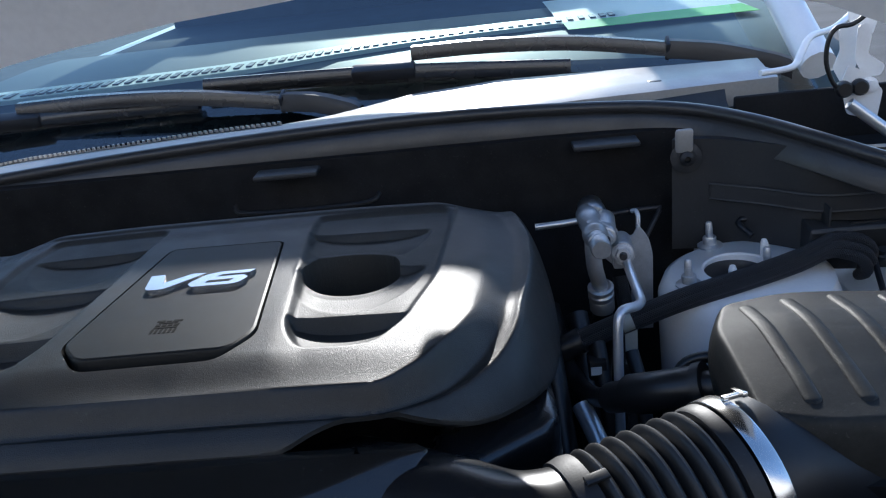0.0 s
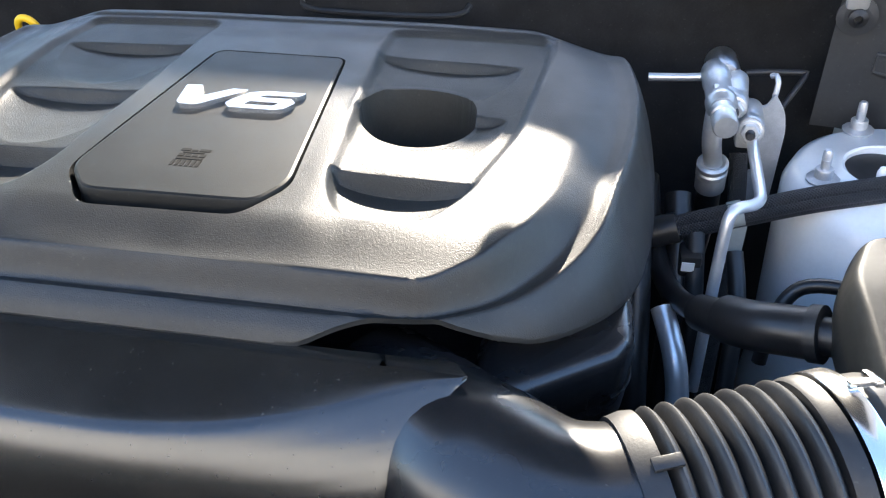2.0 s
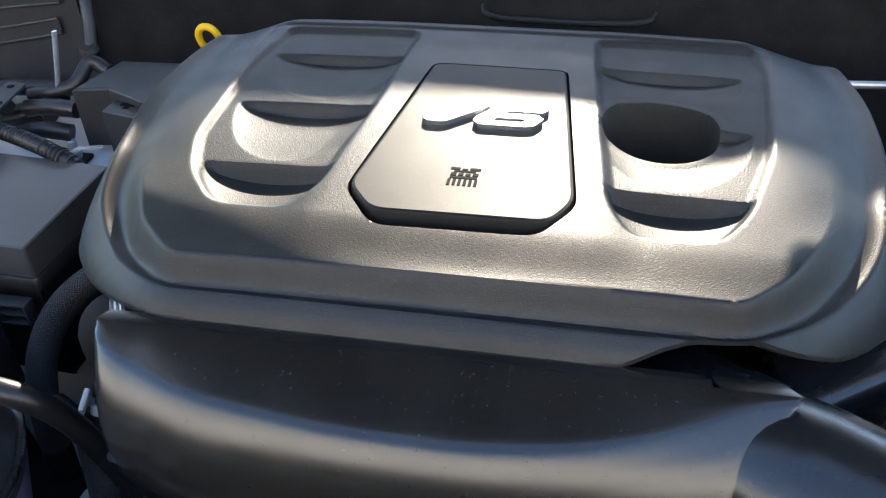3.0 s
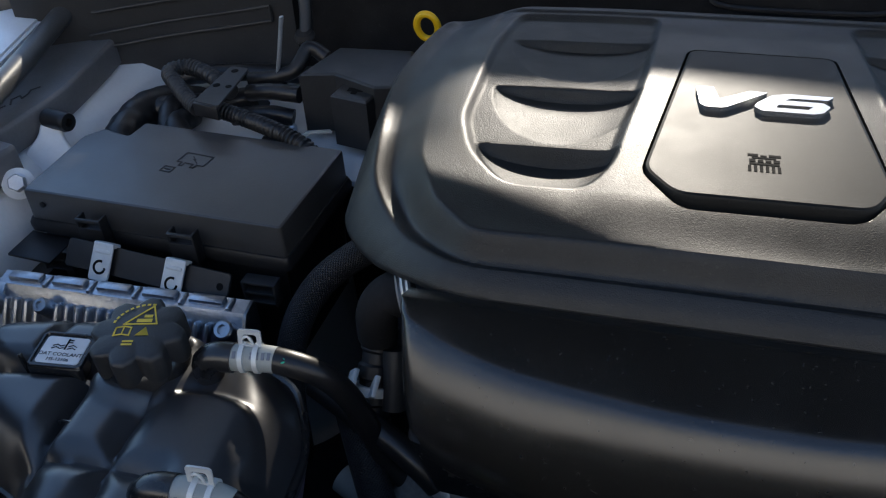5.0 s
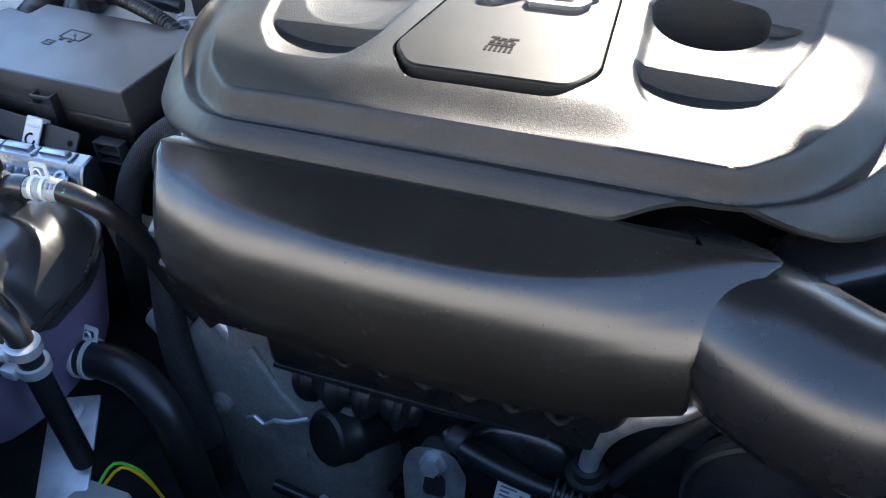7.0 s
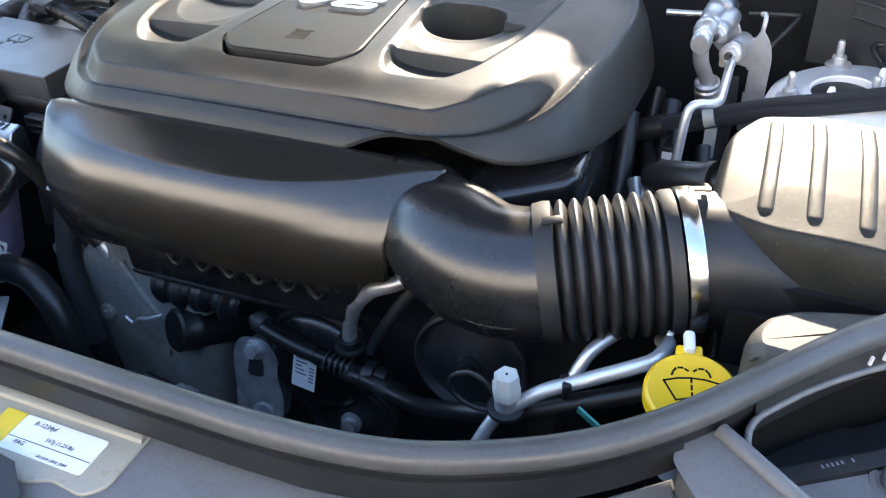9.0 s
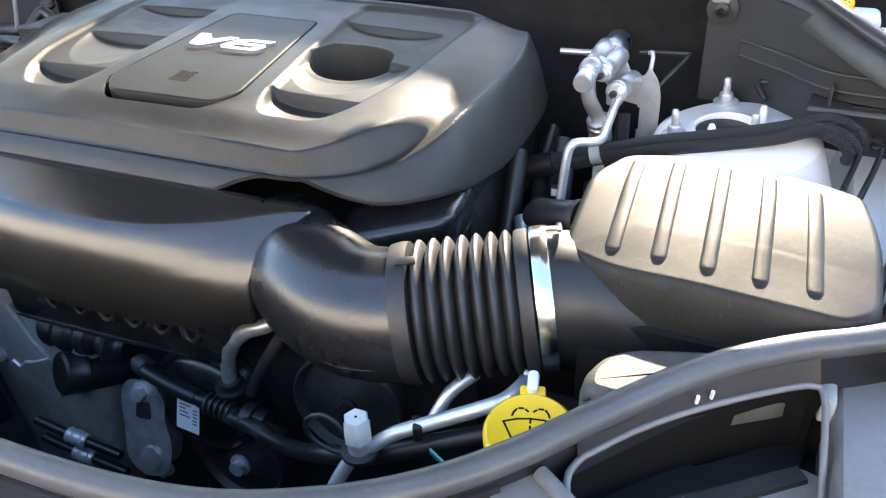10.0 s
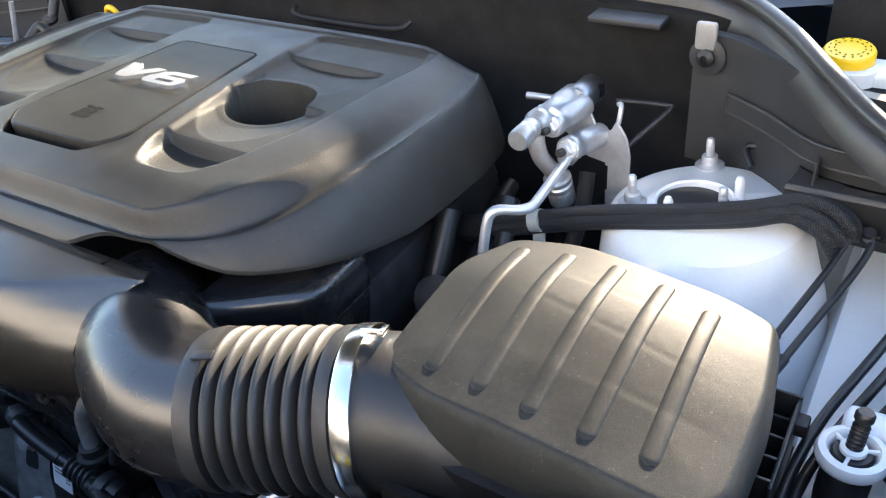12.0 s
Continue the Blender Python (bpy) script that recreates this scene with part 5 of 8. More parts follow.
part("bracket_slot", move_bm(rbox((0.158, 0.905, 0.0028), (0.163, 0.935, 0.0033), 0.0), frame_at((0, 0.9455, 0), (1, 0, 0), (0, -1, 0))), INK, ac)
part("bracket_rivet", lathe([(0.004, 0.0), (0.003, 0.002), (0.0, 0.0024)], (0.155, 0.9425, 0.962), (0, -1, 0), 12), ZINC, ac)
part("bracket_hook", tube([(0.171, 0.948, 0.985), (0.172, 0.951, 0.998), (0.170, 0.957, 1.003), (0.166, 0.960, 1.001)], 0.0028, 8), ZINC, ac)
part("side_pipe", tube([(0.112, 0.972, 0.992), (0.09, 0.975, 0.988), (0.05, 0.975, 0.986)], 0.0042, 12), TUBE, ac)

line = thing("bent_thin_pipe", (0.17, 0.98, 0.95), "thin dark bent pipe behind the refrigerant block", "pipe")
part("pipe", tube([(0.148, 1.0, 0.985), (0.17, 1.005, 0.985), (0.205, 1.008, 0.985), (0.208, 1.004, 0.983), (0.19, 0.98, 0.965), (0.17, 0.955, 0.945)], 0.0032, 10, smooth_step=0.003), DARKMETAL, line)

loom = thing("wiring_loom", (0.24, 0.85, 0.94), "black braided wiring loom lying over the strut tower", "cable")
LOOM = [(0.075, 0.822, 0.903), (0.105, 0.823, 0.915), (0.14, 0.826, 0.926), (0.20, 0.833, 0.943), (0.27, 0.845, 0.955), (0.33, 0.858, 0.966), (0.366, 0.868, 0.976), (0.386, 0.868, 0.974), (0.401, 0.866, 0.968), (0.409, 0.866, 0.957), (0.411, 0.874, 0.946), (0.410, 0.888, 0.938)]
for dy, dz, fan in ((0.0, 0.0058, 0.5), (-0.0035, -0.0015, 0.0), (-0.001, -0.0075, -0.5), (0.006, 0.0, 1.0)):
    part("sleeve", tube([(x + fan * 0.010 * min(3, max(0, i - 4)) / 3, y + dy + fan * 0.012 * min(3, max(0, i - 4)) / 3, z + dz) for i, (x, y, z) in enumerate(LOOM)], 0.0066, 16, uv=True), BRAID, loom)
w0, w1 = Vector((0.128, 0.8255, 0.9225)), Vector((0.142, 0.8265, 0.927))
part("tape_tag", lathe([(0.0117, 0.0), (0.0121, 0.0003), (0.0121, 0.0125), (0.0117, 0.0128)], w0, w1 - w0, 22), GREYCAP, loom, "pale printed tape wrapped round it")
part("tape_flag", rbox((0.132, 0.8205, 0.873), (0.1455, 0.8217, 0.915), 0.0), GREYCAP, loom, "hanging pale tape end")
part("end_plug", tube([(0.05, 0.822, 0.895), (0.066, 0.822, 0.900), (0.085, 0.8225, 0.907)], 0.0145, 18), BLACK, loom)

tray = thing("cable_tray", (0.40, 0.88, 0.93), "black plastic cable tray along the fender panel", "cable tray")
TR = round_poly([(0.352, 0.889), (0.44, 0.888), (0.575, 0.886), (0.575, 0.901), (0.46, 0.904), (0.41, 0.908), (0.372, 0.920), (0.357, 0.932)], 0.003, 3)
part("trough", stack([([(x, y + 0.014 * (y < 0.893)) for x, y in TR], 0.944), (TR, 0.981), (inset_poly(TR, 0.0012), 0.984), (inset_poly(TR, 0.003), 0.9855)]), GREYPL, tray)
part("front_flange", ribbon(spline([(0.365, 0.897, 0.957), (0.39, 0.896, 0.955), (0.41, 0.895, 0.951), (0.48, 0.894, 0.951), (0.57, 0.892, 0.950)], 0.01), [(-0.002, 0.0), (0.010, -0.002), (0.010, -0.005), (-0.002, -0.006)], True), GREYPL, tray)
part("back_lip", ribbon(spline([(0.40, 0.900, 0.985), (0.43, 0.8985, 0.985), (0.49, 0.897, 0.985), (0.57, 0.894, 0.985)], 0.01), [(-0.001, -0.004), (-0.001, 0.003), (0.001, 0.003), (0.001, -0.004)], True), BLACK, tray)
for x, y in ((0.408, 0.893), (0.431, 0.892), (0.452, 0.891)):
    clip = part("clip", lathe([(0.0052, 0.0), (0.0064, 0.001), (0.0064, 0.0055), (0.0042, 0.007), (0.0042, 0.010), (0.0056, 0.011), (0.0056, 0.0135), (0.0, 0.014)], (x, y - 0.005, 0.946), (0, -0.35, 1), 14), BLACK, tray)
    part("ear", rbox((x - 0.009, y - 0.008, 0.951), (x + 0.009, y + 0.006, 0.954), 0.001), BLACK, clip)
part("gusset", rbox((0.3745, 0.896, 0.980), (0.377, 0.918, 1.008), 0.0005), GREYPL, tray)
part("stop_pipe", tube([(0.31, 0.958, 0.957), (0.298, 0.975, 0.968), (0.31, 0.978, 0.972), (0.335, 0.965, 0.968), (0.358, 0.946, 0.966)], 0.004, 10), BLACK, tray)
connector = thing("harness_outlet", (0.470, 0.895, 0.96), "braided black harness leaving the cable tray through a round collar", "cable")
part("collar", lathe([(0.0165, 0.0), (0.0225, 0.0), (0.0225, 0.010), (0.0205, 0.012), (0.0165, 0.012)], (0.470, 0.898, 0.960), (0.10, -0.80, -0.55), 28), BLACK, connector)
part("sleeve", tube([(0.468, 0.915, 0.966), (0.471, 0.893, 0.956), (0.476, 0.865, 0.940), (0.480, 0.842, 0.918), (0.484, 0.825, 0.885)], 0.0150, 20, uv=True), BRAID, connector)
part("tape", tube([(0.4755, 0.868, 0.942), (0.478, 0.854, 0.931), (0.4795, 0.845, 0.922)], 0.0158, 20), GREYPL, connector, "grey tape wrapped round the sleeve")

for k, pts in enumerate(([(0.418, 0.880, 0.958), (0.412, 0.85, 0.945), (0.395, 0.78, 0.93), (0.378, 0.715, 0.918), (0.36, 0.66, 0.91)],
                         [(0.436, 0.868, 0.955), (0.430, 0.84, 0.944), (0.408, 0.76, 0.927), (0.389, 0.69, 0.915), (0.37, 0.64, 0.91)],
                         [(0.487, 0.86, 0.945), (0.478, 0.815, 0.938), (0.462, 0.755, 0.932), (0.440, 0.675, 0.926), (0.431, 0.62, 0.92), (0.428, 0.55, 0.91), (0.430, 0.49, 0.89)],
                         [(0.50, 0.85, 0.945), (0.492, 0.80, 0.936), (0.472, 0.735, 0.93), (0.448, 0.655, 0.924), (0.437, 0.60, 0.917), (0.436, 0.54, 0.90)],
                         [(0.52, 0.83, 0.945), (0.512, 0.79, 0.938), (0.492, 0.73, 0.933), (0.470, 0.67, 0.925), (0.465, 0.62, 0.90)])):
    t = thing("cable", pts[0], "black sheathed cable running along the white fender apron", "cable", "cables along the fender")
    part("sheath", tube(pts, 0.0034 if k < 2 else 0.0042, 12), HOSE, t)
    if k < 2:
        p, q = Vector(pts[2]), Vector(pts[3])
        part("sleeve", sweep(bm_new(), [p + (q - p) * 0.45, p + (q - p) * 1.0, q + (q - p) * 0.1], 0.0048, 14), RUBBER, t)

bumper = thing("height_stop", (0.463, 0.625, 0.90), "black threaded post in a white plastic ring", "hood stop")
part("ring", lathe([(0.0150, 0.0), (0.0195, -0.002), (0.0225, 0.001), (0.0235, 0.005), (0.0215, 0.010), (0.0170, 0.011), (0.0150, 0.008), (0.0150, 0.0)], (0.463, 0.623, 0.943), (0, 0, 1), 36), WHITEPL, bumper, "white plastic ring")
part("backing_tab", rbox((0.452, 0.640, 0.938), (0.492, 0.664, 0.957), 0.006, 3), WHITEPL, bumper, "white plastic tab")
part("inner_ring", lathe([(0.008, 0.0), (0.0135, 0.0), (0.0135, 0.005), (0.012, 0.008), (0.009, 0.008)], (0.463, 0.623, 0.943), (0, 0, 1), 28), BLACK, bumper)
part("washer", lathe([(0.005, 0.0), (0.0085, 0.0), (0.0085, 0.003), (0.005, 0.004)], (0.463, 0.623, 0.952), (0, 0, 1), 24), WHITEPL, bumper)
prof = [(0.0065, 0.0)]
for k in range(7):
    prof += [(0.0058, 0.0035 * k + 0.001), (0.0050, 0.0035 * k + 0.0027)]
prof += [(0.0048, 0.026), (0.0063, 0.028), (0.0063, 0.032), (0.005, 0.034), (0.0, 0.0345)]
part("post", lathe(prof, (0.463, 0.623, 0.951), (0.04, 0.1, 1), 20), BLACK, bumper)
part("socket", lathe([(0.014, 0.0), (0.0165, 0.02), (0.0165, 0.045), (0.013, 0.05)], (0.461, 0.612, 0.895), (0.05, 0.2, 1), 20), BLACK, bumper)

for a in (20, 140, 260):
    part("spoke", move_bm(rbox((0.008, -0.0012, 0), (0.017, 0.0012, 0.003), 0.0005), Matrix.Translation((0.463, 0.623, 0.9500)) @ Matrix.Rotation(radians(a), 4, "Z")), WHITEPL, bumper)

# breather hose between the cover and the air box
vent = thing("breather_hose", (0.10, 0.70, 0.88), "glossy black breather hose with a thick sleeve", "hose")
part("hose", tube([(0.060, 0.91, 0.905), (0.063, 0.86, 0.892), (0.070, 0.815, 0.877), (0.077, 0.785, 0.872), (0.085, 0.745, 0.884), (0.095, 0.705, 0.906), (0.108, 0.672, 0.928)], 0.0102, 18), HOSE, vent)
part("sleeve", tube([(0.098, 0.695, 0.912), (0.106, 0.676, 0.925), (0.117, 0.657, 0.938), (0.126, 0.646, 0.945)], 0.0150, 22), RUBBER, vent)
part("elbow", tube([(0.112, 0.664, 0.934), (0.122, 0.650, 0.943), (0.132, 0.640, 0.950), (0.146, 0.631, 0.957), (0.166, 0.620, 0.965)], 0.0185, 24), HOSE, vent, "glossy moulded rubber elbow")
part("collar", tube([(0.160, 0.623, 0.963), (0.167, 0.6195, 0.966)], 0.0205, 24), RUBBER, vent)
part("spigot", tube([(0.160, 0.623, 0.963), (0.20, 0.605, 0.972)], 0.0135, 20), BLACK, vent)
loop_hose = thing("vacuum_hose", (0.16, 0.72, 0.9), "thin black curved vacuum hose beside the tower", "hose")
part("hose", tube([(0.150, 0.69, 0.87), (0.155, 0.70, 0.91), (0.172, 0.71, 0.935), (0.205, 0.70, 0.945), (0.24, 0.68, 0.945)], 0.006, 12), HOSE, loop_hose)

# dark hoses and pipes deep between cover and tower
for name, label, mat, r, pts in (
        ("heater_hose", "black heater hose running down behind the engine", HOSE, 0.013, [(0.045, 0.80, 0.93), (0.05, 0.76, 0.88), (0.055, 0.70, 0.80), (0.06, 0.66, 0.70)]),
        ("heater_hose", "black heater hose running down behind the engine", HOSE, 0.012, [(0.085, 0.86, 0.92), (0.09, 0.80, 0.86), (0.085, 0.75, 0.78), (0.08, 0.70, 0.68)]),
        ("coolant_pipe", "dull aluminium coolant pipe bent downwards", TUBE, 0.010, [(0.072, 0.735, 0.880), (0.085, 0.70, 0.855), (0.090, 0.675, 0.82), (0.078, 0.655, 0.79), (0.06, 0.64, 0.76)]),
        ("harness", "black taped harness with clips", BLACK, 0.009, [(0.10, 0.83, 0.915), (0.103, 0.80, 0.88), (0.105, 0.77, 0.83), (0.10, 0.73, 0.75)]),
        ("harness", "black taped harness with clips", BLACK, 0.008, [(0.135, 0.80, 0.90), (0.14, 0.76, 0.86), (0.135, 0.71, 0.78)]),
        ("brake_line", "shiny speckled foil-wrapped line", BRAID, 0.009, [(0.145, 0.93, 0.93), (0.148, 0.90, 0.88), (0.14, 0.84, 0.80), (0.13, 0.78, 0.72)])):
    t = thing(name, pts[0], label, "hose")
    part("tube", tube(pts, r, 14, uv=True), mat, t)
plug = thing("sensor_plug", (0.098, 0.80, 0.87), "black sensor plug with a small white tag", "connector")
part("housing", rbox((0.088, 0.792, 0.872), (0.108, 0.818, 0.895), 0.003), BLACK, plug)
part("tag", rbox((0.090, 0.7905, 0.880), (0.1015, 0.7915, 0.8895), 0), WHITEPL, plug, "white tag")

# smooth black box below the cover's front lip
vb = thing("resonator_box", (0.0, 0.60, 0.85), "smooth black plastic resonator below the engine cover", "resonator")
O = round_poly([(-0.046, 0.530), (0.033, 0.583), (0.0415, 0.600), (0.0385, 0.67), (-0.066, 0.67), (-0.068, 0.556)], [0.012, 0.010, 0.010, 0.01, 0.01, 0.014], 6)


def box_top(x, y):
    """Flat top that rises a little towards the outer end."""
    return 0.9600 + 0.004 * smoothstep(0.0, 0.042, x)


ROUND = [(0.0, 0.0125), (0.0009, 0.0085), (0.0030, 0.0045), (0.0062, 0.0018), (0.0105, 0.0004), (0.0150, 0.0)]
part("body", stack([(inset_poly(O, 0.016), 0.83), (inset_poly(O, 0.003), 0.895), (inset_poly(O, 0.001), 0.915), (inset_poly(O, 0.001), 0.9185), (O, 0.920)]
                   + [(inset_poly(O, d), lambda x, y, drop=drop: box_top(x, y) - drop) for d, drop in ROUND]), SMOOTH, vb)
part("mould_seam", sweep(bm_new(), [(x, y, 0.921) for x, y in O[8:30]], 0.0009, 6), SMOOTH, vb)
part("neck_clip", move_bm(rbox((-0.003, -0.008, -0.028), (0.003, 0.008, 0.028), 0.002), pose(-0.052, 0.510, 0.955, 0, -28, 30)), ALU, vb, "bright metal neck clip")
block = thing("engine_block", (C, 0.75, 0.42), "dark engine castings below the plastic cover", "engine")
part("crankcase", rbox((-0.56, 0.50, 0.45), (0.0, 0.98, 0.80), 0.02), DARKMETAL, block)
part("head_cover", rbox((-0.60, 0.58, 0.80), (0.03, 0.95, 0.915), 0.02), DARKMETAL, block)
part("front_casting", stack([(round_poly([(-0.52, 0.46), (-0.36, 0.44), (-0.33, 0.52), (-0.54, 0.55)], 0.02), 0.50), (round_poly([(-0.56, 0.47), (-0.36, 0.455), (-0.35, 0.52), (-0.56, 0.55)], 0.02), 0.79), (round_poly([(-0.52, 0.49), (-0.37, 0.47), (-0.36, 0.52), (-0.53, 0.55)], 0.02), 0.84)]), CASTING, block, "pale cast aluminium front cover")

for x, z in ((-0.515, 0.735), (-0.43, 0.70)):
    part("casting_boss", lathe([(0.013, -0.02), (0.011, 0.002), (0.009, 0.004), (0.0065, 0.004), (0.0065, 0.008), (0.0, 0.0085)], (x, 0.462, z), (0, -1, 0.2), 16), CASTING, block)
part("casting_rib", sweep(bm_new(), [(-0.47, 0.468, 0.82), (-0.44, 0.460, 0.78), (-0.41, 0.458, 0.74)], 0.005, 8), CASTING, block)


# ---------------------------------------------------------------- passenger side: fuse box, module, coolant tank
CLAMPZ = material("pale_zinc_coating", (0.60, 0.62, 0.62), 0.42, metal=0.25, mottle=0.08, mottle_scale=80)
TAPE = material("wrinkled_black_tape", (0.012, 0.012, 0.013), 0.38, grain=1.0, grain_scale=95, mottle=0.3, rough_var=0.1)
fuse = thing("fuse_box", (-0.82, 0.71, 0.80), "black plastic fuse box with a latched flat lid", "fuse box")
F = round_poly([(-0.967, 0.641), (-0.687, 0.630), (-0.680, 0.772), (-0.917, 0.788), (-0.920, 0.758), (-0.955, 0.768), (-0.970, 0.748)], 0.004, 3)
FB = round_poly([(-0.965, 0.645), (-0.69, 0.634), (-0.684, 0.768), (-0.915, 0.782), (-0.965, 0.75)], 0.005, 3)
part("body", stack([(inset_poly(FB, 0.008), 0.78), (FB, 0.905)]), BLACK, fuse)
part("rim", stack([(inset_poly(F, -0.004), 0.903), (inset_poly(F, -0.005), 0.911), (inset_poly(F, -0.002), 0.9165)]), BLACK, fuse)
flid = part("lid", stack([(F, 0.9165), (inset_poly(F, 0.0005), 0.9462), (inset_poly(F, 0.0012), 0.9485), (inset_poly(F, 0.003), 0.9495)]), FUSELID, fuse)


def flat(bm_, pts, w, h=0.0004):
    """Thin printed strokes along a closed or open line."""
    for (ax, ay), (bx, by) in zip(pts, pts[1:]):
        d = Vector((bx - ax, by - ay, 0))
        rbox((-d.length / 2 - w / 2, -w / 2, 0), (d.length / 2 + w / 2, w / 2, h), 0, bm=bm_)
        bm_.verts.ensure_lookup_table()
        vs = island(bm_, bm_.verts[-1])
        bmesh.ops.transform(bm_, matrix=Matrix.Translation(((ax + bx) / 2, (ay + by) / 2, 0)) @ Matrix.Rotation(math.atan2(d.y, d.x), 4, "Z"), verts=vs)
    return bm_


m0 = pose(-0.824, 0.712, 0.9497, 0, 0, -8)
bm = flat(bm_new(), [(-0.016, 0.004), (-0.016, 0.022), (0.016, 0.022), (0.016, 0.004), (0.008, 0.004), (0.008, -0.002), (0.004, -0.002), (0.004, 0.004), (-0.006, 0.004), (-0.006, -0.002), (-0.010, -0.002), (-0.010, 0.004), (-0.016, 0.004)], 0.0012)
flat(bm, [(-0.005, 0.017), (0.001, 0.012), (-0.001, 0.012), (0.006, 0.007)], 0.0012)
flat(bm, [(-0.022, -0.016), (-0.010, -0.016), (-0.010, -0.007), (-0.022, -0.007), (-0.022, -0.016)], 0.0012)
flat(bm, [(-0.019, -0.0115), (-0.013, -0.0115)], 0.0012)
part("moulded_mark", move_bm(bm, m0), BLACK, flid, smooth=False)
part("lid_pin", lathe([(0.003, 0.0), (0.003, 0.002), (0.0015, 0.0025)], (-0.947, 0.6405, 0.935), (0, -1, 0), 12), BLACK, flid)
for x in (-0.8835, -0.784):
    y = 0.6365 - 0.011 * (x + 0.967) / 0.28
    lt = part("latch", rbox((x - 0.0135, y - 0.013, 0.897), (x + 0.0135, y - 0.010, 0.928), 0.001), BLACK, fuse)
    part("latch_bar", rbox((x - 0.0135, y - 0.0135, 0.9345), (x + 0.0135, y - 0.0105, 0.9385), 0.001), GREYPL, lt)
    for sx in (-0.0135, 0.0110):
        part("latch_cheek", rbox((x + sx, y - 0.0125, 0.905), (x + sx + 0.0025, y - 0.0005, 0.9385), 0.0008), BLACK, lt)
    part("latch_tongue", rbox((x - 0.0105, y - 0.009, 0.922), (x + 0.0105, y - 0.0005, 0.926), 0.001), BLACK, lt)
for x, z in ((-0.935, 0.893), (-0.712, 0.893)):
    for dz in (0.0, -0.011, -0.022):
        part("ladder_clip", rbox((x - 0.017, 0.620 - (x + 0.967) * 0.03, z + dz), (x + 0.017, 0.634 - (x + 0.967) * 0.03, z + dz + 0.0028), 0.0008), GREYPL, fuse)
    for dx in (-0.017, 0.0145):
        part("ladder_rail", rbox((x + dx, 0.619 - (x + 0.967) * 0.03, z - 0.022), (x + dx + 0.0025, 0.632 - (x + 0.967) * 0.03, z + 0.003), 0.0006), GREYPL, fuse)
part("side_wing", rbox((-0.972, 0.600, 0.896), (-0.925, 0.640, 0.899), 0.001, turn=Matrix.Rotation(radians(5), 3, "Y")), BLACK, fuse)

bar = thing("mounting_bar", (-0.80, 0.59, 0.88), "black steel mounting bar with two zinc clips", "bracket")
turn = pose(-0.815, 0.597, 0.9085, -38, 3.5, -3.0)
part("bar", move_bm(plate([(-0.086, -0.0135), (0.086, -0.0135), (0.086, 0.0135), (-0.086, 0.0135)], -0.003, 0.0, 0.0008, 0.004), turn @ pose(0, 0, 0, 90, 0, 0)), BLACK, bar)
part("bar_hole", move_bm(lathe([(0.0, 0.0003), (0.0035, 0.0003), (0.0035, 0.0001)], (0.077, 0, 0), (0, 0, 1), 12), turn @ pose(0, 0, 0, 90, 0, 0)), INK, bar)
for x in (-0.044, 0.032):
    cmx = turn @ pose(x, -0.004, 0.0, 90, 0, 0)
    c = part("clip", move_bm(plate([(-0.0105, -0.020), (0.0105, -0.020), (0.0105, 0.0155), (-0.0105, 0.0155)], 0.0, 0.002, 0.0006, 0.003), cmx), CLAMPZ, bar, "zinc plated spring clip")
    part("clip_fold", move_bm(rbox((-0.0105, 0.012, -0.010), (0.0105, 0.0165, 0.0022), 0.0012), cmx), CLAMPZ, c)
    part("clip_step", move_bm(rbox((-0.008, 0.006, 0.0015), (0.008, 0.0095, 0.0034), 0.0008), cmx), CLAMPZ, c)
    arc = [(0.0058 * math.cos(a), -0.007 + 0.0058 * math.sin(a), 0.0022) for a in np.linspace(radians(70), radians(360), 20)]
    part("clip_ring", move_bm(sweep(bm_new(), arc, 0.0012, 6), cmx), INK, c)

ecu = thing("control_module", (-0.83, 0.545, 0.82), "finned cast aluminium control module", "control module")
e0 = pose(-0.826, 0.562, 0.900, 0, 0, 1.5)
prof = [(-0.024, -0.070), (-0.018, -0.030), (-0.004, -0.003), (0.0, 0.002), (0.016, 0.004), (0.020, 0.0), (0.020, -0.070)]
bm = bm_new()
rows = [[bm.verts.new((x, y, z)) for y, z in prof] for x in (-0.126, -0.124, 0.124, 0.126)]
for v in rows[0] + rows[3]:
    v.co.z -= 0.0015
    v.co.y += 0.001
for a, b in zip(rows, rows[1:]):
    for k in range(len(prof) - 1):
        bm.faces.new((a[k], b[k], b[k + 1], a[k + 1]))
bm.faces.new(rows[0])
bm.faces.new(rows[3][::-1])
bmesh.ops.recalc_face_normals(bm, faces=bm.faces)
part("housing", move_bm(bm, e0), ECUALU, ecu)
fin_tilt = Matrix.Rotation(radians(-27), 3, "X")
for k in range(22):
    x = -0.112 + k * 0.0107
    if abs(x + 0.066) < 0.006 or abs(x - 0.112) < 0.012:
        continue
    fm = e0 @ Matrix.Translation((x, -0.0165, -0.022)) @ fin_tilt.to_4x4() @ Matrix.Rotation(radians(7), 4, "Y")
    part("fin", move_bm(rbox((-0.0028, -0.0045, -0.018), (0.0028, 0.006, 0.018), 0.0025, 2), fm), ECUALU, ecu)
    part("fin", move_bm(rbox((-0.0026, -0.0045, -0.058), (0.0026, 0.005, -0.024), 0.002, 1), fm), ECUALU, ecu)
for k in range(5):
    x = -0.098 + k * 0.046
    part("top_pad", move_bm(rbox((x - 0.017, 0.004, 0.001), (x + 0.017, 0.015, 0.0075), 0.0025), e0), ECUALU, ecu)
    part("top_rib", move_bm(rbox((x + 0.0205, 0.0, -0.002), (x + 0.0255, 0.016, 0.0055), 0.002), e0), ECUALU, ecu)
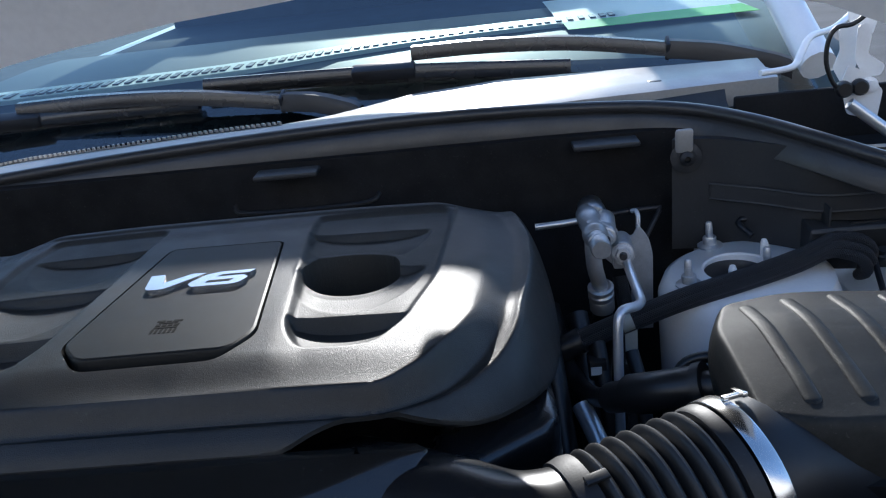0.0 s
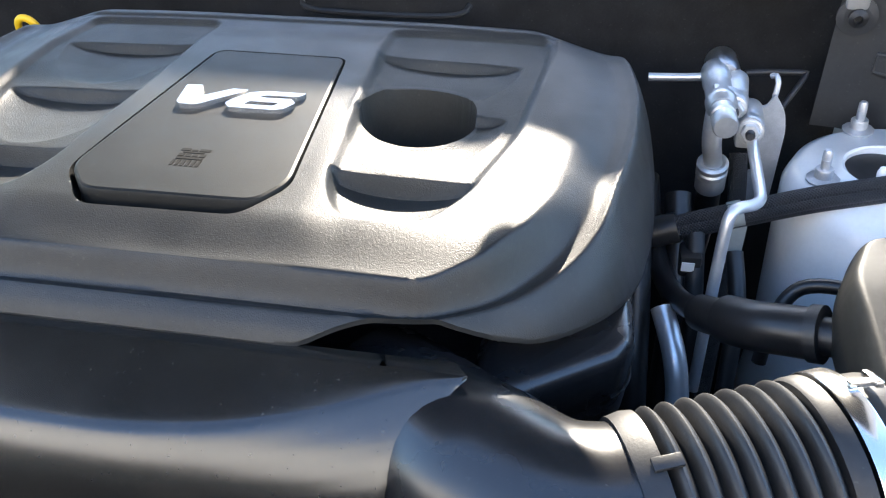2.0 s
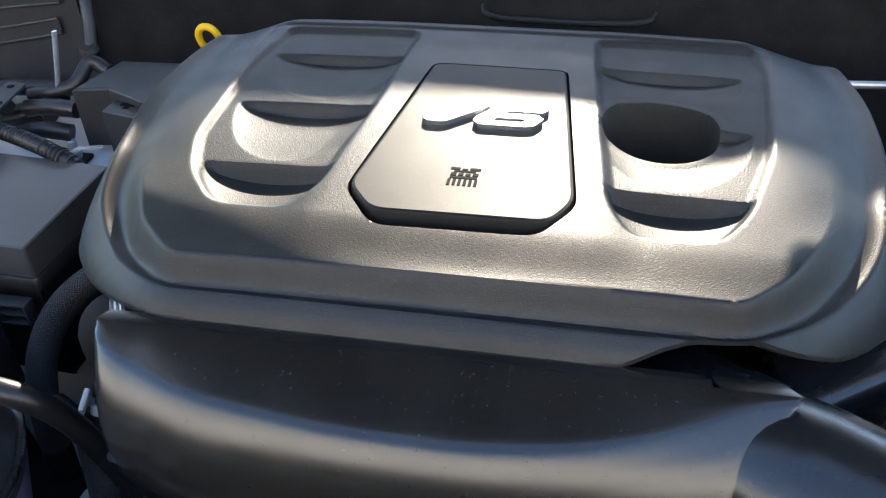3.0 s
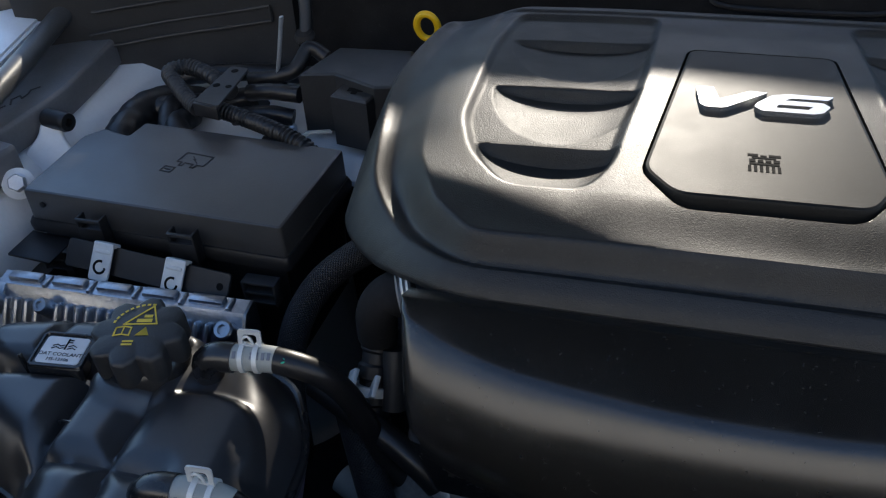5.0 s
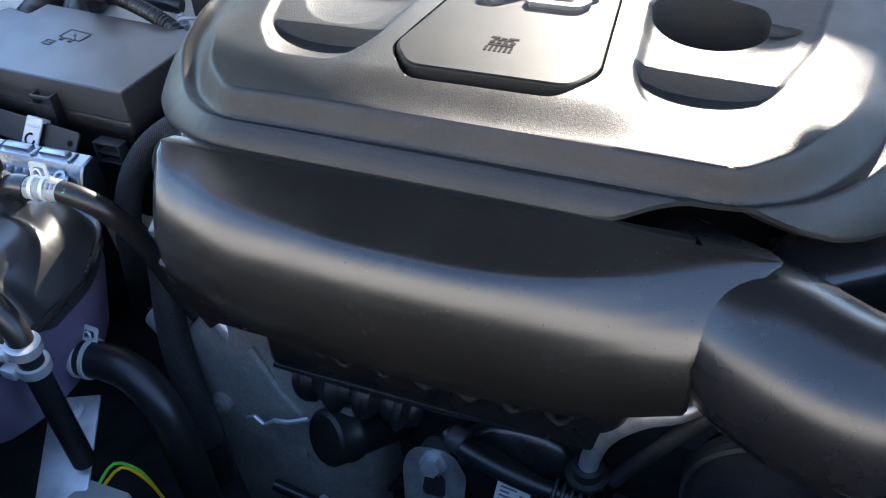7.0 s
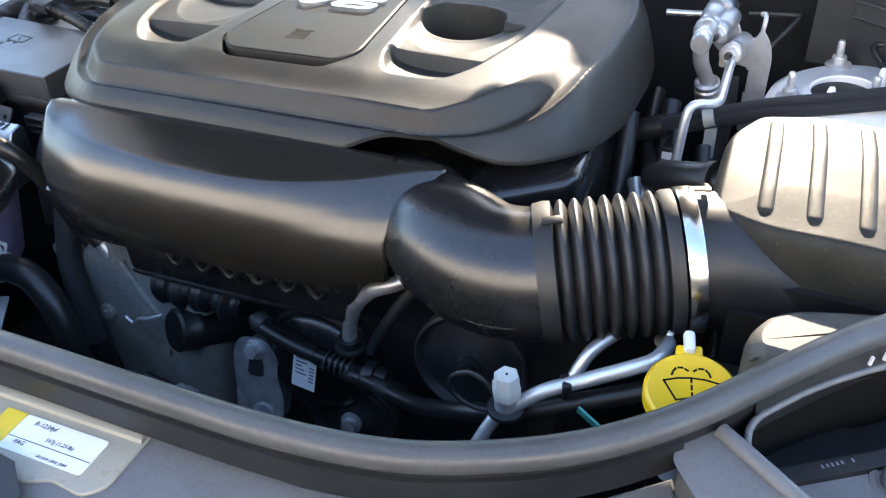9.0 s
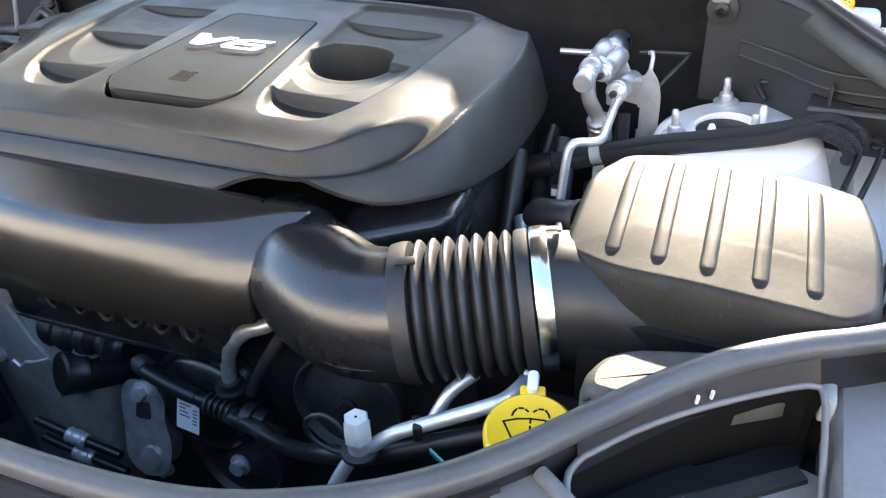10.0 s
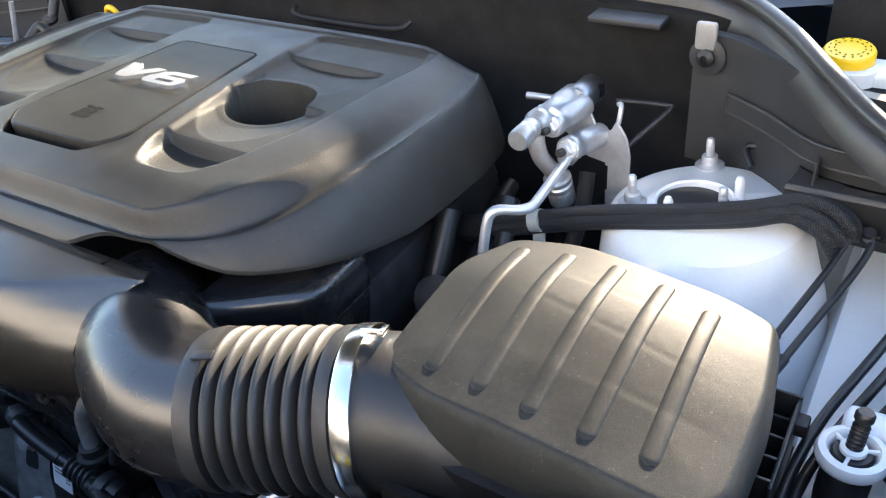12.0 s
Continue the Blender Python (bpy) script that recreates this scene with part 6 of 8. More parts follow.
for x, r in ((-0.119, 0.0085), (-0.066, 0.0075), (0.113, 0.009)):
    b_ = part("boss", move_bm(lathe([(r * 1.15, -0.016), (r, 0.0), (r, 0.006), (r * 0.8, 0.008), (r * 0.5, 0.008), (r * 0.45, 0.005), (0.0, 0.005)], (x, -0.016, -0.006), (0, -0.7, 1), 18), e0), ECUALU, ecu)
part("end_cap", move_bm(lathe([(0.010, -0.01), (0.010, 0.01), (0.008, 0.012), (0.0, 0.012)], (-0.126, -0.004, -0.006), (-1, -0.3, 0.2), 18), e0), ECUALU, ecu)

# coolant expansion tank
tank = thing("coolant_tank", (-0.72, 0.39, 0.80), "lobed coolant expansion tank with a glossy black top", "coolant tank")
TP = round_poly([(-0.762, 0.350), (-0.748, 0.300), (-0.685, 0.278), (-0.605, 0.305), (-0.585, 0.36), (-0.59, 0.44), (-0.625, 0.50), (-0.70, 0.512), (-0.80, 0.515), (-0.875, 0.495), (-0.893, 0.455), (-0.858, 0.425), (-0.848, 0.385), (-0.80, 0.362)], 0.024, 4)


def tank_height(x, y):
    d = poly_distance(x, y, TP)
    z = 0.905 + 0.044 * (1 - (1 - np.clip(d / 0.042, 0, 1)) ** 2.3)

    def groove(pts, depth, w):
        best = np.full(x.shape, 9.0)
        for (ax, ay), (bx, by) in zip(pts, pts[1:]):
            ex, ey = bx - ax, by - ay
            t = np.clip(((x - ax) * ex + (y - ay) * ey) / (ex * ex + ey * ey), 0, 1)
            best = np.minimum(best, np.hypot(x - ax - t * ex, y - ay - t * ey))
        return depth * np.clip(1 - best / w, 0, 1) ** 2.2

    cut = groove([(-0.695, 0.27), (-0.692, 0.345), (-0.698, 0.39), (-0.695, 0.47)], 0.010, 0.020)
    cut = np.maximum(cut, groove([(-0.77, 0.360), (-0.72, 0.366), (-0.66, 0.366)], 0.010, 0.020))
    cut = np.maximum(cut, groove([(-0.752, 0.36), (-0.756, 0.433)], 0.020, 0.020))
    cut = np.maximum(cut, groove([(-0.86, 0.428), (-0.80, 0.438), (-0.75, 0.442)], 0.020, 0.019))
    cut = np.maximum(cut, groove([(-0.805, 0.45), (-0.803, 0.52)], 0.008, 0.012))
    z = z - cut
    # the lobe in front of the rear hose stands above its surroundings
    lobe = np.hypot((x + 0.655) / 0.046, (y - 0.395) / 0.040)
    z = z - 0.009 * smoothstep(0.95, 1.25, lobe) * smoothstep(-0.692, -0.68, x) * smoothstep(0.37, 0.39, y)
    return z + 0.007 * smoothstep(0.048, 0.034, np.hypot(x + 0.717, y - 0.455))


part("top_shell", grid_shell(TP, tank_height, 0.0025, 0.006, inward=0.0), TANK, tank, "glossy black upper half")
part("lower_shell", stack([(inset_poly(TP, 0.020), 0.80), (inset_poly(TP, 0.012), 0.835), (inset_poly(TP, 0.004), 0.87), (inset_poly(TP, 0.0015), 0.902)]), PURPLE, tank, "translucent lower half with violet coolant")
part("weld_seam", sweep(bm_new(), [(x, y, 0.900) for x, y in TP + TP[:1]], 0.0035, 8), SMOOTH, tank)
part("outlet", tube([(-0.66, 0.39, 0.83), (-0.63, 0.402, 0.826), (-0.595, 0.406, 0.826)], 0.0145, 18), PURPLE, tank)
part("filler_neck", lathe([(0.031, 0.0), (0.031, 0.012), (0.028, 0.016)], (-0.715, 0.455, 0.946), (0, -0.05, 1), 32), SMOOTH, tank)
for x, y in ((-0.846, 0.452), (-0.806, 0.434), (-0.868, 0.44)):
    part("guide_pin", tube([(x, y, 0.925), (x - 0.002, y, 0.948), (x - 0.004, y + 0.001, 0.956)], 0.0018, 8), SMOOTH, tank)
part("edge_moulding", tube([(-0.757, 0.398, 0.934), (-0.748, 0.393, 0.9455), (-0.725, 0.390, 0.9475), (-0.705, 0.388, 0.943)], 0.0008, 6), SMOOTH, tank)
cap = thing("pressure_cap", (-0.715, 0.455, 0.955), "black lobed pressure cap with yellow warning print", "cap")
cax = Vector((0.0, -0.05, 1)).normalized()
cc = Vector((-0.715, 0.455, 0.956))


def knob():
    """A turned knob: eight broad lobes with narrow scallops between them, under a flat chamfered top."""
    bm = bm_new()
    q = Vector((0, 0, 1)).rotation_difference(cax).to_matrix()
    rings = []
    for r, h, deep in ((0.029, 0.0, 0.3), (0.0335, 0.001, 1.0), (0.0345, 0.004, 1.0), (0.0345, 0.0220, 1.0), (0.0342, 0.0236, 1.0), (0.0332, 0.0250, 0.97), (0.0318, 0.0258, 0.92), (0.0290, 0.0263, 0.7), (0.012, 0.0268, 0.0)):
        ring = []
        for k in range(128):
            a = 2 * math.pi * k / 128
            w = abs(((a / (2 * math.pi) * 8 + 0.35) % 1.0) - 0.5) * 2
            cut = 0.0072 * deep * max(0.0, (w - 0.30) / 0.70) ** 1.15
            ring.append(bm.verts.new(cc + q @ Vector(((r - cut) * math.cos(a), (r - cut) * math.sin(a), h))))
        rings.append(ring)
    for a, b in zip(rings, rings[1:]):
        for k in range(128):
            bm.faces.new((a[k], a[(k + 1) % 128], b[(k + 1) % 128], b[k]))
    bm.faces.new(rings[-1])
    bm.faces.new(rings[0][::-1])
    bmesh.ops.recalc_face_normals(bm, faces=bm.faces)
    return bm


part("knob", knob(), GREYPL, cap)
cm = frame_at(cc + cax * 0.0268, (0.97, 0.22, 0), cax) @ pose(0, 0.001, 0.0001) @ Matrix.Scale(0.86, 4)
bm = flat(bm_new(), [(-0.012, 0.004), (0.016, 0.004), (0.008, 0.025), (-0.012, 0.004)], 0.0013)
rbox((-0.002, 0.0062, 0), (0.011, 0.0098, 0.0004), 0, bm=bm)
rbox((0.003, 0.0115, 0), (0.010, 0.0145, 0.0004), 0, bm=bm)
part("warning_triangle", move_bm(bm, cm), YINK, cap, "yellow warning triangle", smooth=False)
bm = flat(bm_new(), [(-0.017, -0.009), (-0.0105, -0.0075), (-0.004, -0.009), (-0.004, 0.0), (-0.0105, 0.0015), (-0.017, 0.0), (-0.017, -0.009)], 0.0012)
flat(bm, [(-0.0105, -0.0075), (-0.0105, 0.0015)], 0.001)
part("book_sign", move_bm(bm, cm), YINK, cap, "yellow handbook sign", smooth=False)
bm = bm_new()
f_ = [bm.verts.new(v) for v in ((0.001, -0.0095, 0.0003), (0.013, -0.0095, 0.0003), (0.008, 0.0005, 0.0003))]
bm.faces.new(f_)
bmesh.ops.solidify(bm, geom=list(bm.faces), thickness=0.0002)
part("caution_sign", move_bm(bm, cm), YINK, cap, "yellow caution sign", smooth=False)
for k in range(9):
    a = radians(170 - 11 * k)
    bm = rbox((-0.0014, -0.0009, 0), (0.0014, 0.0009, 0.0004), 0)
    part("print_bar", move_bm(bm, cm @ Matrix.Translation((0.004 + 0.025 * math.cos(a), 0.003 + 0.024 * math.sin(a), 0)) @ Matrix.Rotation(a - math.pi / 2, 4, "Z")), YINK, cap, smooth=False)
for k in range(2):
    part("print_bar", move_bm(rbox((-0.007, -0.0165 - 0.0035 * k, 0), (0.002, -0.0148 - 0.0035 * k, 0.0004), 0), cm), YINK, cap, smooth=False)

sticker = thing("coolant_label", (-0.783, 0.447, 0.945), "white coolant label in a raised frame", "label")
lm = pose(-0.782, 0.4475, 0.9545, 3, 4, 9)
bm = plate([(-0.021, -0.0175), (0.021, -0.0175), (0.021, 0.0175), (-0.021, 0.0175)], -0.014, -0.0012, 0.0015, 0.004)
part("frame", move_bm(bm, lm), SMOOTH, sticker)
part("frame_rim", move_bm(sweep(bm_new(), [(x, y, -0.0010) for x, y in (lambda o: o + o[:1])(round_poly([(-0.0195, -0.0160), (0.0195, -0.0160), (0.0195, 0.0160), (-0.0195, 0.0160)], 0.004, 4))], 0.0014, 6), lm), SMOOTH, sticker)
st = part("paper", move_bm(plate([(-0.0165, -0.013), (0.0165, -0.013), (0.0165, 0.013), (-0.0165, 0.013)], -0.0014, -0.0006, 0.0002, 0.003), lm), PAPER, sticker)
written("OAT COOLANT", 0.0046, INK, lm @ pose(0, -0.0045, -0.0004), "lettering", st, depth=0.0001)
written("MS-12106", 0.0042, INK, lm @ pose(0, -0.0095, -0.0004), "lettering", st, depth=0.0001)
bm = flat(bm_new(), [(0.001, 0.001), (0.001, 0.0105)], 0.0012)
flat(bm, [(0.001, 0.0098), (0.0042, 0.0098)], 0.0008)
flat(bm, [(0.001, 0.0075), (0.0042, 0.0075)], 0.0008)
for dy in (0.0, 0.0025):
    flat(bm, [(-0.009, 0.001 + dy), (-0.006, 0.0025 + dy), (-0.003, 0.001 + dy), (-0.0005, 0.0022 + dy)], 0.0006)
    flat(bm, [(0.003, 0.001 + dy), (0.006, 0.0025 + dy), (0.009, 0.001 + dy)], 0.0006)
part("symbol", move_bm(bm, lm @ pose(0, 0, -0.0005)), INK, st, smooth=False)


def spring_clamp(at, axis, up, r, parent):
    """A pale constant-tension clamp: two bands and an upright tab with a hooked cut."""
    m = frame_at(at, axis, up)
    c = part("clamp", lathe([(r, -0.007), (r + 0.0012, -0.007), (r + 0.0012, -0.0035), (r, -0.0035)], at, axis, 24), CLAMPZ, parent, "pale spring clamp")
    part("band", lathe([(r, 0.0035), (r + 0.0012, 0.0035), (r + 0.0012, 0.007), (r, 0.007)], at, axis, 24), CLAMPZ, c)
    bm = bm_new()
    outer = round_poly([(-0.0085, r - 0.001), (0.0085, r - 0.001), (0.0085, r + 0.0135), (-0.0085, r + 0.0135)], [0.001, 0.001, 0.003, 0.003], 3)
    inner = round_poly([(-0.0052, r + 0.0012), (0.0052, r + 0.0012), (0.0052, r + 0.0095), (-0.0052, r + 0.0095)], [0.001, 0.001, 0.0025, 0.0025], 3)
    front, back = [], []
    for ring in (outer, inner):
        front.append([bm.verts.new((x, -0.0007, z)) for x, z in ring])
        back.append([bm.verts.new((x, 0.0007, z)) for x, z in ring])
    n = len(outer)
    for k in range(n):
        j = (k + 1) % n
        bm.faces.new((front[0][k], front[0][j], front[1][j], front[1][k]))
        bm.faces.new((back[0][j], back[0][k], back[1][k], back[1][j]))
        bm.faces.new((front[0][j], front[0][k], back[0][k], back[0][j]))
        bm.faces.new((front[1][k], front[1][j], back[1][j], back[1][k]))
    bmesh.ops.recalc_face_normals(bm, faces=bm.faces)
    part("tab", move_bm(bm, m), CLAMPZ, c)
    part("tab_hook", move_bm(tube([(-0.0052, 0, r + 0.006), (-0.002, 0, r + 0.0075), (0.0005, 0, r + 0.005), (0.002, 0, r + 0.001)], 0.0011, 6, smooth_step=0.002), m), CLAMPZ, c)
    return c


def hose_thing(name, label, pts, r, mat=HOSE, clamps=(), sleeves=()):
    t = thing(name, pts[0], label, "hose")
    part("tube", tube(pts, r, 20, uv=True), mat, t)
    sp = spline(pts, 0.004)
    for f, up in clamps:
        i = int(f * (len(sp) - 1))
        spring_clamp(sp[i], sp[min(i + 2, len(sp) - 1)] - sp[max(i - 2, 0)], up, r * 1.04, t)
    for f0, f1, m, label_ in sleeves:
        a, b = int(f0 * (len(sp) - 1)), int(f1 * (len(sp) - 1))
        sl = part("sleeve", sweep(bm_new(), sp[a:b + 1], r * 1.03, 20), m, t, label_)
        if m is GREYCAP:                                  # print along the sleeve: plain bars
            d = sp[b] - sp[a]
            for k in range(9):
                if k in (3, 4):
                    continue
                q = Vector((0, -0.55, 0.83))
                part("print_bar", move_bm(rbox((-0.0011, -0.0026, -0.0003), (0.0011, 0.0026, 0.0004), 0), frame_at(sp[a] + d * ((k + 0.6) / 9.2) + (q - d * q.dot(d) / d.length_squared).normalized() * r * 1.035, d, q)), GREYINK, sl, smooth=False)
    return t


for name, pos in (("inlet_elbow", (-0.667, 0.460)), ("inlet_elbow", (-0.650, 0.346))):
    part(name, tube([(pos[0] - 0.003, pos[1], 0.933), (pos[0] - 0.003, pos[1], 0.950), (pos[0] + 0.001, pos[1], 0.957), (pos[0] + 0.009, pos[1] + 0.001, 0.960), (pos[0] + 0.020, pos[1] + 0.002, 0.960)], 0.0112, 18, smooth_step=0.003), SMOOTH, tank)
H1 = hose_thing("coolant_hose", "black coolant hose with pale printed sleeve and spring clamp", [(-0.655, 0.461, 0.960), (-0.625, 0.465, 0.961), (-0.600, 0.467, 0.957), (-0.583, 0.473, 0.942), (-0.573, 0.484, 0.912), (-0.566, 0.494, 0.87), (-0.556, 0.498, 0.83), (-0.535, 0.497, 0.80)], 0.0096,
                clamps=[(0.095, (0, 0.2, 1))], sleeves=[(0.0, 0.165, GREYCAP, "pale printed sleeve")])
H2 = hose_thing("coolant_hose", "black coolant hose with pale printed sleeve and spring clamp", [(-0.638, 0.347, 0.960), (-0.612, 0.350, 0.960), (-0.588, 0.349, 0.951), (-0.570, 0.345, 0.932), (-0.563, 0.341, 0.905), (-0.562, 0.340, 0.86), (-0.562, 0.34, 0.78)], 0.0096,
                clamps=[(0.11, (0, 0.1, 1))], sleeves=[(0.0, 0.19, GREYCAP, "pale printed sleeve")])
part("paint_dot", lathe([(0.0022, 0.0), (0.002, 0.0004), (0.0, 0.0005)], (-0.608, 0.4605, 0.9665), (0.1, -0.6, 0.8), 12), material("green_paint_dot", (0.02, 0.45, 0.25), 0.4), H1, "green paint dot")
part("paint_dot", lathe([(0.0022, 0.0), (0.002, 0.0004), (0.0, 0.0005)], (-0.598, 0.3435, 0.9625), (0.15, -0.6, 0.8), 12), material("blue_paint_dot", (0.03, 0.15, 0.60), 0.4), H2, "blue paint dot")
for dz in (0.918, 0.898):
    part("band_clamp", lathe([(0.0105, -0.005), (0.0128, -0.0045), (0.0128, 0.0045), (0.0105, 0.005)], (-0.5635, 0.3415, dz), (0.1, 0, 1), 20), ZINC, H2, "bright band clamp")
    part("clamp_screw", rbox((-0.582, 0.326, dz - 0.005), (-0.568, 0.336, dz + 0.005), 0.002), ZINC, H2)
hose_thing("coolant_hose", "thick black coolant hose from the tank outlet", [(-0.605, 0.405, 0.827), (-0.57, 0.408, 0.827), (-0.54, 0.405, 0.82), (-0.515, 0.397, 0.795), (-0.503, 0.39, 0.75), (-0.50, 0.388, 0.66)], 0.0165, clamps=[(0.06, (0.1, 0.5, 1))])
hose_thing("braided_hose", "black braided sleeve hose beside the fuse box", [(-0.585, 0.66, 0.935), (-0.615, 0.635, 0.93), (-0.645, 0.607, 0.912), (-0.665, 0.583, 0.875), (-0.672, 0.565, 0.82), (-0.668, 0.55, 0.74)], 0.0135, BRAID, sleeves=[(0.0, 0.08, HOSE, "smooth rubber end"), (0.86, 1.0, HOSE, "smooth rubber end")])
hose_thing("braided_hose", "black braided sleeve hose ending in a smooth rubber end", [(-0.600, 0.535, 0.86), (-0.580, 0.505, 0.835), (-0.555, 0.470, 0.805), (-0.530, 0.445, 0.775), (-0.515, 0.432, 0.735), (-0.513, 0.43, 0.66)], 0.0145, BRAID, sleeves=[(0.78, 1.0, HOSE, "smooth rubber end")])
hose_thing("heater_pipe", "black hose joined to a bent aluminium pipe", [(-0.625, 0.53, 0.868), (-0.595, 0.515, 0.866), (-0.57, 0.503, 0.862), (-0.545, 0.495, 0.853), (-0.522, 0.487, 0.840), (-0.510, 0.485, 0.826)], 0.0112)
hose_thing("heater_pipe", "bare aluminium pipe bent below the intake duct", [(-0.552, 0.498, 0.856), (-0.530, 0.489, 0.846), (-0.511, 0.485, 0.827), (-0.494, 0.483, 0.810), (-0.470, 0.483, 0.806), (-0.445, 0.486, 0.825)], 0.0088, TUBE)
hose_thing("pale_pipe_stub", "pale grey pipe stub behind the hoses", [(-0.60, 0.50, 0.79), (-0.575, 0.49, 0.785), (-0.56, 0.485, 0.78)], 0.013, GREYCAP)
tf = thing("hose_connector", (-0.575, 0.53, 0.86), "black hose connector with a pale release clip", "connector")
part("housing", tube([(-0.572, 0.565, 0.915), (-0.574, 0.548, 0.895), (-0.574, 0.532, 0.872), (-0.572, 0.515, 0.845), (-0.575, 0.505, 0.82)], lambda s: 0.0125 + 0.0022 * (1 if int(s / 0.011) % 2 else 0), 16, smooth_step=0.002), BLACK, tf)
for dx, dz, h in ((-0.017, 0.880, 0.007), (-0.014, 0.888, 0.010), (0.004, 0.884, 0.008)):
    part("release_clip", move_bm(rbox((-0.0022, -0.009, -h), (0.0022, 0.009, h), 0.001), pose(-0.574 + dx, 0.523, dz, 35, 25, 15)), CLAMPZ, tf, "pale release clip")
part("clip_band", lathe([(0.0140, -0.004), (0.0158, -0.004), (0.0158, 0.004), (0.0140, 0.004)], (-0.574, 0.532, 0.872), (0, 0.55, 0.83), 20), CLAMPZ, tf)
part("socket", tube([(-0.558, 0.548, 0.905), (-0.556, 0.536, 0.885), (-0.556, 0.524, 0.862)], 0.0105, 16), GREYPL, tf)
throttle = thing("throttle_duct", (-0.55, 0.56, 0.95), "ribbed black duct with a bright metal end", "air duct")
tax = Vector((-0.75, -0.25, -0.12)).normalized()
tb = Vector((-0.540, 0.556, 0.963))
part("end_ring", lathe([(0.0195, 0.0), (0.0208, 0.002), (0.0195, 0.004), (0.0208, 0.006), (0.0195, 0.008), (0.0208, 0.010), (0.018, 0.012)], tb, tax, 28), ALU, throttle, "bright ribbed metal end")
part("rubber", sweep(bm_new(), spline([tb + tax * 0.010, tb + tax * 0.022, tb + tax * 0.031 + Vector((0, 0, -0.014)), tb + tax * 0.034 + Vector((0, 0.004, -0.040))], 0.003), lambda s: 0.0165 + (0.0015 if s < 0.01 else 0.0), 24), PAD, throttle)
bkt = thing("metal_bracket", (-0.60, 0.34, 0.72), "pale zinc bracket with a bolt", "bracket")
part("plate", move_bm(rbox((-0.022, -0.05, -0.002), (0.022, 0.05, 0.002), 0.002), pose(-0.585, 0.345, 0.775, 20, 0, 25)), ZINC, bkt)
part("bolt", lathe([(0.012, 0.0), (0.012, 0.002), (0.008, 0.003), (0.008, 0.008), (0.0, 0.0085)], (-0.60, 0.375, 0.790), (0, -0.3, 1), 16), ZINC, bkt)
plugL = thing("wire_connector", (-0.55, 0.32, 0.74), "pale grey wire connector with thin coloured leads", "connector")
part("housing", rbox((-0.565, 0.295, 0.735), (-0.515, 0.335, 0.765), 0.004), GREYCAP, plugL)
part("lead", tube([(-0.545, 0.335, 0.76), (-0.535, 0.35, 0.77), (-0.52, 0.355, 0.755), (-0.515, 0.36, 0.72)], 0.0015, 6), YELLOW, plugL, "yellow lead")
part("lead", tube([(-0.55, 0.335, 0.76), (-0.545, 0.352, 0.768), (-0.53, 0.36, 0.755), (-0.525, 0.365, 0.72)], 0.0015, 6), GREEN, plugL, "green lead")

# behind the fuse box
relay = thing("terminal_box", (-0.70, 0.89, 0.905), "black angular battery terminal cover", "terminal cover")
R = [(-0.760, 0.858), (-0.721, 0.866), (-0.668, 0.842), (-0.650, 0.846), (-0.645, 0.90), (-0.653, 0.938), (-0.740, 0.934)]
part("cover", stack([(R, 0.915), (R, 0.983), (inset_poly(R, 0.0012), 0.9845), (inset_poly(R, 0.003), 0.985)]), GREYPL, relay, smooth=False)
PODP = [(-0.716, 0.836), (-0.672, 0.826), (-0.667, 0.856), (-0.690, 0.862), (-0.712, 0.866)]
pod = part("latch_pod", stack([(PODP, 0.915), (PODP, 0.973), (inset_poly(PODP, 0.0015), 0.9748), (inset_poly(PODP, 0.003), 0.975)]), GREYPL, relay, smooth=False)
part("keyhole", rbox((-0.701, 0.848, 0.9746), (-0.683, 0.855, 0.9756), 0.0), INK, pod)
part("keyhole", rbox((-0.695, 0.842, 0.9747), (-0.689, 0.861, 0.9757), 0.0), INK, pod)
tagged(part("trim_ledge", plate([(-0.86, 0.80), (-0.66, 0.785), (-0.645, 0.86), (-0.68, 0.95), (-0.86, 0.95)], 0.895, 0.902, 0.002, 0.01), PAINT), "white painted sheet metal ledge beside the tower", "ledge", kind="structure")
stud = thing("ground_stud", (-0.772, 0.845, 0.902), "zinc ground stud with a black washer on white metal", "stud")
part("washer", lathe([(0.016, 0.0), (0.016, 0.003), (0.012, 0.006), (0.006, 0.006)], (-0.800, 0.850, 0.902), (0, 0, 1), 20), BLACK, stud)
part("base", rbox((-0.790, 0.828, 0.902), (-0.755, 0.856, 0.908), 0.003), BLACK, stud)
part("thread", lathe([(0.005, 0.0), (0.005, 0.022), (0.003, 0.024)], (-0.772, 0.845, 0.906), (0.05, 0, 1), 12), ZINC, stud)
part("nut", lathe([(0.009, 0.0), (0.009, 0.009), (0.007, 0.010)], (-0.772, 0.845, 0.907), (0.05, 0, 1), 6), ZINC, stud)
tie = thing("cable_tie", (-0.735, 0.79, 0.91), "grey cable tie over the conduit", "cable tie")
part("strip", sweep(bm_new(), [(-0.742, 0.782, 0.945), (-0.728, 0.797, 0.95), (-0.710, 0.812, 0.945)], 0.004, 8, squash=(1.0, 0.35)), GREYCAP, tie)
bp = thing("harness_bracket", (-0.845, 0.835, 0.95), "black flat bracket with three holes", "bracket")
BP = [(-0.857, 0.797), (-0.824, 0.790), (-0.832, 0.882), (-0.856, 0.884)]
part("plate", plate(BP, 0.9735, 0.976, 0.0006, 0.004), GREYPL, bp)
part("front_lip", rbox((-0.857, 0.790, 0.960), (-0.824, 0.7935, 0.975), 0.001, turn=Matrix.Rotation(radians(-12), 3, "Z")), BLACK, bp)
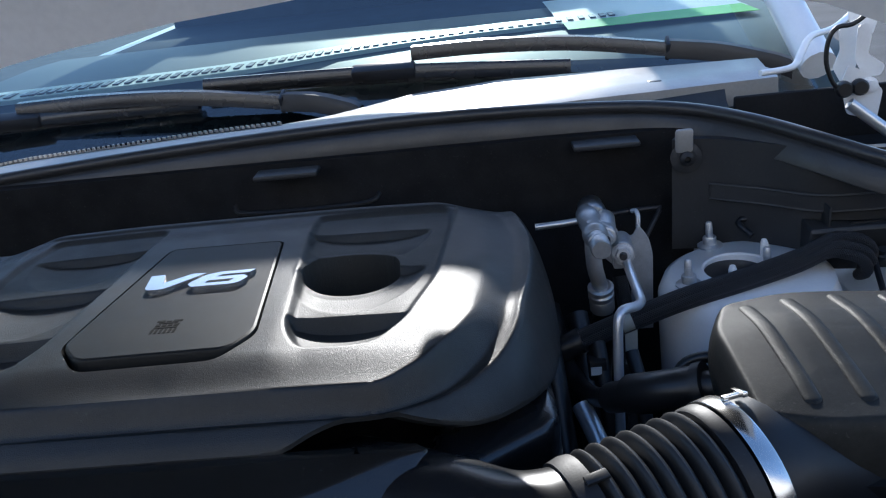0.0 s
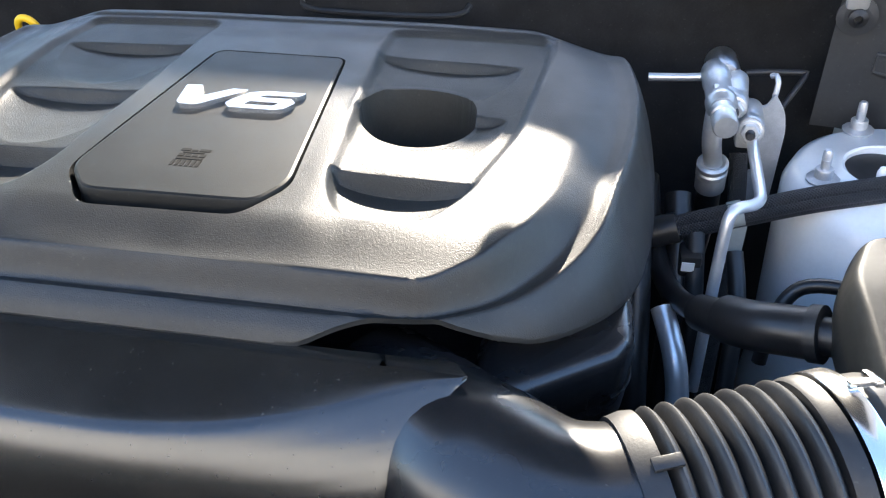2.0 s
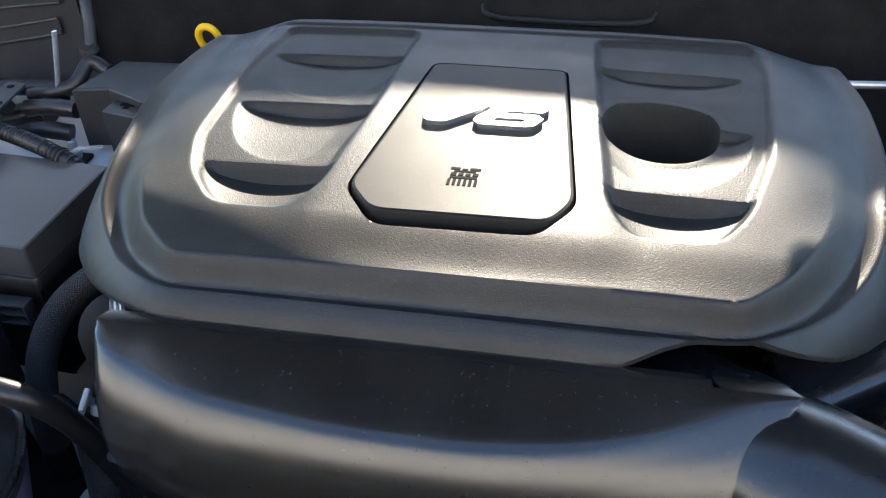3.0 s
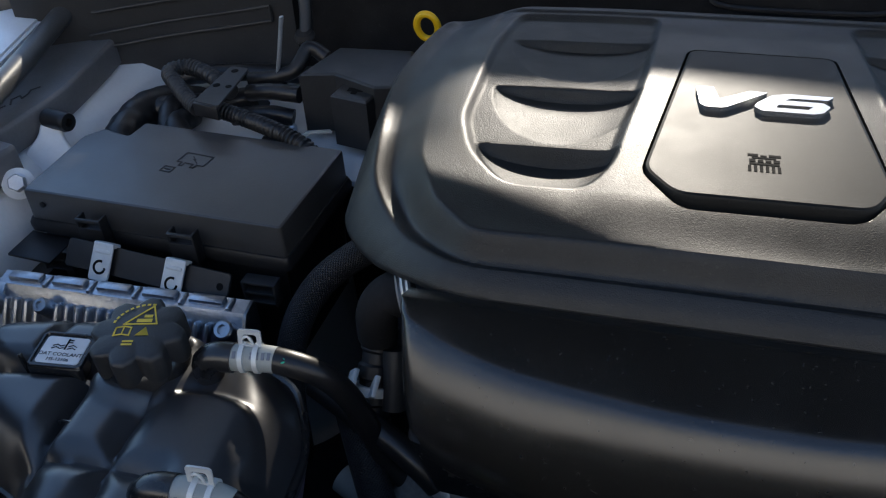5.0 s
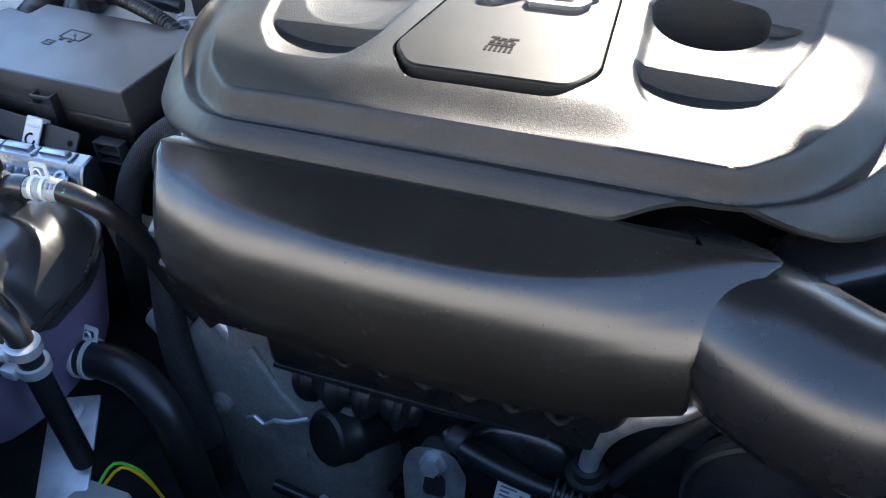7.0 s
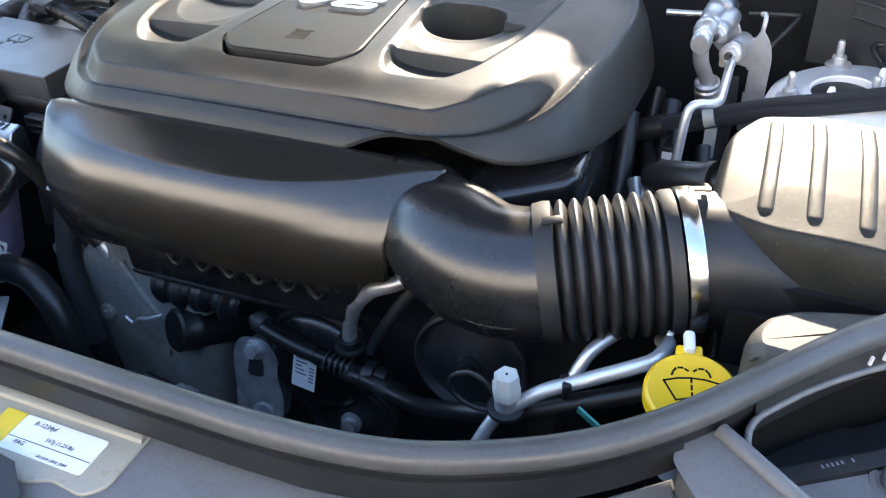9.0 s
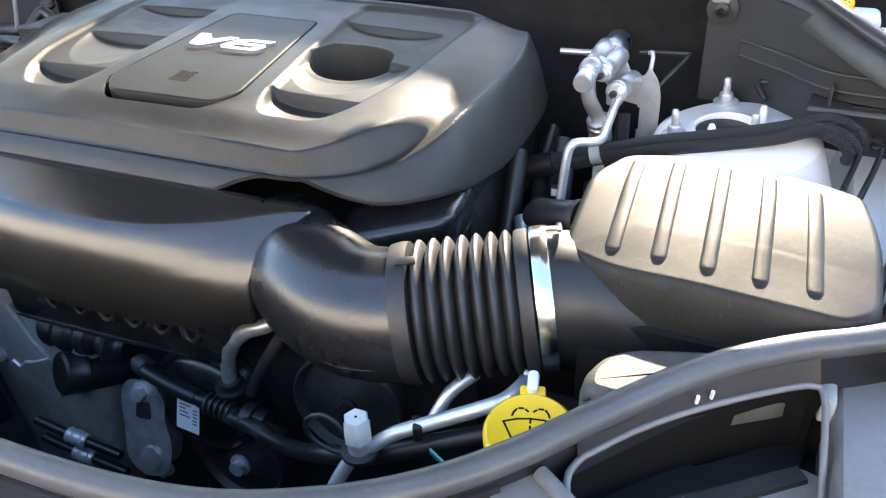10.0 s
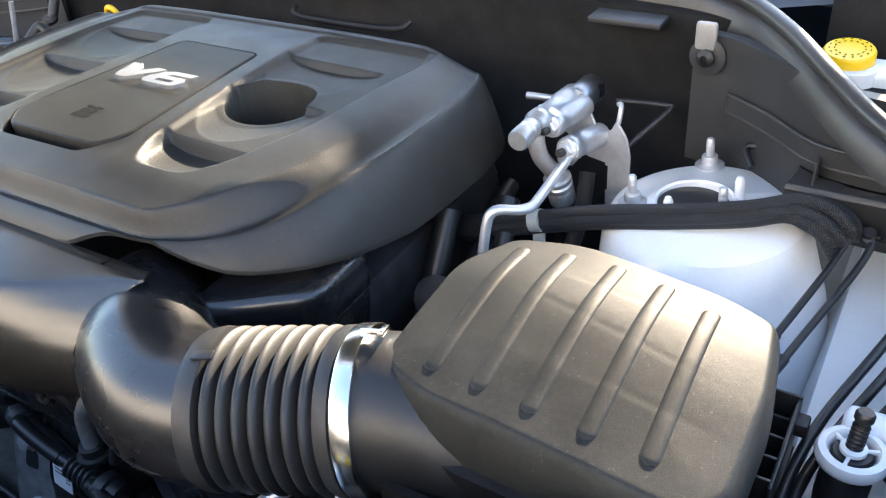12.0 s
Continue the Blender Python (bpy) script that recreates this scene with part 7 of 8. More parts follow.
for x, y, r in ((-0.849, 0.835, 0.0042), (-0.834, 0.834, 0.0036), (-0.845, 0.872, 0.0042)):
    part("hole", lathe([(0.0, 0.0005), (r, 0.0005), (r, 0.0001)], (x, y, 0.976), (0, 0, 1), 14), INK, bp)


def conduit(pts, r, label, mat=BLACK):
    t = thing("corrugated_conduit", pts[0], label, "conduit")
    part("conduit", sweep(bm_new(), spline(pts, 0.0010), lambda s: r * (1 + 0.085 * math.copysign(min(1, abs(2.5 * math.sin(2 * math.pi * s / 0.0052))), math.sin(2 * math.pi * s / 0.0052))), 14), mat, t)
    return t


conduit([(-0.845, 0.855, 0.958), (-0.880, 0.876, 0.966), (-0.912, 0.885, 0.970), (-0.927, 0.868, 0.970), (-0.906, 0.845, 0.967), (-0.880, 0.822, 0.963), (-0.858, 0.805, 0.962)], 0.0090, "grey-black corrugated conduit looped behind the fuse box", GREYPL)
conduit([(-0.835, 0.812, 0.958), (-0.80, 0.802, 0.956), (-0.76, 0.787, 0.954), (-0.725, 0.776, 0.945), (-0.705, 0.775, 0.925)], 0.0088, "black corrugated conduit along the fuse box lid")
for pts, r in (([(-0.83, 0.868, 0.952), (-0.80, 0.866, 0.957), (-0.765, 0.864, 0.957)], 0.0095), ([(-0.84, 0.892, 0.955), (-0.79, 0.902, 0.965), (-0.775, 0.925, 0.985), (-0.755, 0.925, 0.975)], 0.0085),
               ([(-0.945, 0.755, 0.905), (-0.958, 0.795, 0.918), (-0.962, 0.838, 0.924), (-0.950, 0.872, 0.924), (-0.925, 0.895, 0.915), (-0.89, 0.910, 0.90)], 0.023), ([(-0.90, 0.80, 0.92), (-0.918, 0.84, 0.935), (-0.93, 0.89, 0.92)], 0.014), ([(-0.87, 0.79, 0.925), (-0.895, 0.81, 0.935), (-0.90, 0.85, 0.925)], 0.013)):
    t = thing("taped_harness", pts[0], "black taped wiring harness behind the fuse box", "cable", "harness behind the fuse box")
    part("wrap", tube(pts, lambda s, r=r: r * (1 + 0.018 * math.sin(s * 310) + 0.02 * math.sin(s * 130 + 1)), 18, smooth_step=0.003), TAPE, t)
# Bundles added to keep the space over the white tower dark.
for pts, r in (([(-0.97, 0.845, 0.925), (-0.93, 0.86, 0.93), (-0.88, 0.875, 0.93), (-0.84, 0.90, 0.93)], 0.014),
               ([(-0.96, 0.935, 0.930), (-0.90, 0.940, 0.938), (-0.84, 0.955, 0.935), (-0.78, 0.965, 0.93)], 0.011), ([(-0.84, 0.84, 0.935), (-0.80, 0.845, 0.94), (-0.77, 0.85, 0.935)], 0.010)):
    t = thing("taped_harness", pts[0], "thick black taped bundle added to darken the strut tower", "cable", "harness behind the fuse box")
    part("wrap", tube(pts, lambda s, r=r: r * (1 + 0.02 * math.sin(s * 270)), 16, smooth_step=0.003), TAPE, t)
strap = thing("ground_strap", (-0.80, 0.90, 0.95), "thin grey metal strap standing upright", "strap")
part("strip", sweep(bm_new(), [(-0.807, 0.895, 0.955), (-0.80, 0.90, 0.99), (-0.793, 0.905, 1.03)], 0.0045, 8, squash=(1.0, 0.4)), ZINC, strap)
part("foot", rbox((-0.815, 0.885, 0.946), (-0.798, 0.905, 0.956), 0.003), BLACK, strap)
hstrut = thing("hood_strut", (-0.80, 0.98, 0.98), "black hood strut end at the cowl panel", "gas strut")
part("rod", tube([(-0.795, 0.965, 0.985), (-0.80, 0.985, 1.02), (-0.82, 1.02, 1.10), (-0.86, 0.99, 1.30)], 0.008, 12), BLACK, hstrut)
part("ball_end", lathe([(0.010, 0.0), (0.013, 0.006), (0.010, 0.012)], (-0.795, 0.962, 0.978), (0, -0.3, 1), 16), BLACK, hstrut)
dip = thing("dipstick", (-0.644, 0.969, 0.92), "yellow plastic dipstick pull ring", "dipstick")
ringpts = [Vector((-0.644 + 0.0125 * math.cos(a), 0.969 - 0.004 * math.sin(a), 1.001 + 0.0165 * math.sin(a))) for a in np.linspace(0, 2 * math.pi, 33)]
part("ring", sweep(bm_new(), ringpts, 0.0042, 10, cap=False, squash=(1.0, 1.0)), YELLOW, dip)
part("stem", tube([(-0.643, 0.970, 0.985), (-0.640, 0.972, 0.972), (-0.638, 0.975, 0.94)], 0.0055, 10), YELLOW, dip)

# passenger fender edge
rail = thing("fender_rail", (-1.10, 0.70, 0.94), "black plastic rail along the fender edge", "rail")
RP = round_poly([(-1.025, 0.30), (-1.025, 0.645), (-1.011, 0.701), (-1.050, 0.709), (-1.040, 0.815), (-1.058, 0.936), (-1.075, 1.00), (-1.17, 1.00), (-1.13, 0.80), (-1.10, 0.60), (-1.09, 0.30)], [0.01, 0.03, 0.010, 0.010, 0.03, 0.03, 0.01, 0.01, 0.03, 0.03, 0.01], 4)
part("rail", stack([(RP, 0.928), (RP, 0.957), (inset_poly(RP, 0.0015), 0.9605), (inset_poly(RP, 0.004), 0.962)]), RAILPL, rail)
bm = flat(bm_new(), [(-0.034, -0.004), (-0.020, -0.004)], 0.002)
flat(bm, [(-0.014, -0.006), (-0.006, 0.004), (0.004, 0.004), (0.002, -0.004), (0.012, 0.0), (0.020, 0.006), (0.030, 0.004)], 0.0022)
part("moulded_mark", move_bm(bm, pose(-1.079, 0.792, 0.9622, 0, 0, 70)), BLACK, rail, smooth=False)
part("seal_bulb", tube([(-1.050, 0.42, 0.984), (-1.052, 0.55, 0.985), (-1.062, 0.70, 0.986), (-1.090, 0.83, 0.990), (-1.118, 0.96, 1.0), (-1.10, 1.0, 1.02), (-1.07, 1.03, 1.04)], 0.0125, 14), SEAL, rail)
fb = thing("fender_bolt", (-1.006, 0.676, 0.92), "zinc flange bolt on the white fender", "bolt")
part("flange", lathe([(0.0165, 0.0), (0.0165, 0.002), (0.011, 0.005)], (-1.006, 0.678, 0.928), (0.5, -0.7, 0.6), 24), PAINT, fb)
part("head", lathe([(0.0095, 0.0), (0.0095, 0.009), (0.008, 0.011), (0.0, 0.011)], Vector((-1.006, 0.678, 0.928)) + Vector((0.5, -0.7, 0.6)).normalized() * 0.004, (0.5, -0.7, 0.6), 6), ZINC, fb)
fbr = thing("fender_bracket", (-1.02, 0.73, 0.90), "white painted bracket with a black rubber plug", "bracket")
part("plate", move_bm(plate([(-0.032, -0.050), (0.030, -0.050), (0.028, -0.010), (0.013, 0.012), (0.011, 0.030), (-0.011, 0.030), (-0.013, 0.012), (-0.028, -0.006)], -0.008, 0.0, 0.003, 0.010, 5), frame_at((-1.022, 0.752, 0.930), (0.95, 0.15, 0.2), (0.25, -0.65, 0.8))), PAINT, fbr)
part("rubber_plug", lathe([(0.011, 0.0), (0.011, 0.026), (0.0115, 0.028), (0.010, 0.032), (0.005, 0.032), (0.005, 0.024)], (-1.034, 0.776, 0.950), (1.0, -0.18, 0.0), 20), BLACK, fbr)

# ---------------------------------------------------------------- front: filler, port, pipes, pulleys
wf = thing("washer_filler", (0.182, 0.37, 0.86), "bright yellow washer fluid cap on its white neck", "filler cap")
wax = Vector((0.02, -0.16, 1)).normalized()
wc = Vector((0.1875, 0.3635, 0.936))
part("neck", lathe([(0.021, -0.09), (0.022, -0.01), (0.026, -0.004), (0.026, 0.002)], wc, wax, 28), WHITEPL, wf)
capw = part("cap", lathe([(0.0315, 0.0), (0.0345, 0.0), (0.0345, 0.0095), (0.0335, 0.012), (0.0315, 0.0135), (0.030, 0.0128), (0.0, 0.0132)], wc, wax, 48), YELLOW, wf, "yellow snap cap")
wm = frame_at(wc + wax * 0.0133, (0.97, 0.22, 0), wax) @ Matrix.Scale(1.1, 4)
part("tab", move_bm(rbox((-0.009, 0.028, -0.010), (0.009, 0.038, -0.001), 0.002), wm), YELLOW, capw)
part("hinge_strap", move_bm(rbox((-0.004, 0.030, -0.004), (0.004, 0.048, 0.004), 0.003), wm), WHITEPL, wf, "white strap")
part("front_tab", move_bm(rbox((-0.009, -0.034, -0.012), (0.009, -0.028, -0.003), 0.002), wm), YELLOW, capw)
bm = flat(bm_new(), [(-0.018, 0.006), (-0.009, 0.0085), (0.0, 0.0092), (0.009, 0.0085), (0.018, 0.006), (0.0105, -0.009), (0.0, -0.0065), (-0.0105, -0.009), (-0.018, 0.006)], 0.0013)
for k in range(4):
    flat(bm, [(0.0, -0.012 + 0.006 * k), (0.0, -0.009 + 0.006 * k)], 0.0014)
for sx in (-1, 1):
    for (ax, ay), (bx, by) in (((0.002, 0.0150), (0.0035, 0.0162)), ((0.0055, 0.0172), (0.008, 0.0172)), ((0.010, 0.0162), (0.0115, 0.0140)), ((0.012, 0.0128), (0.0125, 0.0112))):
        flat(bm, [(sx * ax, ay), (sx * bx, by)], 0.0014)
part("windscreen_sign", move_bm(bm, wm @ pose(0, 0, -0.0004)), INK, capw, "black windscreen washer sign", smooth=False)

port = thing("service_port", (0.05, 0.352, 0.87), "pale grey capped refrigerant service port", "service port")
pax = Vector((0.02, 0.0, 1)).normalized()
pc = part("cap", lathe([(0.0122, 0.0), (0.0122, 0.012), (0.0108, 0.014), (0.0108, 0.0215), (0.0095, 0.0235), (0.0, 0.0237)], (0.0485, 0.352, 0.902), pax, 6), CAPGREY, port, "pale hexagonal cap")
part("cap_hole", lathe([(0.0, 0.0003), (0.0012, 0.0003), (0.0012, 0.0)], Vector((0.0485, 0.352, 0.902)) + pax * 0.0237, pax, 10), INK, pc)
part("valve_body", lathe([(0.0095, 0.0), (0.0095, 0.018), (0.0105, 0.02)], (0.048, 0.352, 0.886), pax, 20), TUBE, port)
part("tether_ring", lathe([(0.011, 0.0), (0.0155, 0.0), (0.0155, 0.004), (0.011, 0.005)], (0.048, 0.352, 0.884), pax, 24), RUBBER, port)
part("tether", tube([(0.040, 0.352, 0.896), (0.028, 0.354, 0.910), (0.014, 0.355, 0.913), (0.000, 0.355, 0.903), (-0.002, 0.355, 0.888), (0.008, 0.355, 0.877), (0.022, 0.354, 0.874), (0.036, 0.352, 0.878)], 0.0024, 8), RUBBER, port)
hp = thing("refrigerant_line", (0.06, 0.35, 0.86), "bare aluminium refrigerant line passing the service port", "pipe")
part("tube", tube([(0.012, 0.318, 0.80), (0.026, 0.335, 0.846), (0.042, 0.350, 0.878), (0.060, 0.357, 0.893), (0.078, 0.365, 0.905), (0.105, 0.378, 0.913), (0.140, 0.392, 0.926), (0.155, 0.405, 0.928), (0.160, 0.44, 0.915), (0.15, 0.48, 0.88)], 0.0062, 14, smooth_step=0.004), TUBE, hp)
part("clip", rbox((0.088, 0.364, 0.899), (0.096, 0.380, 0.915), 0.002, turn=Matrix.Rotation(radians(25), 3, "Z")), BLACK, hp)
hp2 = thing("refrigerant_line", (0.09, 0.43, 0.86), "bare aluminium line below the bellows", "pipe")
part("tube", tube([(0.088, 0.415, 0.875), (0.098, 0.43, 0.895), (0.115, 0.45, 0.905)], 0.006, 12), TUBE, hp2)
hose_thing("rubber_line", "black rubber refrigerant line with printed marks", [(-0.272, 0.45, 0.800), (-0.24, 0.45, 0.79), (-0.207, 0.45, 0.772), (-0.17, 0.44, 0.772), (-0.12, 0.425, 0.782), (-0.06, 0.40, 0.80), (0.0, 0.37, 0.845), (0.05, 0.365, 0.868), (0.10, 0.378, 0.885), (0.15, 0.395, 0.90)], 0.0085,
           sleeves=[(0.25, 0.29, RUBBER, ""), (0.36, 0.40, RUBBER, "")])
tagm = thing("green_tag", (0.112, 0.36, 0.88), "small green tag clipped to the line", "tag")
part("card", move_bm(rbox((-0.012, -0.001, -0.007), (0.012, 0.001, 0.007), 0.0005), pose(0.115, 0.362, 0.888, 20, 20, -20)), material("teal_plastic", (0.03, 0.30, 0.28), 0.5), tagm)
hook = thing("metal_pipe", (-0.11, 0.455, 0.89), "dull aluminium hook-shaped pipe below the elbow", "pipe")
part("tube", tube([(-0.085, 0.470, 0.900), (-0.104, 0.456, 0.894), (-0.122, 0.453, 0.886), (-0.140, 0.453, 0.868), (-0.153, 0.454, 0.845), (-0.160, 0.455, 0.815), (-0.161, 0.455, 0.79)], 0.0078, 16), HOOKMETAL, hook)
part("collar", lathe([(0.009, -0.006), (0.0125, -0.005), (0.0125, 0.004), (0.017, 0.005), (0.017, 0.009), (0.009, 0.010)], (-0.161, 0.455, 0.803), (0, 0, -1), 18), RUBBER, hook)
hook2 = thing("metal_pipe", (-0.10, 0.465, 0.87), "dark steel pipe bent beside the aluminium hook pipe", "pipe")
part("tube", tube([(-0.070, 0.478, 0.895), (-0.085, 0.466, 0.886), (-0.105, 0.462, 0.857), (-0.127, 0.461, 0.818), (-0.141, 0.461, 0.790)], 0.0068, 14), DARKMETAL, hook2)
oilcap = thing("oil_filter_cap", (-0.39, 0.46, 0.75), "round black cap on a cylindrical filter housing", "cap")
oax = Vector((-0.42, -0.80, 0.35)).normalized()
oc = Vector((-0.388, 0.438, 0.762))
part("body", lathe([(0.023, 0.0), (0.026, -0.003), (0.026, -0.018), (0.0275, -0.020), (0.0275, -0.026), (0.025, -0.028), (0.025, -0.085), (0.0, -0.085)], oc, oax, 28), BLACK, oilcap)
part("face", lathe([(0.0232, -0.0005), (0.021, -0.003), (0.0, -0.003)], oc, oax, 28), RUBBER, oilcap)
foil = thing("crinkled_wrap", (-0.37, 0.475, 0.80), "shiny crinkled black wrap above the filter housing", "wrap")
part("wrap", tube([(-0.415, 0.478, 0.795), (-0.385, 0.468, 0.806), (-0.345, 0.466, 0.808), (-0.305, 0.470, 0.800)], lambda s: 0.020 + 0.004 * math.sin(s * 210) + 0.002 * math.sin(s * 530), 18, smooth_step=0.003), TAPE, foil)
wire = thing("thin_wire", (-0.45, 0.445, 0.78), "thin grey wire lying across the casting", "wire")
part("wire", tube([(-0.475, 0.448, 0.745), (-0.462, 0.443, 0.757), (-0.452, 0.441, 0.752), (-0.440, 0.441, 0.763), (-0.425, 0.440, 0.768), (-0.405, 0.445, 0.775)], 0.0022, 8), ZINC, wire)
pcov = thing("pulley_cover", (-0.21, 0.47, 0.74), "large rounded black plastic pulley cover", "cover panel")
part("cover", lathe([(0.0, 0.004), (0.040, 0.003), (0.058, -0.002), (0.064, -0.010), (0.066, -0.05)], (-0.215, 0.458, 0.745), (0, -1, 0.15), 40), SMOOTH, pcov)
part("rim", lathe([(0.064, -0.008), (0.068, -0.010), (0.068, -0.016), (0.064, -0.018)], (-0.215, 0.458, 0.745), (0, -1, 0.15), 40), BLACK, pcov)
fit = thing("line_fitting", (-0.25, 0.44, 0.79), "black hose fitting with a ribbed connector", "connector")
part("hose", tube([(-0.275, 0.45, 0.806), (-0.258, 0.442, 0.802), (-0.232, 0.440, 0.793), (-0.212, 0.440, 0.787), (-0.198, 0.440, 0.784)], 0.0085, 14), HOSE, fit)
part("ferrule", lathe([(0.010, 0.0), (0.0115, 0.002), (0.0115, 0.012), (0.010, 0.014)], (-0.272, 0.449, 0.806), (0.9, -0.3, -0.15), 18), GREYPL, fit)
for k in range(5):
    part("rib", lathe([(0.009, 0.0), (0.0125, 0.001), (0.0125, 0.003), (0.009, 0.004)], Vector((-0.185, 0.440, 0.780)) + Vector((0.9, -0.02, -0.12)) * 0.0075 * k, (0.98, 0, -0.12), 18), GREYPL, fit)
part("collar", lathe([(0.010, 0.0), (0.018, 0.001), (0.018, 0.012), (0.015, 0.014), (0.015, 0.026), (0.010, 0.028)], (-0.140, 0.439, 0.775), (0.98, 0, -0.12), 20), BLACK, fit)
part("tail", tube([(-0.205, 0.440, 0.785), (-0.16, 0.440, 0.778), (-0.12, 0.438, 0.772), (-0.09, 0.43, 0.775)], 0.0075, 12), HOSE, fit)
rail2 = thing("scalloped_guard", (-0.30, 0.44, 0.86), "black plastic guard with a scalloped edge", "guard")
part("guard", rbox((-0.435, 0.4465, 0.830), (-0.150, 0.475, 0.905), 0.011, 4), SMOOTH, rail2)
part("lower_bead", tube([(-0.43, 0.450, 0.833), (-0.30, 0.449, 0.834), (-0.165, 0.450, 0.840)], 0.0035, 8), SMOOTH, rail2)
for k in range(6):
    x = -0.356 + k * 0.0345
    part("scallop", tube([(x - 0.014, 0.446, 0.884), (x - 0.0085, 0.4435, 0.872), (x, 0.442, 0.866), (x + 0.0085, 0.4435, 0.872), (x + 0.014, 0.446, 0.884)], 0.0032, 8), SMOOTH, rail2)
for cx, cy, cz, r, label in ((-0.03, 0.465, 0.80, 0.062, "large black grooved belt pulley"), (-0.175, 0.455, 0.672, 0.055, "black belt idler pulley with a zinc bolt"), (-0.31, 0.47, 0.60, 0.07, "black grooved crank pulley below")):
    pu = thing("belt_pulley", (cx, cy, cz), label, "pulley", "belt pulleys")
    part("wheel", lathe([(0.0, 0.0), (r * 0.35, 0.0), (r * 0.5, -0.006), (r * 0.85, -0.006), (r * 0.95, 0.002), (r, 0.0), (r * 0.96, -0.004), (r, -0.008), (r * 0.96, -0.012), (r, -0.016), (r * 0.9, -0.03)], (cx, cy, cz), (0, -1, 0.12), 40), DARKMETAL, pu)
    part("bolt", lathe([(0.013, 0.0), (0.013, 0.004), (0.009, 0.005), (0.009, 0.012), (0.0, 0.0125)], (cx, cy, cz), (0, -1, 0.12), 16), DARKMETAL if cx > -0.1 else ZINC, pu)
tens = thing("belt_tensioner", (-0.30, 0.45, 0.70), "dull cast belt tensioner with a bolted arm", "tensioner")
TO = round_poly([(-0.024, 0.030), (-0.018, 0.046), (0.010, 0.048), (0.024, 0.032), (0.022, 0.010), (0.034, -0.020), (0.030, -0.052), (0.004, -0.060), (-0.016, -0.044), (-0.018, -0.010)], 0.012, 4)
tm = frame_at((-0.292, 0.452, 0.706), (1, 0.05, 0), (0.05, -0.92, 0.38))
part("arm", move_bm(stack([(TO, -0.02), (TO, 0.004), (inset_poly(TO, 0.003), 0.009), (inset_poly(TO, 0.006), 0.010)]), tm), HOOKMETAL, tens)
part("pocket", move_bm(plate([(-0.010, 0.006), (0.012, 0.006), (0.010, 0.028), (-0.008, 0.030)], 0.009, 0.0104, 0.0004, 0.006), tm), DARKMETAL, tens)
part("bolt", move_bm(lathe([(0.013, 0.0), (0.013, 0.003), (0.009, 0.004), (0.009, 0.012), (0.0, 0.0125)], (-0.002, 0.038, 0.008), (0, 0, 1), 6), tm), ZINC, tens)
part("lower_boss", move_bm(lathe([(0.014, 0.0), (0.014, 0.008), (0.008, 0.010), (0.0, 0.010)], (0.012, -0.040, 0.006), (0, 0, 1), 18), tm), HOOKMETAL, tens)
for z in (0.655, 0.625):
    t = thing("hose_coupling", (-0.36, 0.43, z), "crimped metal coupling on a thin black line", "coupling")
    part("line", tube([(-0.45, 0.43, z + 0.02), (-0.40, 0.43, z + 0.01), (-0.33, 0.43, z)], 0.006, 10), HOSE, t)
    part("crimp", lathe([(0.0085, 0.0), (0.010, 0.002), (0.0085, 0.008), (0.010, 0.010), (0.010, 0.018), (0.0085, 0.020), (0.010, 0.024), (0.0085, 0.028)], (-0.405, 0.43, z + 0.011), (1, 0, -0.15), 18), ZINC, t)
lbl = thing("belt_label", (-0.222, 0.45, 0.735), "small white label on the pump bracket", "label")
lm = pose(-0.218, 0.4435, 0.754, 78, 0, 0) @ pose(0, 0, 0, 0, 0, -7)
lp_ = part("paper", move_bm(rbox((-0.0145, -0.027, 0), (0.0145, 0.027, 0.0006), 0.0), lm), PAPER, lbl, smooth=False)
bm = bm_new()
for k in range(6):
    rbox((-0.011, 0.016 - 0.005 * k, 0.0006), (-0.011 + 0.008 + 0.003 * (k % 3), 0.018 - 0.005 * k, 0.0009), 0, bm=bm)
for k in range(5):
    rbox((0.006, -0.016 + 0.0045 * k, 0.0006), (0.012, -0.014 + 0.0045 * k, 0.0009), 0, bm=bm)
part("print_bars", move_bm(bm, lm), GREYINK, lp_, smooth=False)

# ---------------------------------------------------------------- radiator support, lamp and duct in front
SUPH = [(0.0, 0.187), (0.26, 0.187), (0.33, 0.196), (0.40, 0.220), (0.445, 0.246), (0.485, 0.278)]
outline = [(C - u, y) for u, y in SUPH[::-1]] + [(C + u, y) for u, y in SUPH] + [(0.20, 0.25), (0.24, -0.06), (C - 0.52, -0.06), (C - 0.49, 0.25)]
support = thing("radiator_support", (C, 0.05, 0.90), "dark plastic radiator support cover with a pale metal strip", "cover panel")
part("cover", stack([(outline[::-1], 0.90), (outline[::-1], 0.948), (inset_poly(outline[::-1], 0.003), 0.951)]), SUPPL, support, smooth=False)
part("painted_strip", plate([(-0.62, 0.118), (-0.215, 0.120), (-0.200, 0.128), (-0.1705, 0.125), (-0.1585, 0.137), (-0.1585, 0.1865), (-0.62, 0.1865)], 0.951, 0.9535, 0.001, 0.006), STRIP, support, "beige-grey painted metal strip")
part("strip_bead", ribbon([(-0.62, 0.181, 0.9535), (-0.30, 0.181, 0.9535), (-0.1600, 0.181, 0.9535)], [(-0.0055, -0.001), (-0.0045, 0.0025), (0.0, 0.0038), (0.0045, 0.0025), (0.0065, -0.001)], True), STRIP, support)
latch = thing("hood_latch_cover", (-0.25, 0.10, 0.951), "black plastic latch cover on the radiator support", "latch cover")
LC = [(-0.33, 0.130), (-0.243, 0.126), (-0.2265, 0.124), (-0.203, 0.105), (-0.20, 0.04), (-0.33, 0.04)]
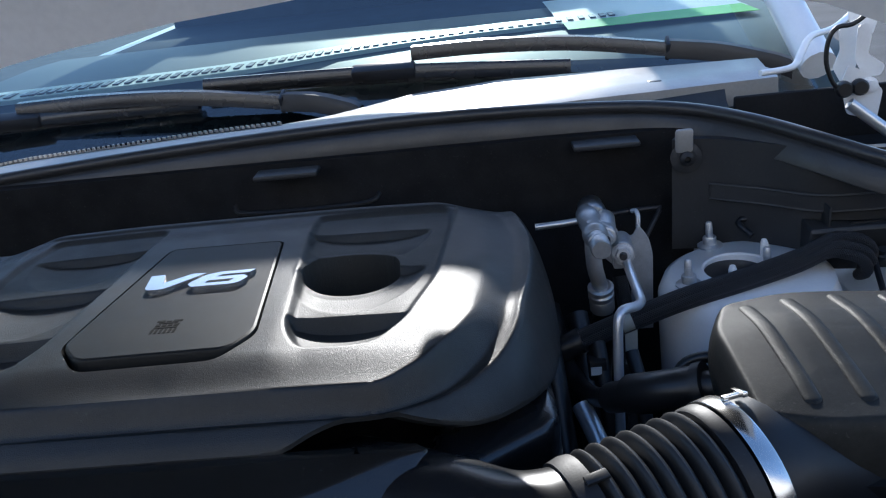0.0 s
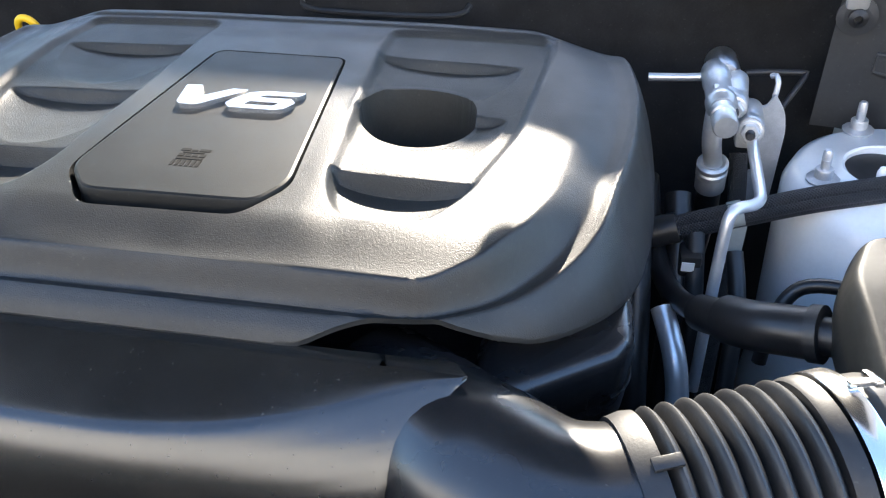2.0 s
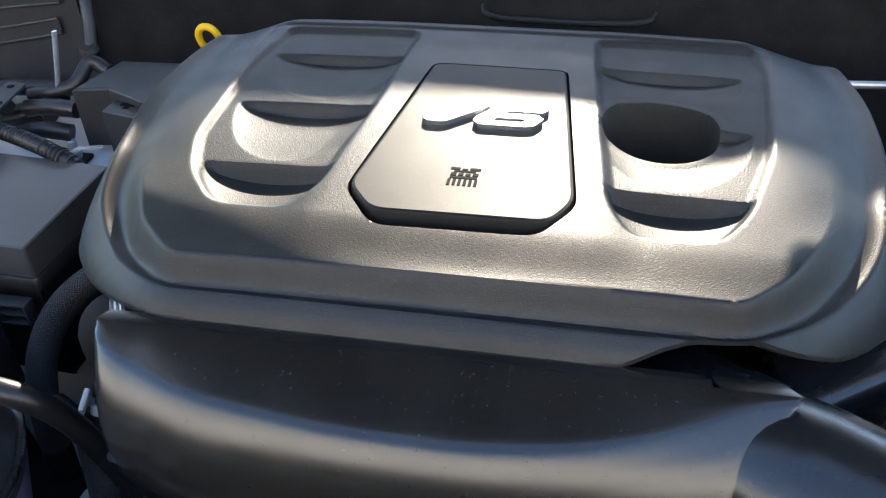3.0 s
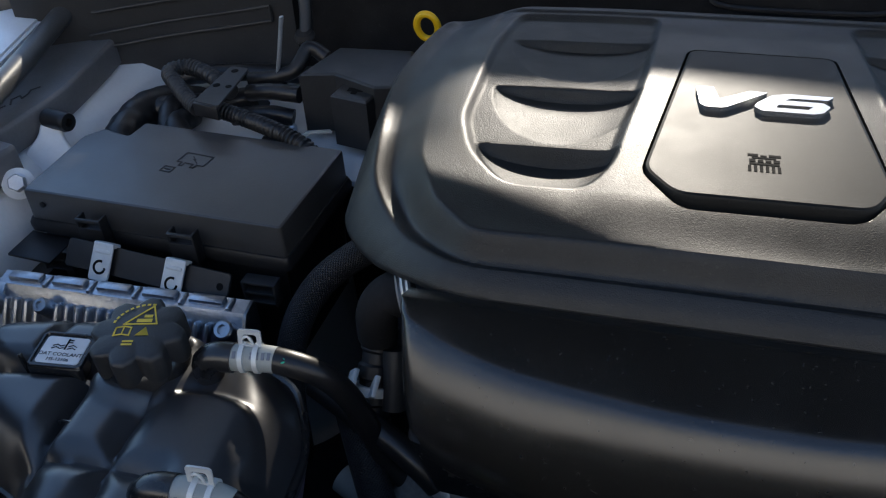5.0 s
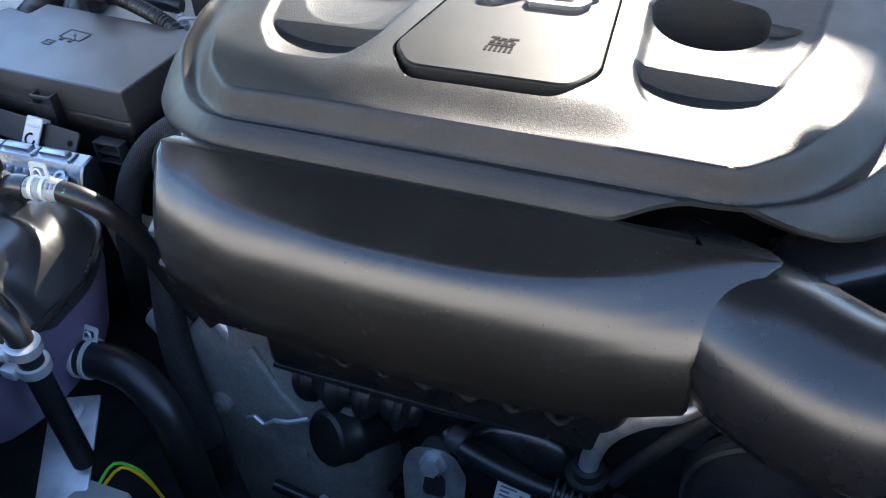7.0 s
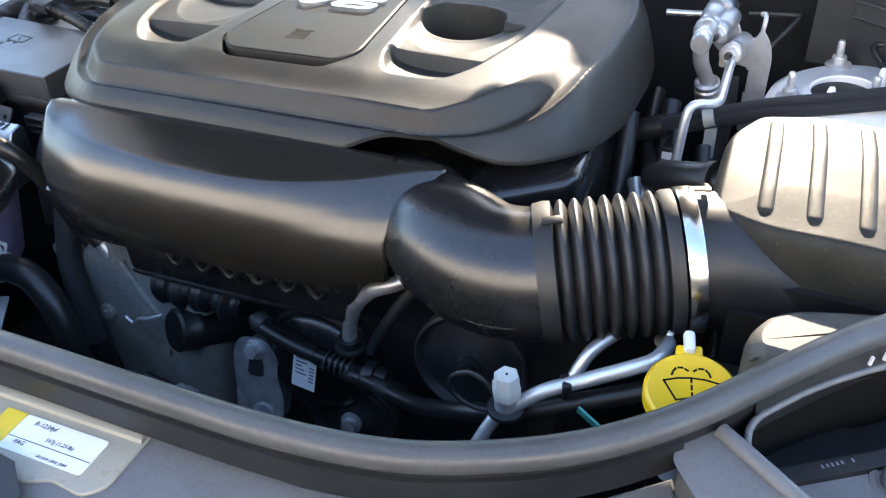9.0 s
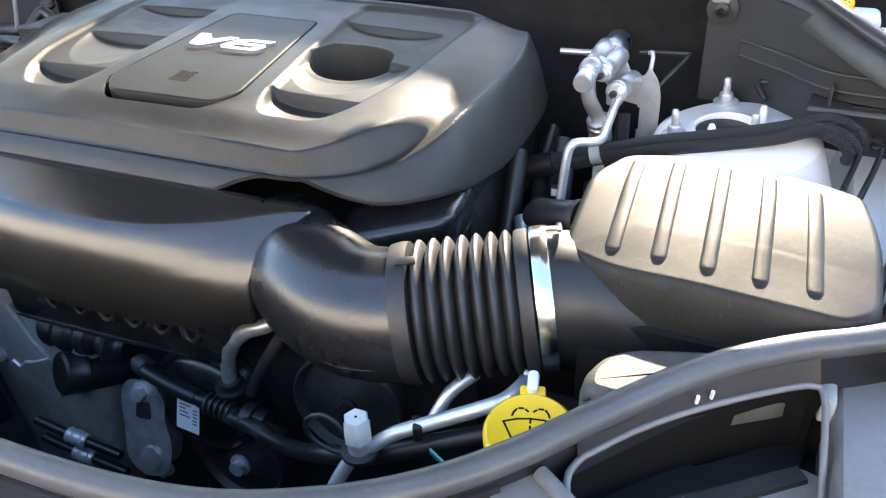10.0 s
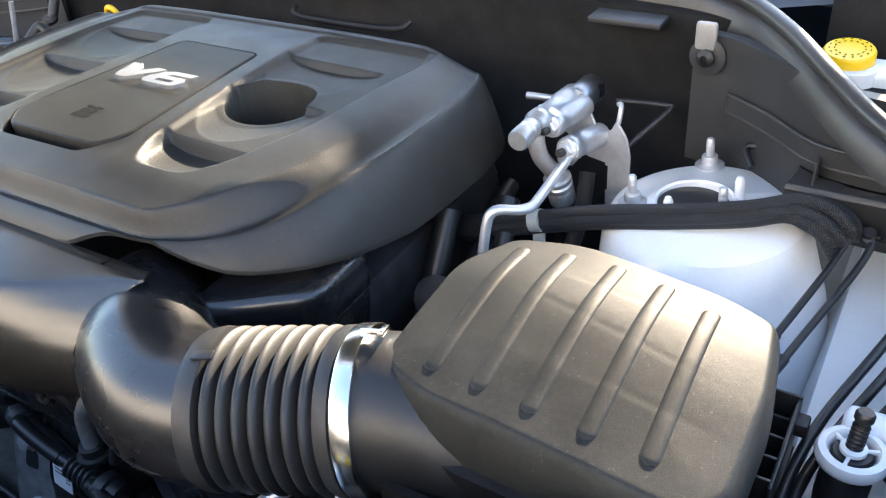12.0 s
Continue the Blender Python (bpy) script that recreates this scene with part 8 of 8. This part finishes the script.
part("cover", stack([(LC, 0.950), (LC, 0.960), (inset_poly(LC, 0.003), 0.963)]), BLACK, latch)
sticker2 = thing("refrigerant_label", (-0.235, 0.135, 0.954), "white refrigerant label with a yellow warning field", "label")
sm = pose(-0.2195, 0.1530, 0.9537, 0, 0, 0) @ Matrix.Scale(0.82, 4)
sp_ = part("paper", move_bm(plate([(-0.046, -0.019), (0.046, -0.019), (0.046, 0.019), (-0.046, 0.019)], 0.0, 0.0006, 0.0002, 0.004), sm), PAPER, sticker2, smooth=False)
part("yellow_field", move_bm(rbox((-0.070, -0.019, 0), (-0.0465, 0.019, 0.0006), 0), sm), YINK, sticker2, smooth=False)
for txt, size, x, y in (("R-1234yf", 0.0068, -0.020, 0.0125), ("567g (1.25 lb)", 0.0055, 0.006, 0.001), ("PAG", 0.0062, -0.030, -0.0095), ("SAE J639  J2842  J2845", 0.0036, 0.012, -0.0155)):
    written(txt, size, INK, sm @ pose(x, y, 0.0008), "lettering", sp_, depth=0.0001, shear=0.2)
bm = flat(bm_new(), [(-0.045, -0.0055), (0.045, -0.0055)], 0.0005)
part("rule", move_bm(bm, sm @ pose(0, 0, 0.0006)), INK, sp_, smooth=False)

arm = thing("support_arm", (0.225, 0.30, 0.93), "dark plastic support arm with a ridged edge", "panel")
ARM = round_poly([(0.190, 0.270), (0.204, 0.298), (0.216, 0.300), (0.300, 0.235), (0.31, 0.18), (0.222, 0.18), (0.213, 0.240)], 0.006, 3)
part("arm", stack([(ARM, 0.90), (ARM, 0.974), (inset_poly(ARM, 0.002), 0.979), (inset_poly(ARM, 0.004), 0.980)]), SUPPL, arm)
part("ridge", tube([(0.212, 0.300, 0.981), (0.240, 0.279, 0.981), (0.285, 0.244, 0.980), (0.31, 0.215, 0.978)], 0.0058, 12), SUPPL, arm)
part("foot", rbox((0.225, 0.205, 0.86), (0.30, 0.26, 0.90), 0.004), BLACK, arm)
fd = thing("intake_snorkel", (0.27, 0.41, 0.90), "rounded black plastic intake snorkel, paled for dust and sunlight", "air duct")
SN = round_poly([(0.252, 0.372), (0.305, 0.412), (0.362, 0.447), (0.350, 0.457), (0.300, 0.450), (0.246, 0.435), (0.226, 0.421), (0.215, 0.397), (0.220, 0.374)], [0.01, 0.02, 0.008, 0.008, 0.03, 0.02, 0.014, 0.014, 0.014], 4)
part("hood", stack([(SN, 0.938), (SN, 0.970), (inset_poly(SN, 0.002), 0.979), (inset_poly(SN, 0.0055), 0.9855), (inset_poly(SN, 0.010), 0.988)]), DUSTYLIT, fd)
part("seam", tube([(0.222, 0.375, 0.978), (0.262, 0.395, 0.9885), (0.30, 0.425, 0.989), (0.345, 0.450, 0.982)], 0.0012, 8), GREYPL, fd)
opening = thing("lamp_opening", (0.30, 0.36, 0.86), "dark opening framed by a thin rubber lip beside the headlamp", "opening")
OP = spline([(0.240, 0.278, 0.960), (0.229, 0.302, 0.976), (0.232, 0.320, 0.978), (0.241, 0.333, 0.978), (0.263, 0.359, 0.978), (0.293, 0.387, 0.978), (0.330, 0.415, 0.978), (0.370, 0.440, 0.978), (0.380, 0.434, 0.976), (0.383, 0.405, 0.965), (0.386, 0.37, 0.94)], 0.006)
part("lip", sweep(bm_new(), OP, 0.0026, 10), SUPPL, opening, "thin grey rubber lip")
bm = bm_new()
up = [p for p in OP if p.z > 0.977 and p.x > 0.231]
rows = [[bm.verts.new(p + Vector(o)) for o in ((0, 0, 0), (-0.002, 0.004, 0.010), (-0.004, 0.008, 0.020), (-0.004, 0.012, 0.020), (0, 0.006, 0))] for p in up]
for a, b in zip(rows, rows[1:]):
    for k in range(4):
        bm.faces.new((a[k], b[k], b[k + 1], a[k + 1]))
bmesh.ops.recalc_face_normals(bm, faces=bm.faces)
part("band", bm, BLACK, opening, "black band below the seal")
# Black sheets below the lip are added in place of the shaded cavity.
bm = bm_new()
rows = [[bm.verts.new(p + Vector(o)) for o in ((0.0, 0.004, -0.001), (-0.004, 0.010, -0.03), (-0.004, 0.012, -0.26))] for p in OP if p.z > 0.974]
for a, b in zip(rows, rows[1:]):
    for k in range(2):
        bm.faces.new((a[k], b[k], b[k + 1], a[k + 1]))
bmesh.ops.recalc_face_normals(bm, faces=bm.faces)
part("cavity_shade", bm, INK, opening)
part("well", rbox((0.20, 0.27, 0.70), (0.40, 0.455, 0.71), 0.0), INK, opening)
part("well_wall", rbox((0.20, 0.455, 0.70), (0.40, 0.462, 0.95), 0.0), INK, opening)
WPL = [(0.246, 0.322), (0.313, 0.362), (0.374, 0.407), (0.384, 0.470), (0.345, 0.438), (0.305, 0.407), (0.269, 0.404), (0.239, 0.399), (0.226, 0.370), (0.232, 0.335)]
part("inner_panel", stack([(WPL, 0.895), (WPL, 0.904), (inset_poly(WPL, 0.001), 0.905)]), BLACK, opening, "dark inner panel", smooth=False)
lamp = thing("headlamp_housing", (0.35, 0.33, 0.86), "dark grey headlamp housing with a round adjuster cap", "headlamp")
LP = round_poly([(0.236, 0.316), (0.256, 0.329), (0.313, 0.365), (0.374, 0.410), (0.40, 0.40), (0.44, 0.30), (0.44, 0.10), (0.25, 0.10)], 0.006, 3)
part("housing", stack([(LP, 0.86), (LP, 0.919), (inset_poly(LP, 0.003), 0.923)]), SUPPL, lamp)
part("edge_trim", ribbon([(0.240, 0.317, 0.924), (0.256, 0.327, 0.924), (0.313, 0.363, 0.924), (0.374, 0.408, 0.924)], [(-0.004, -0.004), (-0.003, 0.003), (0.010, 0.003), (0.011, -0.001), (0.010, -0.004)], True), BLACK, lamp)
for k in range(6):
    a = 0.22 + 0.026 * k + (0.03 if k > 4 else 0)
    part("print_bar", move_bm(rbox((-0.0008, -0.0014, 0), (0.0008, 0.0014, 0.0004), 0), pose(0.256 + (0.374 - 0.256) * a, 0.323 + (0.404 - 0.323) * a, 0.9272, 0, 0, 33)), GREYINK, lamp, smooth=False)
part("adjuster", lathe([(0.022, 0.0), (0.022, 0.002), (0.019, 0.003), (0.0165, 0.001), (0.015, 0.001), (0.015, 0.006), (0.013, 0.009), (0.0, 0.010)], (0.334, 0.348, 0.922), (0, -0.1, 1), 32), SUPPL, lamp)
corner = thing("lamp_corner_panel", (0.47, 0.46, 0.90), "blue-grey plastic panel beside the headlamp with a large bolt", "panel")
CP = round_poly([(0.390, 0.345), (0.60, 0.345), (0.62, 0.62), (0.55, 0.575), (0.485, 0.523), (0.440, 0.496), (0.390, 0.474)], [0.01, 0.01, 0.01, 0.01, 0.02, 0.01, 0.004], 4)
part("panel", stack([(CP, 0.88), (CP, 0.953), (inset_poly(CP, 0.003), 0.958), (inset_poly(CP, 0.006), 0.960)]), SUPPL, corner)
part("recess_ring", lathe([(0.040, -0.002), (0.038, 0.0025), (0.034, 0.003), (0.031, 0.0005), (0.026, 0.0003)], (0.464, 0.474, 0.960), (0, 0, 1), 40), BLACK, corner)
part("hex_bolt", lathe([(0.024, 0.0), (0.024, 0.004), (0.0195, 0.005), (0.0195, 0.015), (0.017, 0.018), (0.0, 0.019)], (0.464, 0.474, 0.9605), (0, 0, 1), 6), SUPPL, corner, "large grey hexagonal bolt head")
part("pale_clip", rbox((0.380, 0.440, 0.945), (0.391, 0.462, 0.966), 0.002), GREYCAP, corner, "pale plastic clip")
marks = thing("chalk_marks", (0.303, 0.394, 0.985), "short white paint marks below the seal", "mark")
for x, y in ((0.2985, 0.3925), (0.3075, 0.4005)):
    part("stroke", move_bm(rbox((-0.0009, -0.0012, -0.0035), (0.0009, 0.0008, 0.0035), 0), pose(x - 0.001, y - 0.002, 0.988, 0, 8, 38)), PAPER, marks)
fcov = thing("fender_cover", (0.53, 0.68, 0.93), "dark grey plastic cover over the fender edge", "cover panel")
FC = round_poly([(0.500, 0.612), (0.60, 0.60), (0.61, 0.80), (0.535, 0.745), (0.479, 0.719), (0.477, 0.668), (0.494, 0.650), (0.503, 0.640)], [0.004, 0.01, 0.01, 0.01, 0.012, 0.012, 0.006, 0.004], 4)
part("cover", stack([(FC, 0.925), (FC, 0.965), (inset_poly(FC, 0.0015), 0.969), (inset_poly(FC, 0.004), 0.971)]), GREYPL, fcov)
part("lower_skirt", stack([(inset_poly(FC, 0.003), 0.86), (inset_poly(FC, 0.002), 0.9245)]), BLACK, fcov, "black skirt below the cover")

# ---------------------------------------------------------------- behind the cowl: brake reservoir, wipers, hinge
brake = thing("brake_reservoir", (0.37, 1.06, 0.98), "pale brake fluid reservoir with a yellow printed cap", "reservoir")
part("tank", lathe([(0.036, 0.0), (0.040, 0.01), (0.040, 0.03), (0.026, 0.045), (0.026, 0.06)], (0.372, 1.062, 0.975), (0, 0, 1), 28), WHITEPL, brake)
bcap = part("cap", lathe([(0.024, 0.0), (0.0255, 0.002), (0.0255, 0.012), (0.0235, 0.015), (0.0, 0.016)], (0.366, 1.072, 1.034), (0, -0.12, 1), 28), YELLOW, brake, "yellow screw cap")
bmx = frame_at(Vector((0.366, 1.072, 1.034)) + Vector((0, -0.12, 1)).normalized() * 0.0161, (1, 0, 0), (0, -0.12, 1))
for k in range(30):
    a = 2 * math.pi * k / 15
    r = 0.0195 if k < 15 else 0.0145
    part("print_bar", move_bm(rbox((-0.0012, -0.0006, 0), (0.0012, 0.0006, 0.0003), 0), bmx @ Matrix.Translation((r * math.cos(a), r * math.sin(a), 0)) @ Matrix.Rotation(a + math.pi / 2, 4, "Z")), INK, bcap, smooth=False)
part("shoulder", rbox((0.378, 1.050, 0.985), (0.424, 1.092, 1.036), 0.008, 3), WHITEPL, brake)


def wiper(pivot, knee, tip, blade_a, blade_b, label):
    t = thing("wiper", pivot, label, "wiper")
    far = lambda p: Vector((0, 0, 1.36)) + (Vector(p) - Vector((0, 0, 1.36))) * 1.15
    pv, kn, tp = far(pivot), far(knee), far(tip)
    flat_arm = [(-0.012, -0.011), (-0.0125, 0.004), (-0.008, 0.0115), (0.006, 0.0125), (0.012, 0.006), (0.0125, -0.011)]
    part("arm_head", ribbon(spline([pv + (pv - kn) * 0.10 + Vector((0, 0, -0.006)), pv, pv.lerp(kn, 0.5) + Vector((0, 0, 0.006)), kn], 0.008), [(1.15 * p, 1.25 * q) for p, q in flat_arm], True), BLACK, t)
    part("arm", ribbon(spline([kn, kn.lerp(tp, 0.35) + Vector((0, 0, 0.012)), kn.lerp(tp, 0.7) + Vector((0, 0, 0.010)), tp], 0.01), flat_arm, True), SMOOTH, t)
    part("knuckle", move_bm(rbox((-0.0035, -0.0150, -0.0145), (0.0035, 0.0150, 0.0165), 0.003), frame_at(kn, tp - kn, (0, -0.4, 1))), BLACK, t)
    a, b = far(blade_a), far(blade_b)
    bl = part("blade", sweep(bm_new(), spline([a, a.lerp(b, 0.5) + Vector((0, 0, 0.006)), b], 0.012), lambda s: 0.0125, 10, squash=(0.8, 1.2)), SMOOTH, t)
    part("rubber_edge", sweep(bm_new(), spline([a - Vector((0, -0.004, 0.009)), b - Vector((0, -0.004, 0.009))], 0.02), 0.003, 6), RUBBER, bl)
    part("coupler", move_bm(rbox((-0.055, -0.014, -0.010), (0.055, 0.014, 0.014), 0.006), frame_at(a.lerp(b, 0.5) + Vector((0, 0, 0.008)), b - a, (0, -0.4, 1))), BLACK, bl)
    return t


wiper((-0.182, 1.168, 1.112), (-0.288, 1.200, 1.128), (-0.70, 1.240, 1.148), (-0.42, 1.225, 1.132), (-1.0, 1.235, 1.118), "black wiper arm with its blade resting on the windscreen")
wiper((0.412, 1.180, 1.116), (0.268, 1.228, 1.144), (-0.10, 1.268, 1.168), (0.13, 1.235, 1.130), (-0.415, 1.250, 1.152), "long black wiper arm with its blade resting on the windscreen")
hinge = thing("hinge_assembly", (0.50, 1.12, 1.05), "white painted hood hinge with a dark cable loop", "hinge")
def leaf(name, y, outline, r=0.004, thick=0.004):
    o = round_poly(outline, r, 3)
    m = frame_at((0, y, 0), (1, 0, 0), (0, -1, 0))
    return part(name, move_bm(stack([(o, 0.0), (o, thick - 0.001), (inset_poly(o, 0.001), thick)]), m), PAINT, hinge)


leaf("upper_arm", 1.150, [(0.478, 1.23), (0.560, 1.23), (0.526, 1.180), (0.517, 1.150), (0.504, 1.165), (0.488, 1.168)])
leaf("hinge_leaf", 1.120, [(0.463, 1.166), (0.483, 1.175), (0.491, 1.146), (0.485, 1.114), (0.472, 1.092), (0.458, 1.116), (0.466, 1.138)])
leaf("hinge_leaf", 1.100, [(0.478, 1.170), (0.488, 1.174), (0.494, 1.158), (0.491, 1.135), (0.514, 1.119), (0.510, 1.107), (0.490, 1.107), (0.477, 1.129)])
leaf("lower_leaf", 1.092, [(0.466, 1.124), (0.490, 1.111), (0.510, 1.088), (0.505, 1.050), (0.468, 1.062), (0.458, 1.100)])
for x, z in ((0.4585, 1.096), (0.478, 1.097)):
    part("pivot", lathe([(0.0, -0.012), (0.0085, -0.012), (0.0105, -0.008), (0.0105, 0.004), (0.008, 0.008), (0.0, 0.008)], (x, 1.080, z), (-0.2, -1, 0.1), 18), BLACK, hinge)
part("hinge_bolt", lathe([(0.011, 0.0), (0.011, 0.002), (0.007, 0.003), (0.007, 0.008), (0.0, 0.009)], (0.493, 1.088, 1.096), (0, -1, 0.1), 16), PAINT, hinge)
part("strut", tube([(0.462, 1.070, 1.080), (0.511, 1.060, 1.040), (0.60, 1.04, 0.97)], 0.0075, 12), TUBE, hinge, "grey strut rod")
part("cable", tube([(0.484, 1.08, 1.215), (0.480, 1.08, 1.190), (0.463, 1.08, 1.177), (0.445, 1.08, 1.175), (0.435, 1.08, 1.160), (0.434, 1.08, 1.132), (0.444, 1.08, 1.106), (0.458, 1.08, 1.090)], 0.0030, 10), BLACK, hinge)
pillar = thing("pillar_trim", (0.42, 1.20, 1.10), "white painted corner below the windscreen pillar", "pillar")
part("corner", tube([(0.375, 1.15, 1.112), (0.412, 1.16, 1.112), (0.430, 1.172, 1.115), (0.443, 1.19, 1.126), (0.467, 1.22, 1.142), (0.521, 1.27, 1.144), (0.60, 1.37, 1.16)], 0.0055, 12, squash=(1.0, 0.8)), PAINT, pillar)
drain = thing("cowl_corner", (0.36, 1.05, 1.05), "black plastic cowl corner tray", "tray")
# Matt black walls added in place of the dark corner behind the seal.
part("end_wall", rbox((0.335, 1.125, 1.0), (0.62, 1.135, 1.088), 0.003), PAD, drain)
part("side_wall", rbox((0.60, 0.92, 1.0), (0.61, 1.14, 1.075), 0.003), PAD, drain)
part("tray", stack([(round_poly([(0.30, 1.06), (0.385, 0.955), (0.42, 0.930), (0.60, 0.920), (0.60, 1.16), (0.40, 1.17)], 0.02, 3), 1.0), (round_poly([(0.30, 1.06), (0.385, 0.955), (0.42, 0.930), (0.60, 0.920), (0.60, 1.16), (0.40, 1.17)], 0.02, 3), 1.02)]), PAD, drain)
